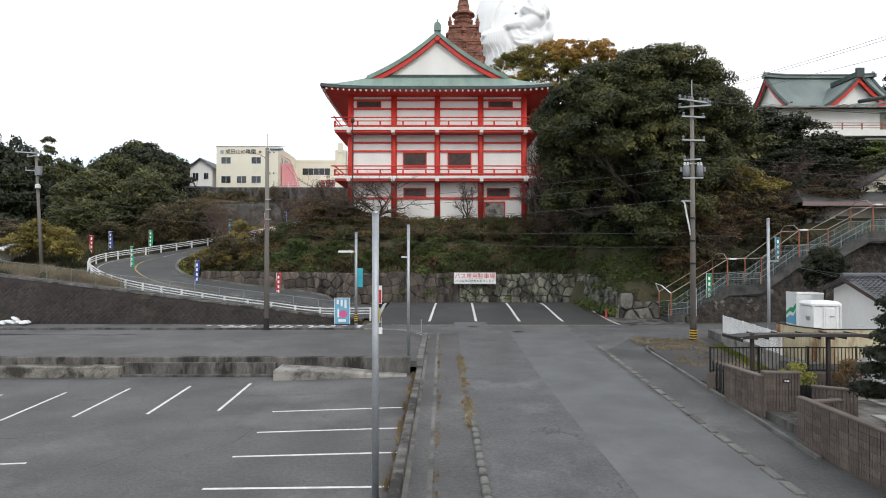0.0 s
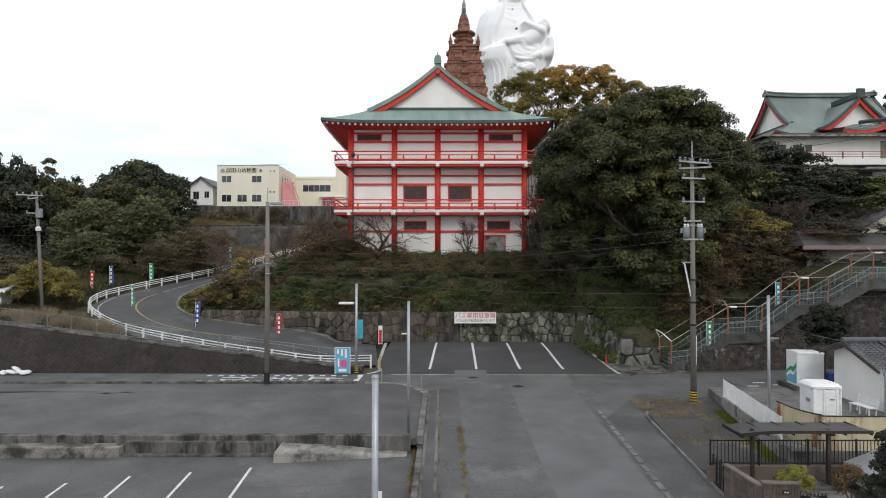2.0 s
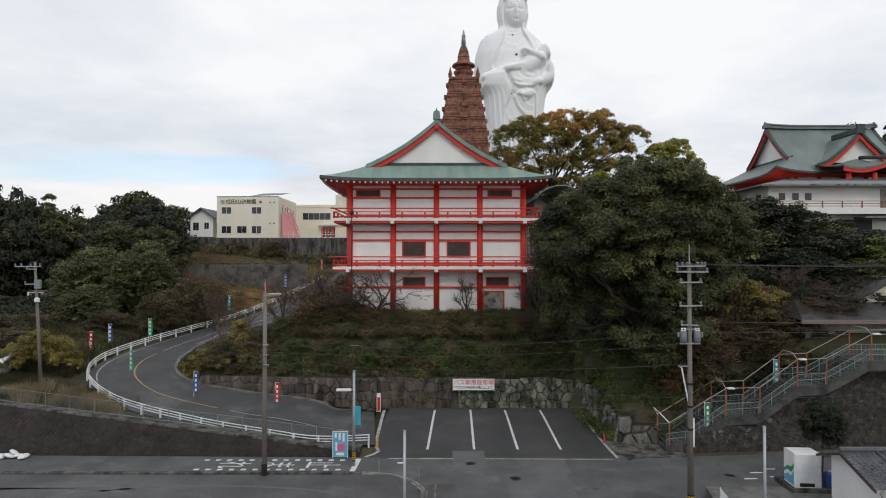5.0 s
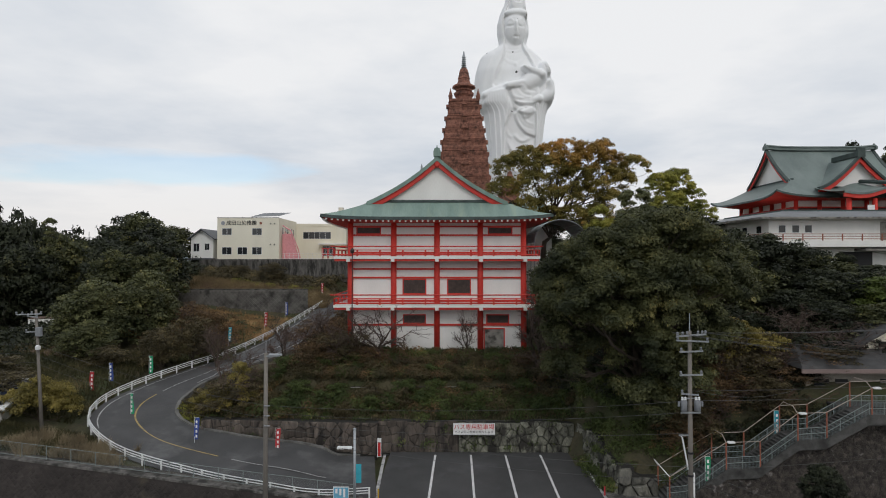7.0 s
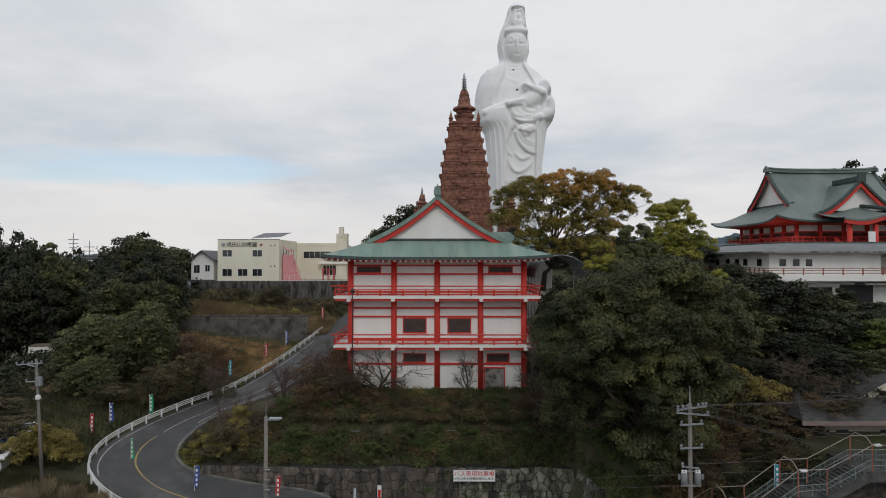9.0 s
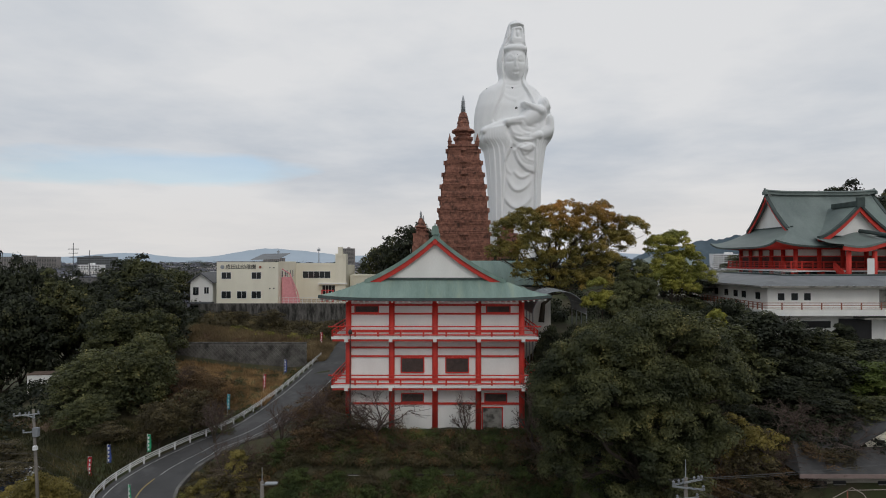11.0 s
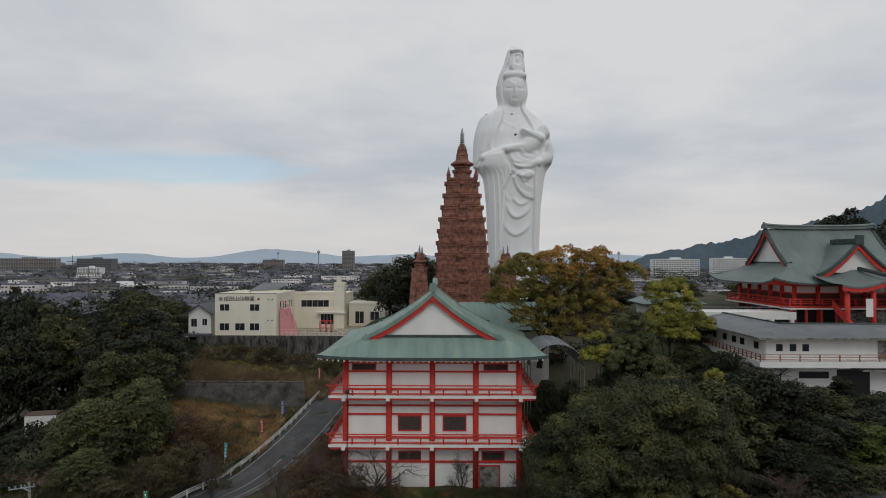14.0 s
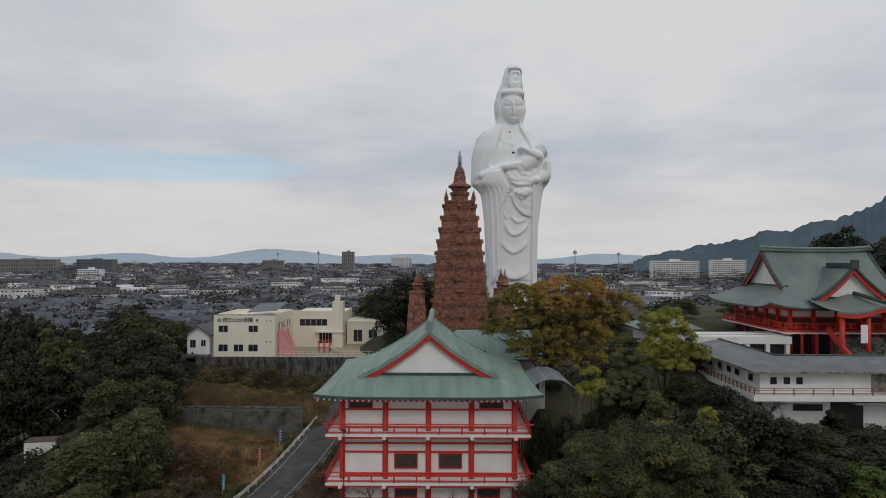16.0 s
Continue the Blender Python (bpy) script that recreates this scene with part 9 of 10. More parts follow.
def build_town():
    rng = random.Random(21)
    mw, mr, mg = Mesh(), Mesh(), Mesh()
    near = 0
    for k in range(5200):
        y = 275 * math.exp(2.6 * rng.random() ** .9)
        x = (rng.random() * 2 - 1) * y * .80 + 8
        if -14 < x < 260 and y < 330:
            continue
        big = rng.random() < .06 and y > 520
        flat = big or rng.random() < .16
        grow = 1 + y / 1400
        w, d, h = (rng.uniform(8, 13) * grow, rng.uniform(7, 10) * grow, rng.uniform(5, 7)) if not big else (rng.uniform(20, 45), rng.uniform(12, 18), rng.uniform(8, 15))
        z = -2.0
        if y < 470 and near < 70:
            near += 1
            e = thing("town_house", rng.choice(("two-storey town house with dark tiled roof", "pale rendered town house with grey roof")) if not flat else "flat-roofed pale town building", "house", (x, y, z), group="town houses")
            a, b, c = Mesh(), Mesh(), Mesh()
            town_house(a, b, c, 0, 0, 0, w, d, h, rng.uniform(-.4, .4), flat, rng)
            a.make("wall", HOUSE_WALL, e); b.make("roof", HOUSE_ROOF, e)
            if c.v:
                tagged(c.make("window", HOUSE_WIN, e), kind="stuff")
            continue
        town_house(mw, mr, mg, x, y, z, w, d, h, rng.uniform(-.5, .5), flat, rng)
    e = thing("town", "sprawl of low houses over the plain", "town", kind="stuff")
    for m, n, mt in ((mw, "wall", HOUSE_WALL), (mr, "roof", HOUSE_ROOF), (mg, "window", HOUSE_WIN)):
        tagged(m.make(n, mt, e), kind="stuff")
    # taller blocks
    def block(x, y, w, h, d, label, wall, cols, rows, z=-2.0):
        b = thing("apartment_block", label, "apartment block", (x, y, z))
        Mesh().box(-w / 2, 0, 0, w / 2, d, h).make("wall", wall, b)
        Mesh().box(-w / 2 - .3, -.3, h, w / 2 + .3, d + .3, h + 1).make("parapet", wall, b)
        Mesh().box(-w * .1, d * .3, h + 1, w * .12, d * .7, h + 4).make("roof_house", wall, b)
        g = Mesh()
        for i in range(cols):
            for j in range(rows):
                xc, zc = -w / 2 + w * (i + .5) / cols, h * (j + .5) / rows
                g.box(xc - w / cols * .34, -.25, zc - h / rows * .3, xc + w / cols * .34, .05, zc + h / rows * .22)
        tagged(g.make("window", HOUSE_WIN, b), kind="stuff")
    GREYB = mat("grey_block_wall", (0.30, 0.28, 0.27), (0.24, 0.22, 0.21), .9, .02, .5, 0, space="World")
    WHITEB = mat("white_block_wall", (0.8, 0.8, 0.8), (0.72, 0.72, 0.73), .9, .02, .5, 0, space="World")
    block(-252, 1590, 30, 58, 22, "grey high-rise apartment tower", GREYB, 6, 17)
    block(-1040, 1520, 150, 36, 18, "long grey apartment slab", GREYB, 24, 11)
    block(-905, 1580, 90, 36, 30, "open steel-framed grandstand block", SHEET_GREY, 14, 6)
    block(-505, 1800, 60, 34, 18, "brown mid-rise apartment block", GREYB, 10, 10)
    block(410, 1090, 83, 38, 16, "long white apartment slab", WHITEB, 18, 11)
    block(523, 1130, 62, 40, 16, "long white apartment slab", WHITEB, 13, 11)
    block(-170, 2400, 80, 44, 20, "pale mid-rise apartment block", WHITEB, 12, 12)
    block(-640, 1100, 40, 20, 18, "pale mid-rise apartment block", WHITEB, 8, 6)
    block(-560, 780, 44, 14, 20, "flat pale green-grey warehouse", SHEET_GREY, 6, 2)
    block(-330, 620, 60, 10, 24, "long white school building", WHITEB, 12, 3)
    for x, y in ((-545, 2000), (-330, 1600), (480, 1700), (265, 1250)):
        b = thing("mast", "thin lattice mast above the town", "mast", (x, y, -2))
        Mesh().cyl((0, 0, 0), (0, 0, 62), 1.6, .8, 6).make("shaft", STEEL, b)
        Mesh().cyl((0, 0, 52), (0, 0, 58), 4, 4, 8).make("head", STEEL, b)


build_town()


for x, y, top, arms in ((-182, 300, 37.2, 3), (-174, 300, 33.6, 2)):
    b = thing("power_pylon", "thin dark power pylon with cross-arms beyond the woods", "pylon", (x, y, -2))
    Mesh().cyl((0, 0, 0), (0, 0, top + 2), .3, .16, 6).make("shaft", TILE_GREY, b)
    for k in range(arms):
        Mesh().box(-2.6 + .4 * k, -.15, top - 1.2 - 2.0 * k, 2.6 - .4 * k, .15, top - .9 - 2.0 * k).make("cross_arm", TILE_GREY, b)

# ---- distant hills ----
# distance haze is mixed into the mountains' pale blue base colour
HAZE_BLUE = mat("haze_tinted_far_hills", (0.44, 0.51, 0.58), (0.39, 0.46, 0.53), 1.0, .002, .01, 0, space="World", spec=0)
# wooded slopes, their green pulled to blue-grey to paint in haze
HAZE_GREEN = mat("haze_tinted_near_hills", (0.115, 0.15, 0.175), (0.08, 0.108, 0.13), 1.0, .008, .05, .0, space="World", spec=0)


def ridge(name, label, dist, a0, a1, prof, depth, material, seed):
    """A range of hills: heights over an arc of bearings, falling to the front and back."""
    n = 160
    rows = []
    for j, (f, hh) in enumerate(((0, 0), (.25, .45), (.5, 1.0), (.75, .5), (1, 0))):
        r = []
        for i in range(n + 1):
            t = i / n
            a = radians(a0 + (a1 - a0) * t)
            h = prof(t) + 0.13 * prof(t) * noise.noise((t * 26, seed, j * .2)) + .07 * prof(t) * noise.noise((t * 80, seed + 3, j * .4))
            r.append(((dist + depth * (f - .5)) * math.sin(a), (dist + depth * (f - .5)) * math.cos(a), -6 + max(0.0, h) * hh))
        rows.append(r)
    m = Mesh().loft(rows, closed=False)
    tagged(m.make(name, material, None, True), label, "hills", kind="structure")


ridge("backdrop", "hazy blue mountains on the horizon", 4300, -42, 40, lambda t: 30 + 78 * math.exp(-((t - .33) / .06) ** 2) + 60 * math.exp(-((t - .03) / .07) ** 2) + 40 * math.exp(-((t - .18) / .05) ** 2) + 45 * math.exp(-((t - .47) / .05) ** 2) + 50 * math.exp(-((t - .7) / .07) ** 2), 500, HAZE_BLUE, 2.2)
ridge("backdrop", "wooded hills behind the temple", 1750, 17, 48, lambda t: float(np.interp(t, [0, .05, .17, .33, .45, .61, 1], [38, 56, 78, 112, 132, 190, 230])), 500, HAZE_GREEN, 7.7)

# ---- trees of the hill ----
crown_tree("camphor_tree", "huge dark green camphor tree with rounded billowing crown", 3, (18.6, 57.0, 4.6), (3.5, 5.0, 6.5), (
    ("crown", LEAF_CAMPHOR, [(0.3, -1.5, 17.6, 2.7), (2.6, -1.5, 17.8, 2.6), (-2.2, -2.5, 16.6, 2.5), (4.5, -1.5, 16.4, 2.4), (-4.6, -2.5, 15.7, 2.5), (-6.6, -1.5, 14.7, 2.4), (-7.6, -1.0, 13.5, 2.2), (-1.6, -4.2, 14.3, 2.2), (1.4, -4.0, 14.1, 2.3), (6.2, -1.0, 14.8, 2.1), (-4.3, -5.0, 13.3, 2.1), (-1.1, -5.0, 12.5, 2.0), (2.3, -4.2, 12.6, 2.2), (7.7, -1.0, 13.4, 2.0), (2.9, 3.0, 16.7, 3.6), (-2.1, 3.0, 15.3, 3.6), (7.0, 3.0, 14.0, 3.2), (4.3, -3.0, 13.7, 2.1)], 92000, .142, .95, 2.2),
    ("crown", LEAF_CAMPHOR, [(-7.4, -3.5, 12.0, 2.0), (-6.5, -5.2, 11.3, 1.9), (-7.7, -3.5, 10.8, 1.7), (-5.0, -5.7, 9.9, 1.4), (-8.0, -1.0, 12.5, 2.0), (-8.2, -1.0, 10.6, 1.8), (6.6, -2.0, 11.7, 2.2), (0.5, -5.0, 10.9, 2.2), (-2.2, -4.5, 10.0, 2.0), (3.8, -3.5, 10.2, 2.2), (-0.6, -5.4, 8.0, 2.1), (0.5, -5.6, 5.7, 1.9), (-2.0, -5.4, 4.3, 1.6), (-7.5, -2.0, 8.5, 2.0), (-7.2, -2.0, 6.0, 1.9), (2.4, -4.5, 7.3, 2.2), (5.3, -3.0, 8.5, 2.1), (-0.7, -5.7, 3.0, 1.5), (-2.7, -3.0, 11.7, 2.2), (2.7, -4.8, 4.5, 2.0), (-4.4, -1.5, 7.0, 2.2)], 78000, .139, .85, 2.2)), .75)
crown_tree("autumn_tree", "broad tree with yellow-green and orange autumn leaves", 5, (14.6, 90, 21.5), (2.0, 3.5, 5.0), (
    ("crown", LEAF_AUTUMN, [(-4.4, -1.0, 11.5, 2.8), (-5.8, -2.0, 8.4, 2.2), (-2.1, 0.0, 12.7, 2.8), (-1.5, -2.0, 9.0, 2.8), (0.9, -2.0, 11.0, 2.8), (-2.3, -2.0, 5.8, 2.2), (2.1, -2.0, 7.0, 2.8), (4.2, -2.0, 9.8, 2.8), (7.0, -2.0, 7.8, 2.6), (11.2, 0.0, 9.8, 2.5), (13.5, 0.0, 11.9, 2.2), (8.5, -1.0, 10.6, 2.6), (4.1, -2.0, 4.2, 2.2), (9.7, -1.0, 6.5, 2.5), (7.4, -2.0, 4.6, 2.3), (1.1, -1.0, 4.5, 2.2)], 40000, .16, .6, 1.9),
    ("crown", LEAF_ORANGE, [(1.1, -1.0, 13.7, 2.2), (4.0, 0.0, 14.9, 2.0), (6.8, -1.0, 13.7, 2.4), (8.7, 0.0, 14.5, 1.9), (5.5, -3.0, 12.0, 2.0), (2.3, -3.5, 12.2, 2.0), (9.9, -1.0, 12.7, 2.0)], 11000, .16, .55, 1.6)), .45)
crown_tree("ginkgo_tree", "slender tree with feathery yellow-green leaves", 7, (32.6, 89, 15.9), (2.5, 5.0, 7.5), (("crown", LEAF_LIME, [(-0.4, 1.0, 14.8, 2.4), (1.9, 1.0, 15.2, 2.3), (3.0, 0.0, 12.5, 2.4), (0.4, 0.0, 11.8, 2.7), (4.9, 0.0, 10.6, 1.9), (-1.5, -1.0, 10.0, 2.7), (1.5, -1.0, 9.2, 2.4)], 34000, .14, .6, 1.7),), .28)
crown_tree("young_tree", "young trees with olive green feathery leaves", 17, (25.5, 77, 15.0), (2.0, 3.5), (("crown", LEAF_OLIVE, [(-0.9, 1.0, 12.5, 1.7), (-1.9, 0.0, 9.8, 1.8), (0.2, 0.0, 10.1, 1.9), (-3.3, -1.0, 8.1, 1.8), (0.6, -1.0, 7.8, 1.8)], 15000, .15, .55, 1.9),), .22)
crown_tree("young_tree", "bright lime-green young tree beside the shelter", 27, (21, 77, 15.0), (2.0, 3.5), (("crown", LEAF_LIME, [(-1.3, 0.0, 10.8, 1.1), (-1.7, 0.0, 8.7, 1.4), (-0.3, 0.0, 9.0, 1.2)], 4500, .14, .45, 1.7),), .15)
crown_tree("ivy_mound", "old stump smothered in yellow-green ivy on the road island", 33, (-22.8, 62.8, 4.5), (.6, 1.4), (("leaves", LEAF_GOLD, [(0, 0, .9, 1.7), (1.2, 0, 1.3, 1.6), (1.7, .2, 2.8, 1.2), (2.0, .3, 4.2, 0.8), (-1.3, 0, .7, 1.5), (2.6, .1, 1.2, 1.2)], 12000, .11, .4, 2.0),), .22)
crown_tree("yellow_bush", "wide bush with thin yellow-olive leaves beside the ramp", 34, (-38.0, 57.5, 4.6), (.5, 1.2), (("leaves", LEAF_GOLD, [(0, 0, 2.0, 2.0), (1.8, 0, 2.4, 1.7), (-1.9, .3, 1.8, 1.7), (.3, -.5, 3.4, 1.4), (2.8, 0, 1.2, 1.2)], 11000, .11, .45, 1.7),), .16)
crown_tree("gold_tree", "thin tree with golden-brown autumn leaves above the stairs", 35, (27.6, 57.6, 5.6), (1.5, 3.0), (("leaves", LEAF_GOLD, [(0, 0, 7.4, 1.8), (1.5, 0, 5.8, 1.9), (-1.2, 0, 5.2, 1.7), (2.8, 0, 4.2, 1.6), (.4, -.5, 3.2, 1.7), (3.4, 0, 6.4, 1.2)], 10000, .13, .5, 1.5),), .18)
crown_tree("bamboo_clump", "tall feathery olive-green bamboo above the woods", 36, (-71, 110, 11.5), (6.0, 9.0), (("leaves", LEAF_OLIVE, [(0, 0, 15.2, .8), (.3, 0, 13.4, 1.0), (-.4, 0, 11.6, 1.1), (.2, 0, 9.6, 1.2)], 2600, .2, .5, 1.5),), .09)
DRK = to_top(make_tree("evergreen_tree", "dark evergreen tree with dense rounded crown", "tree", 8, 9.5, 4.6, 0.8, LEAF_DARK, 7600, 0.225, 0.3, 22, group="dark woods", clump=.72), 38, 72, 23.0, 9.5, 1.25, 0, False)
DR2 = to_top(make_tree("evergreen_tree", "dark olive evergreen tree with uneven crown", "tree", 18, 9.5, 4.2, 0.5, LEAF_CAMPHOR, 7300, 0.225, 0.26, 20, group="dark woods", clump=.72), 31, 68, 22.0, 9.5, 1.25, 0, False)
FAR1 = to_top(make_tree("evergreen_tree", "distant dark evergreen tree with rounded crown", "tree", 9, 14, 6.0, 1.2, LEAF_DARK, 4500, 0.37, 0.35, 14, group="dark woods", clump=1.3), -66, 130, 30, 14, 1.2, 0, False)
FAR2 = to_top(make_tree("evergreen_tree", "distant olive evergreen tree with uneven crown", "tree", 19, 14, 5.6, 0.8, LEAF_CAMPHOR, 4400, 0.37, 0.3, 13, group="dark woods", clump=1.3), -60, 123, 29, 14, 1.1, 0, False)
BRS = to_top(make_tree("brush_tree", "small scrubby tree with thin yellowing leaves", "tree", 28, 6, 2.8, 0.4, LEAF_BRUSH, 4200, 0.132, 0.12, 12, group="scrub trees", clump=0.55), -48.0, 58.5, 9.6, 6, 1.15, 0, False)
RUS = to_top(make_tree("brush_tree", "thin shrub tree with russet leaves", "tree", 29, 6, 2.6, 0.4, LEAF_RUSSET, 2200, 0.12, 0.1, 12, group="scrub trees", clump=0.5), -14, 66, 11.5, 6, 1.0, 0, False)


WS1 = to_top(make_tree("evergreen_tree", "olive green evergreen tree with layered crown", "tree", 38, 9.5, 4.6, 0.6, LEAF_OLIVE, 7600, 0.225, 0.3, 22, group="western woods", clump=.72), -46, 80, 16.8, 9.5, 1.1, 0, False)


def woods(spots, step, dark=2, west=False):
    """Stands evergreens at x, y, top, spread; the far ones with coarser leaves."""
    for k, (x, y, top, s) in enumerate(spots):
        pair = ((WS1, DR2) if west else (DRK, DR2)) if y < 95 else (FAR1, FAR2)
        h, q = (9.5, 1.25) if y < 95 else (14, 1.0)
        to_top(pair[k % dark == dark - 1], x, y, top, h, s * q, step * k)


# right-hand woods
woods(((13.6, 75.5, 21.0, .42), (16.4, 74.5, 21.2, .48), (19.6, 72.5, 20.2, .55), (21.5, 76.5, 22.5, .5), (45, 74, 20.3, .95), (42, 67, 19, .8), (33, 73, 22.5, .85), (53, 75, 19.4, 1.0), (51, 70, 19, .9), (27, 72, 23.5, .8), (60, 76, 19.2, 1.0), (36, 64, 17, .7),
       (66, 78, 18.6, .9), (57, 69, 19, .9), (25, 66, 20, .7), (29, 62, 15.5, .6), (24.5, 79, 26, .7), (37, 79, 24, .7), (70, 76, 18.6, .9), (43, 60, 14.5, .6), (48, 71, 18.6, .9), (39, 63, 16, .7), (63, 70, 18.5, 1.0), (55, 66, 17.0, .9)), 47, 5)
to_top(make_tree("layered_tree", "tree with flat layers of bright green leaves", "tree", 48, 9, 4.2, 1.5, LEAF_FRESH, 7000, 0.2, 0.2, 14, squash=.28, clump=.8), 46.5, 65.0, 18.4, 9, 1.0, 0, False)
# woods to the west
woods(((-70, 128, 25.5, .9), (-78, 128, 26.5, 1.0), (-74, 120, 24.5, .9), (-64, 132, 25, .8), (-86, 130, 28, 1.0), (-40, 83, 16.5, .75), (-50, 86, 15, .7), (-43, 88, 18, .8), (-50, 94, 21, .9), (-55, 102, 23, .8), (-49, 104, 24, .95), (-58, 112, 25.0, .8),
       (-54, 113, 26.5, 1.0), (-64, 122, 27.5, .8), (-56, 130, 27, .9), (-84, 112, 29.5, 1.2), (-84, 122, 29.5, 1.0), (-82, 100, 25, 1.1), (-80, 90, 22, 1.1),
       (-74, 78, 15, .9), (-90, 104, 28, 1.2), (-92, 122, 31, 1.2), (-75, 70, 16, 1.0), (-56, 66, 12.0, .6), (-66, 64, 13, .8), (-84, 76, 20, 1.1), (-46, 98, 21, .75), (-43, 74, 12.5, .6), (-62, 114, 24, .8), (-69, 116, 23.0, .9), (-73, 110, 22, .9), (-77, 107, 22.5, 1.0), (-58, 119, 27, .9), (-70, 82, 12.5, .7)), 53, 3, True)
# behind the halls
woods(((-6.5, 134, 37, 1.1), (-3, 141, 36, 1.0), (-12.5, 150, 33.5, .8), (-17, 156, 32.5, .8), (22, 140, 30, 1.0), (31, 136, 29, .9), (38, 131, 23, .6), (36, 150, 28, 1.0), (52, 142, 23.5, .7), (60, 152, 25, .8),
       (12, 108, 30, .7), (33, 106, 26.5, .7), (40, 99, 23.5, .7), (36, 88, 23.5, .7), (96, 128, 44, 1.2), (104, 136, 47, 1.3), (98, 150, 48, 1.4), (112, 144, 50, 1.4), (120, 128, 46, 1.3), (74, 152, 27, .8), (8, 150, 33, 1.2)), 61, 2)
for k, (x, y, top, s) in enumerate(((-43, 60.5, 9.0, 1.0), (-47, 64, 10.0, 1.1), (-39, 72, 10, .9), (-35.0, 76, 11.5, .9), (-22.0, 62.3, 8.0, .8), (-20.6, 63.0, 7.6, .7), (-31, 76, 13.0, 1.0), (-33.5, 73, 12.0, .8), (-60, 58, 9.5, 1.1), (-52, 62, 10, 1.0),
                                    (29, 58.5, 13.5, 1.0), (26.5, 57.5, 14.8, 1.0), (28, 56, 10, .8), (36, 56, 10, .8), (48, 58, 11, .8), (-33, 118, 19.5, .9), (-40, 120, 19.0, .9), (-13, 67.5, 12.0, .8), (-10.6, 67.5, 12.2, .8))):
    to_top(BRS, x, y, top, 6, s * 1.1, 71 * k)
for k, (x, y, top, s) in enumerate(((-12.2, 69.5, 13.2, .8), (-15.5, 71, 13, 1.0), (-8, 66.5, 10.6, .7), (34, 57, 11.5, 1.1), (-34, 86, 13.6, 1.0), (-31.2, 84.5, 13.4, .9), (-37.2, 90, 13.8, 1.0), (10, 66.5, 10.2, .7))):
    to_top(RUS, x, y, top, 6, s * 1.1, 67 * k)
# leafless trees
BARE = to_top(bare_tree("bare_tree", "leafless cherry tree with fine spreading twigs", 31, 6.5, 0.75), -6.9, 66.9, 17.2, 6.5, 1.9, 0, False)
BAR2 = to_top(bare_tree("bare_tree", "leafless small tree with upright branches", 37, 5.5, 0.55), 2.6, 68.2, 14.4, 5.5, .95, 0, False)
for k, (x, y, top, s) in enumerate(((10.4, 66.3, 17.2, 1.3), (12.0, 64.5, 14.0, 1.1), (-13.6, 68.5, 15.0, .9), (-22.3, 63.9, 12.6, .95), (-17.5, 67.5, 13.5, .8), (-10.2, 66.8, 14.2, .8), (33.5, 58.5, 15.4, 1.2), (36.5, 58, 14.6, 1.2), (31.2, 56.5, 12.0, 1.0), (39.5, 60.5, 15, 1.1),
                                    (-36.5, 86, 14, .9), (-29.5, 78, 12.5, .8), (-27.0, 73.5, 12.0, .8), (27.5, 55, 10.0, 1.0), (45, 83, 22, 1.0))):
    to_top(BARE if k % 2 else BAR2, x, y, top + .3, 6.5 if k % 2 else 5.5, s * 1.3, 83 * k)

# reddish thickets of bare shrubs below and beside the hall
RED_TWIG = mat("red_brown_twig", (0.15, 0.08, 0.055), (0.08, 0.045, 0.035), 0.95, 1.5, 10, 0.2)
THK = to_top(bare_tree("bare_shrub", "leafless shrub with dense red-brown twigs", 93, 4.5, 0.85, twig=RED_TWIG, levels=4, group="bare shrubs", trunk=.06), -13.0, 67.8, 13.6, 4.5, 1.0, 0, False)
for k, (x, y, top, q) in enumerate(((-11.8, 69.4, 14.0, 1.0), (-14.6, 69.0, 14.2, 1.1), (-16.2, 70.4, 14.0, 1.1), (-18.2, 69.0, 12.6, 1.0), (-9.8, 67.6, 12.6, .9), (-7.6, 67.4, 11.8, .8), (-5.4, 66.9, 11.6, .8), (-3.2, 66.4, 10.6, .7), (0.4, 66.2, 10.4, .7),
                                    (4.6, 66.0, 10.2, .7), (7.8, 66.4, 10.6, .8), (-19.6, 66.5, 10.8, .9), (-16.8, 66.2, 10.6, .9), (-12.4, 65.8, 10.4, .8), (-14.4, 73, 14.5, 1.1), (-15.2, 78, 15.5, 1.1), (12.4, 67, 12.5, .9), (31.5, 58.5, 13.4, 1.1), (35.2, 57.2, 13, 1.1), (38.0, 58.0, 13.5, 1.1), (30.0, 54.6, 9.5, .9), (33.5, 54.2, 10, .9),
                                    (-36.2, 87, 13.6, 1.4), (-34.0, 84, 14.2, 1.5), (-31.4, 85.5, 14.2, 1.4), (-37.4, 91, 14.6, 1.4), (-36, 108, 17.2, 1.3), (-30, 110, 17.5, 1.3), (-42, 110, 17.2, 1.3))):
    to_top(THK, x, y, top, 4.5, q, 77 * k)

# dark thicket between the camphor tree and the stairs
for k, (x, y, top, q) in enumerate(((21.5, 53.2, 8.6, .9), (23.6, 54.4, 9.6, 1.0), (25.6, 55.2, 10.4, 1.0), (27.5, 56.4, 11.4, 1.1), (22.6, 55.8, 10.4, 1.0), (24.8, 57.2, 12.4, 1.1), (28.8, 54.4, 9.6, .9), (31.0, 55.6, 10.6, 1.0), (20.2, 52.2, 6.6, .8))):
    to_top(RUS if k % 3 else BRS, x, y, top, 6, q, 57 * k)
    to_top(BARE if k % 2 else THK, x + .9, y - .4, top + 1.2, 6.5 if k % 2 else 4.5, q * .9, 91 * k)

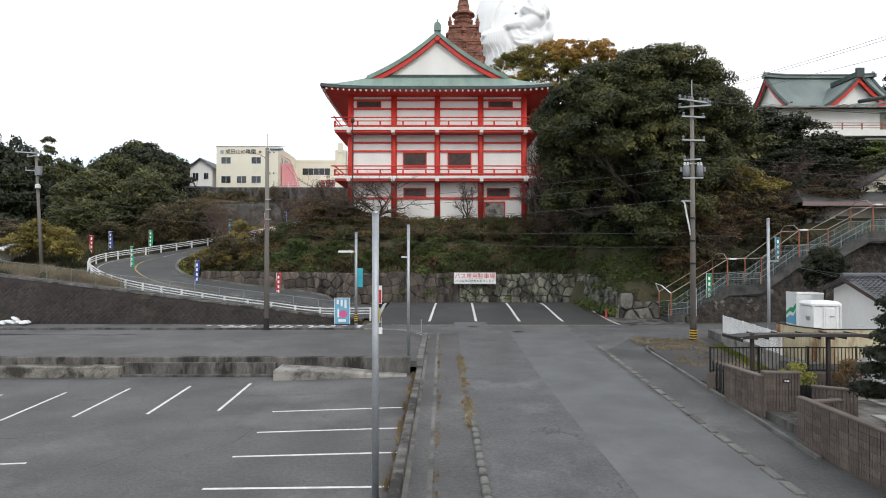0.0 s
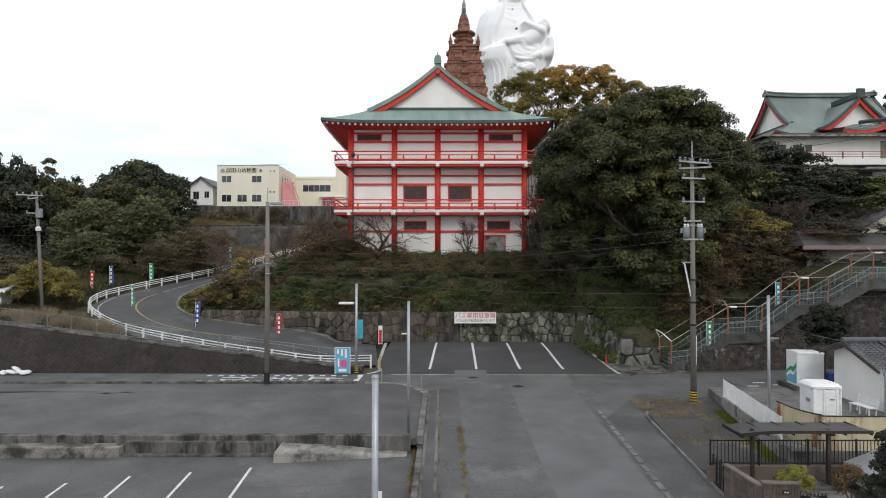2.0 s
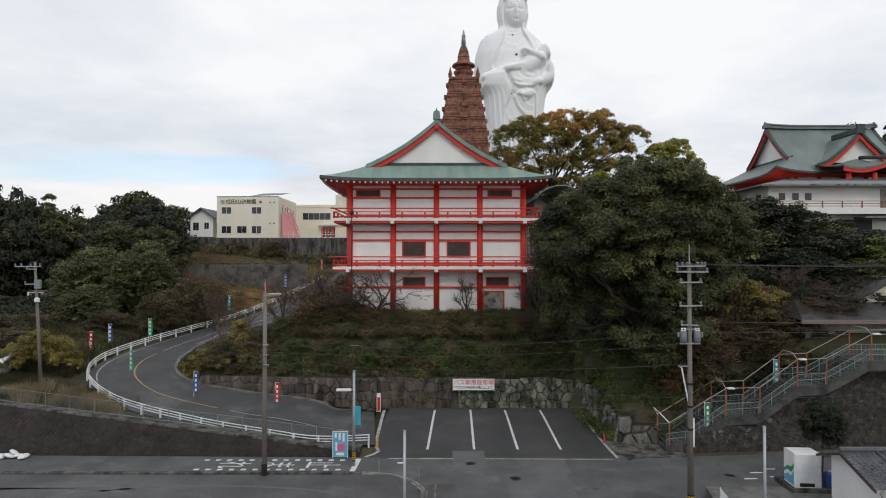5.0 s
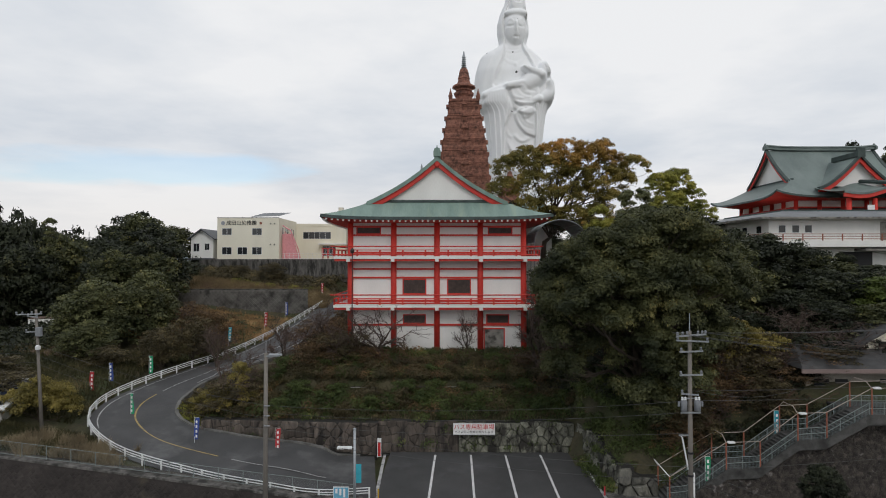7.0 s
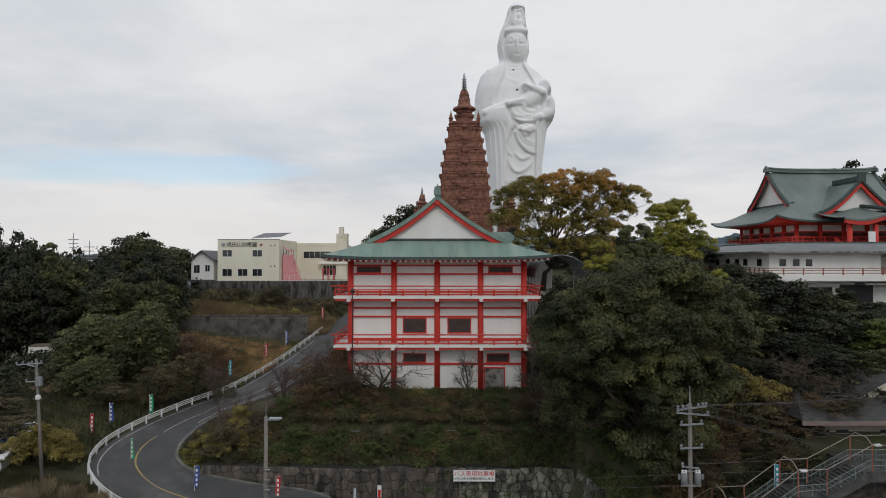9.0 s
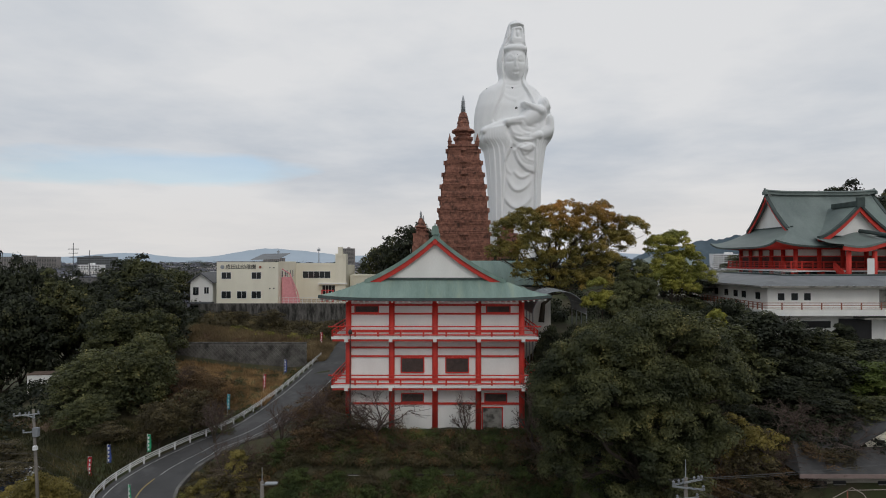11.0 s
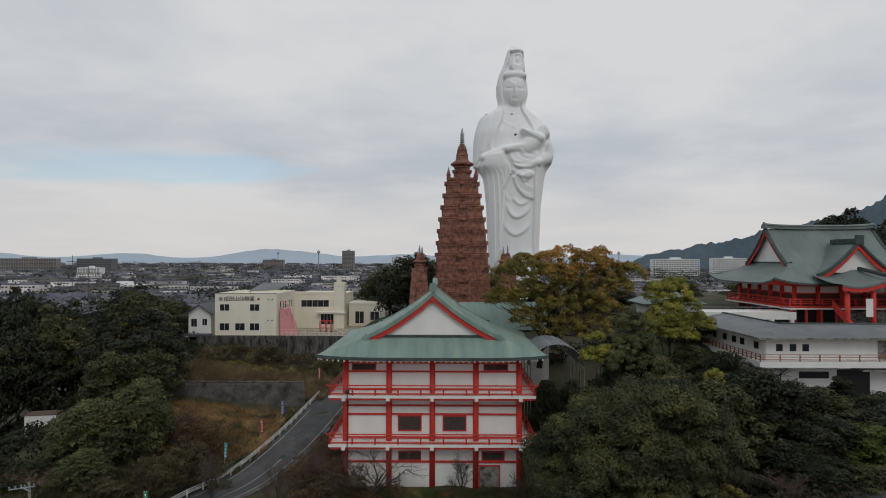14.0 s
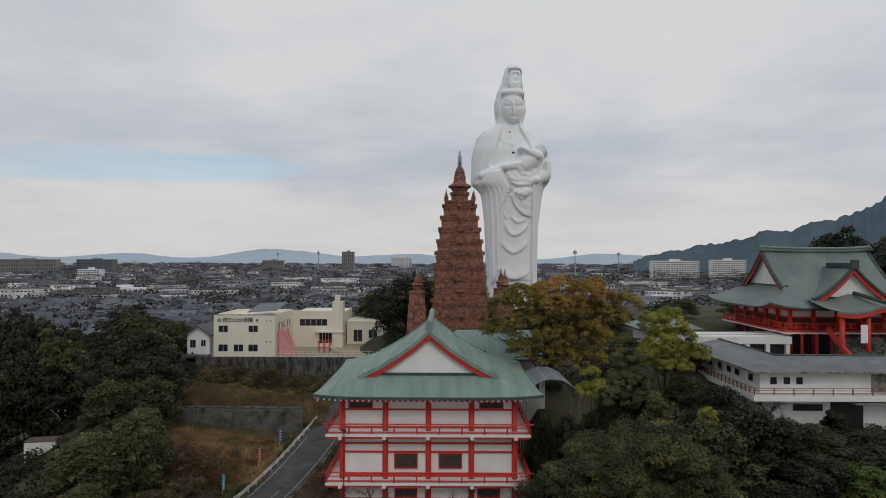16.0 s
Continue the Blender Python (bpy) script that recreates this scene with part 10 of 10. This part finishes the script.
# separate shrubs standing out of the bank
SHR = to_top(make_tree("bank_shrub", "leafy green shrub on the bank", "shrub", 58, 3, 1.5, 0.2, LEAF_IVY, 1900, 0.1, 0.06, 8, group="bank shrubs", clump=.38), -2.0, 62.0, 7.0, 3, 1.0, 0, False)
SHB = to_top(make_tree("bank_shrub", "dry brown shrub on the bank", "shrub", 59, 3, 1.5, 0.2, LEAF_BRUSH, 1700, 0.1, 0.06, 8, group="bank shrubs", clump=.38), 3.0, 62.2, 6.8, 3, 1.0, 0, False)
rs_ = random.Random(12)
for k in range(44):
    x, y = -20 + 33 * (k + rs_.random()) / 44, rs_.choice((61.2, 61.8, 62.6, 64.8, 65.6, 66.6)) + rs_.uniform(-.3, .3)
    to_top((SHR, SHB)[k % 5 in (1, 3)], x, y, land1(x, y) + rs_.uniform(1.1, 2.3), 3, rs_.uniform(.55, 1.0), 37 * k)

# ---- low growth ----
brush("bank_ivy", "green ivy and brambles hanging over the stone wall", "ivy", 41, lambda a, b: (-24 + 37 * a, 60.35 + 2.2 * b), 260, .4, 1.25, LEAF_IVY, 95, .115)
brush("bank_brush", "tangled yellow-brown brush on the bank", "brush", 42, lambda a, b: (-24 + 37 * a, 60.9 + 7.4 * b), 330, .4, 1.3, LEAF_BRUSH, 95, .12)
brush("bank_brush", "russet dry brush on the bank", "brush", 43, lambda a, b: (-23 + 34 * a, 61.0 + 8 * b), 170, .4, 1.2, LEAF_RUSSET, 80, .115)
brush("bank_hedge", "leafy dark green hedge before the temple hall", "hedge", 44, lambda a, b: (-12 + 24 * a, 67.3 + 1.7 * b), 260, .4, .8, LEAF_IVY, 66, .105)
brush("bank_ivy", "green creepers below the camphor tree", "ivy", 45, lambda a, b: (13.6 + 8 * a, 51.4 + 8.0 * b), 300, .35, .95, LEAF_IVY, 54, .12)
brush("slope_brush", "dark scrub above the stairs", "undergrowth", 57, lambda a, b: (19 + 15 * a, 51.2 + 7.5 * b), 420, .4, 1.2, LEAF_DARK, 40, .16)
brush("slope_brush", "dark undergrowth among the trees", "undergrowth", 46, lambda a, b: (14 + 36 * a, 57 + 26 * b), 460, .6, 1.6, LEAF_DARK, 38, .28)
brush("bank_brush", "straggling bushes along the terrace edge", "brush", 55, lambda a, b: (-12 + 25 * a, 64.2 + 2.6 * b), 130, .4, 1.1, LEAF_IVY, 80, .12)
IN_SIDE = [offset_line(IN_LINE, .8 + .5 * k) for k in range(6)]
brush("bank_brush", "low weeds along the inside kerb of the ramp", "weeds", 56, lambda a, b: tuple(IN_SIDE[min(5, int(6 * b))][int(40 + 100 * a), :2]), 330, .25, .6, LEAF_BRUSH, 34, .12)
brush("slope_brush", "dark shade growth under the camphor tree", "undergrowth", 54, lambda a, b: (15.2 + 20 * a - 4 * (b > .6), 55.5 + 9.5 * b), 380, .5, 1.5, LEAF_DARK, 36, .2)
brush("slope_brush", "dark undergrowth of the western woods", "undergrowth", 47, lambda a, b: (-92 + 44 * a, 62 + 66 * b), 520, .8, 2.0, LEAF_DARK, 34, .34)
brush("slope_brush", "scrubby green slope below the kindergarten", "undergrowth", 48, lambda a, b: (-46 + 26 * a, 116 + 8.5 * b), 300, .7, 1.5, LEAF_BRUSH, 44, .24)
brush("slope_brush", "yellow-flowered weeds below the kindergarten", "weeds", 49, lambda a, b: (-40 + 18 * a, 114.5 + 2.0 * b), 70, .4, .9, LEAF_LIME, 60, .14)
brush("slope_brush", "scrub beside the upper ramp", "undergrowth", 50, lambda a, b: (-38 + 12 * a + 3 * b, 76 + 26 * b), 240, .4, 1.1, LEAF_OLIVE, 36, .18)
brush("slope_brush", "dark growth under the temple hall's side", "undergrowth", 51, lambda a, b: (-17 + 5 * a, 70 + 22 * b), 160, .5, 1.2, LEAF_RUSSET, 40, .17)
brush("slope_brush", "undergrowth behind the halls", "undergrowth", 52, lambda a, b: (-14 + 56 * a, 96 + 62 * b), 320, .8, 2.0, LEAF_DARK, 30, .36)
grass("field_grass", "dry tan grass on the terraced field", 61, lambda a, b: (-45 + 20.5 * a, 85 + 18 * b), 52000, .8, FIELD_GRASS, w=.13)
grass("field_grass", "reddish dry grass below the kindergarten", 62, lambda a, b: (-47 + 27 * a, 104.5 + 11 * b), 30000, .9, DRY_GRASS, w=.1)
grass("verge_grass", "dry and green grass above the block wall", 63, lambda a, b: (-58 + 27 * a, 50.8 + (7 - 2.0 * a) * b), 26000, .5, GREEN_GRASS, w=.04)
grass("verge_grass", "rough grass on the western slope", 64, lambda a, b: (-60 + 25 * a, 58 + 22 * b), 22000, .6, GREEN_GRASS, w=.06)
grass("bank_grass", "long grass on the bank below the hall", 65, lambda a, b: (-24 + 38 * a, 61 + 7.5 * b), 16000, .8, GREEN_GRASS, w=.04)
grass("bank_grass", "yellow dry grass between the bushes of the bank", 80, lambda a, b: (-24 + 38 * a, 60.6 + 3.0 * b), 16000, .6, TAN_GRASS, w=.03)


def tufts(seed, n, x0, x1, y0, y1, spread, spready=None):
    """Puts grass in loose, scattered patches over a stretch."""
    rr = random.Random(seed)
    spots = [(rr.uniform(x0, x1), rr.uniform(y0, y1), rr.uniform(.15, 1) ** 1.5) for _ in range(n)]
    wts = np.cumsum([q[2] ** 1.5 for q in spots])
    def at(a, b):
        x, y, s = spots[min(n - 1, int(np.searchsorted(wts, a * wts[-1])))]
        return (x + spread * s * rr.gauss(0, .6), y + (spready or spread) * s * rr.gauss(0, .6))
    return at


grass("verge_grass", "tall tan grass by the bend of the ramp", 83, tufts(9, 60, -37, -27, 50.6, 54.5, .7, .7), 9000, .9, TAN_GRASS, w=.035)
grass("kerb_grass", "dry tufts of weeds along the car park kerb", 66, tufts(1, 44, -1.42, -1.3, 8, 30, .09, .6), 3600, .17, DRY_GRASS, ZERO, .7, .008)
grass("kerb_grass", "dry weeds along the kerb blocks", 67, tufts(2, 70, .8, 1.02, 20, 33, .14, .5), 7000, .07, TAN_GRASS, RZ, .9, .01)
grass("kerb_grass", "dry weeds in the gutter joint", 68, tufts(3, 34, -.24, -.14, 10, 38, .06, .4), 1500, .07, TAN_GRASS, RZ, .9, .008)
grass("plot_grass", "dry weeds on the vacant plot", 69, tufts(4, 150, 11.9, 15.8, 29.5, 38.6, .4, .5), 9000, .08, TAN_GRASS, lambda x, y: road_z(y) + .12, 1.0, .009)
grass("plot_grass", "dry weeds at the kerb corner", 79, tufts(5, 40, 11.8, 14.0, 35, 38.8, .3, .4), 3500, .09, TAN_GRASS, lambda x, y: road_z(y) + .12, 1.0, .009)
grass("plot_grass", "mossy green grass by the lattice fence", 70, lambda a, b: (14.5 + .6 * a + 1.25 * b, 27.5 + 8.5 * b), 9000, .1, LIME_GRASS, lambda x, y: road_z(y) + .12, .6, .012)
brush("bank_ivy", "green creepers round the corner of the stone wall", "ivy", 58, lambda a, b: (12.6 + 3.2 * a, 54 + 8.5 * b), 130, .3, .7, LEAF_IVY, 50, .12)
brush("bank_ivy", "bright yellow-green creeper on the road island", "ivy", 59, lambda a, b: (-26.5 + 5.5 * a, 60.4 + 2.6 * b), 110, .3, .7, LEAF_LIME, 44, .12)


# ---- garden plants ----
def shaped_pine():
    e = thing("garden_pine", "clipped garden pine with layered dark needle pads", "tree", (13.0, 17.4, .42))
    rng = np.random.default_rng(71)
    m = Mesh()
    m.tube([(0, 0, -.2), (-.12, 0, 1.0), (.1, .05, 2.0), (-.05, 0, 3.0), (.05, 0, 4.3)], .16, 8, .05)
    pads = []
    for k, z in enumerate((1.35, 1.9, 2.4, 2.9, 3.4, 3.9, 4.35)):
        for s in range(3 if k < 5 else 1):
            a = k * 1.9 + s * 2.2
            rr = (.85 - .1 * k)
            x, y = rr * math.cos(a), rr * math.sin(a)
            m.tube([(0, 0, z - .2), (x * .5, y * .5, z - .1), (x, y, z)], .05, 5, .02)
            pads.append((x, y, z + .05, .52 - .03 * k, .52 - .03 * k, .24))
    m.make("trunk", BARK, e)
    P, Q = leaf_cloud(rng, pads, 12000, .06, .8)
    numpy_mesh("needles", P, Q, LEAF_DARK, e)


shaped_pine()


def round_bush(name, label, x, y, z, r, leaf, seed, n=4000, size=.09, sq=1.0):
    e = thing(name, label, "bush", (x, y, z))
    rng = np.random.default_rng(seed)
    m = Mesh()
    for k in range(5):
        m.tube([(0, 0, -.1), (.4 * r * math.cos(k * 1.3), .4 * r * math.sin(k * 1.3), r * sq * .8)], .04, 5, .015)
    m.make("stems", BARK, e)
    P, Q = leaf_cloud(rng, clumps(rng, [(0, 0, r * sq, r, r, r * sq)], r * .35), n, size)
    numpy_mesh("leaves", P, Q, leaf, e)
    return e


crown_tree("round_tree", "round dark green clipped tree at the roadside", 72, (25.4, 40.9, 1.05), (1.4, 2.0), (("crown", LEAF_DARK, [(0, 0, 3.7, 1.2), (0, 0, 2.9, 1.05), (.1, 0, 4.5, .85)], 9000, .09, .35, 2.2),), .1, rz=1.0)
round_bush("garden_bush", "low clipped green garden hedge", 14.6, 18.6, .42, .7, LEAF_IVY, 73, 3000, .05, .5)
round_bush("garden_bush", "low clipped green garden hedge", 15.8, 18.7, .42, .7, LEAF_IVY, 74, 3000, .05, .5)
round_bush("garden_bush", "loose garden shrub with yellow flowers", 13.1, 22.9, .42, .55, LEAF_LIME, 75, 1800, .05, 1.1)
round_bush("garden_bush", "thin reddish garden shrub", 14.9, 22.4, .42, .6, LEAF_RUSSET, 76, 1500, .05, 1.2)
round_bush("garden_bush", "small russet mounded shrub", 13.3, 17.6, .42, .45, LEAF_RUSSET, 77, 2200, .045, .8)
round_bush("hill_bush", "small pale green palm-like shrub in the woods", 31.5, 70.0, 20.6, 1.1, LEAF_LIME, 92, 700, .3, 1.2)
round_bush("garden_bush", "slim conifer beside the annex", 51.8, 79.0, 14.5, 1.5, LEAF_DARK, 78, 4500, .16, 2.2)


# ---- woods and trees of the plain ----
def far_trees():
    rng = np.random.default_rng(81)
    lobes = []
    for k in range(2400):
        y = 240 * math.exp(2.5 * rng.random())
        x = (rng.random() * 2 - 1) * y * .8
        r = rng.uniform(3, 7) * (1 + y / 1500)
        for j in range(3):
            lobes.append((x + rng.normal() * r, y + rng.normal() * r, -1 + r * .6, r, r, r * .8))
    for k in range(150):
        x, y = rng.uniform(240, 620), rng.uniform(820, 1000)
        lobes.append((x, y, rng.uniform(6, 17), 12, 10, 10))
    for k in range(160):
        x, y = rng.uniform(60, 420), rng.uniform(200, 420)
        lobes.append((x, y, 6 + .02 * x, 8, 8, 7))
    P, Q = leaf_cloud(rng, lobes, 62000, 1.7)
    tagged(numpy_mesh("far_trees", P, Q, LEAF_DARK), "dark trees scattered through the town", "trees", kind="stuff")


far_trees()
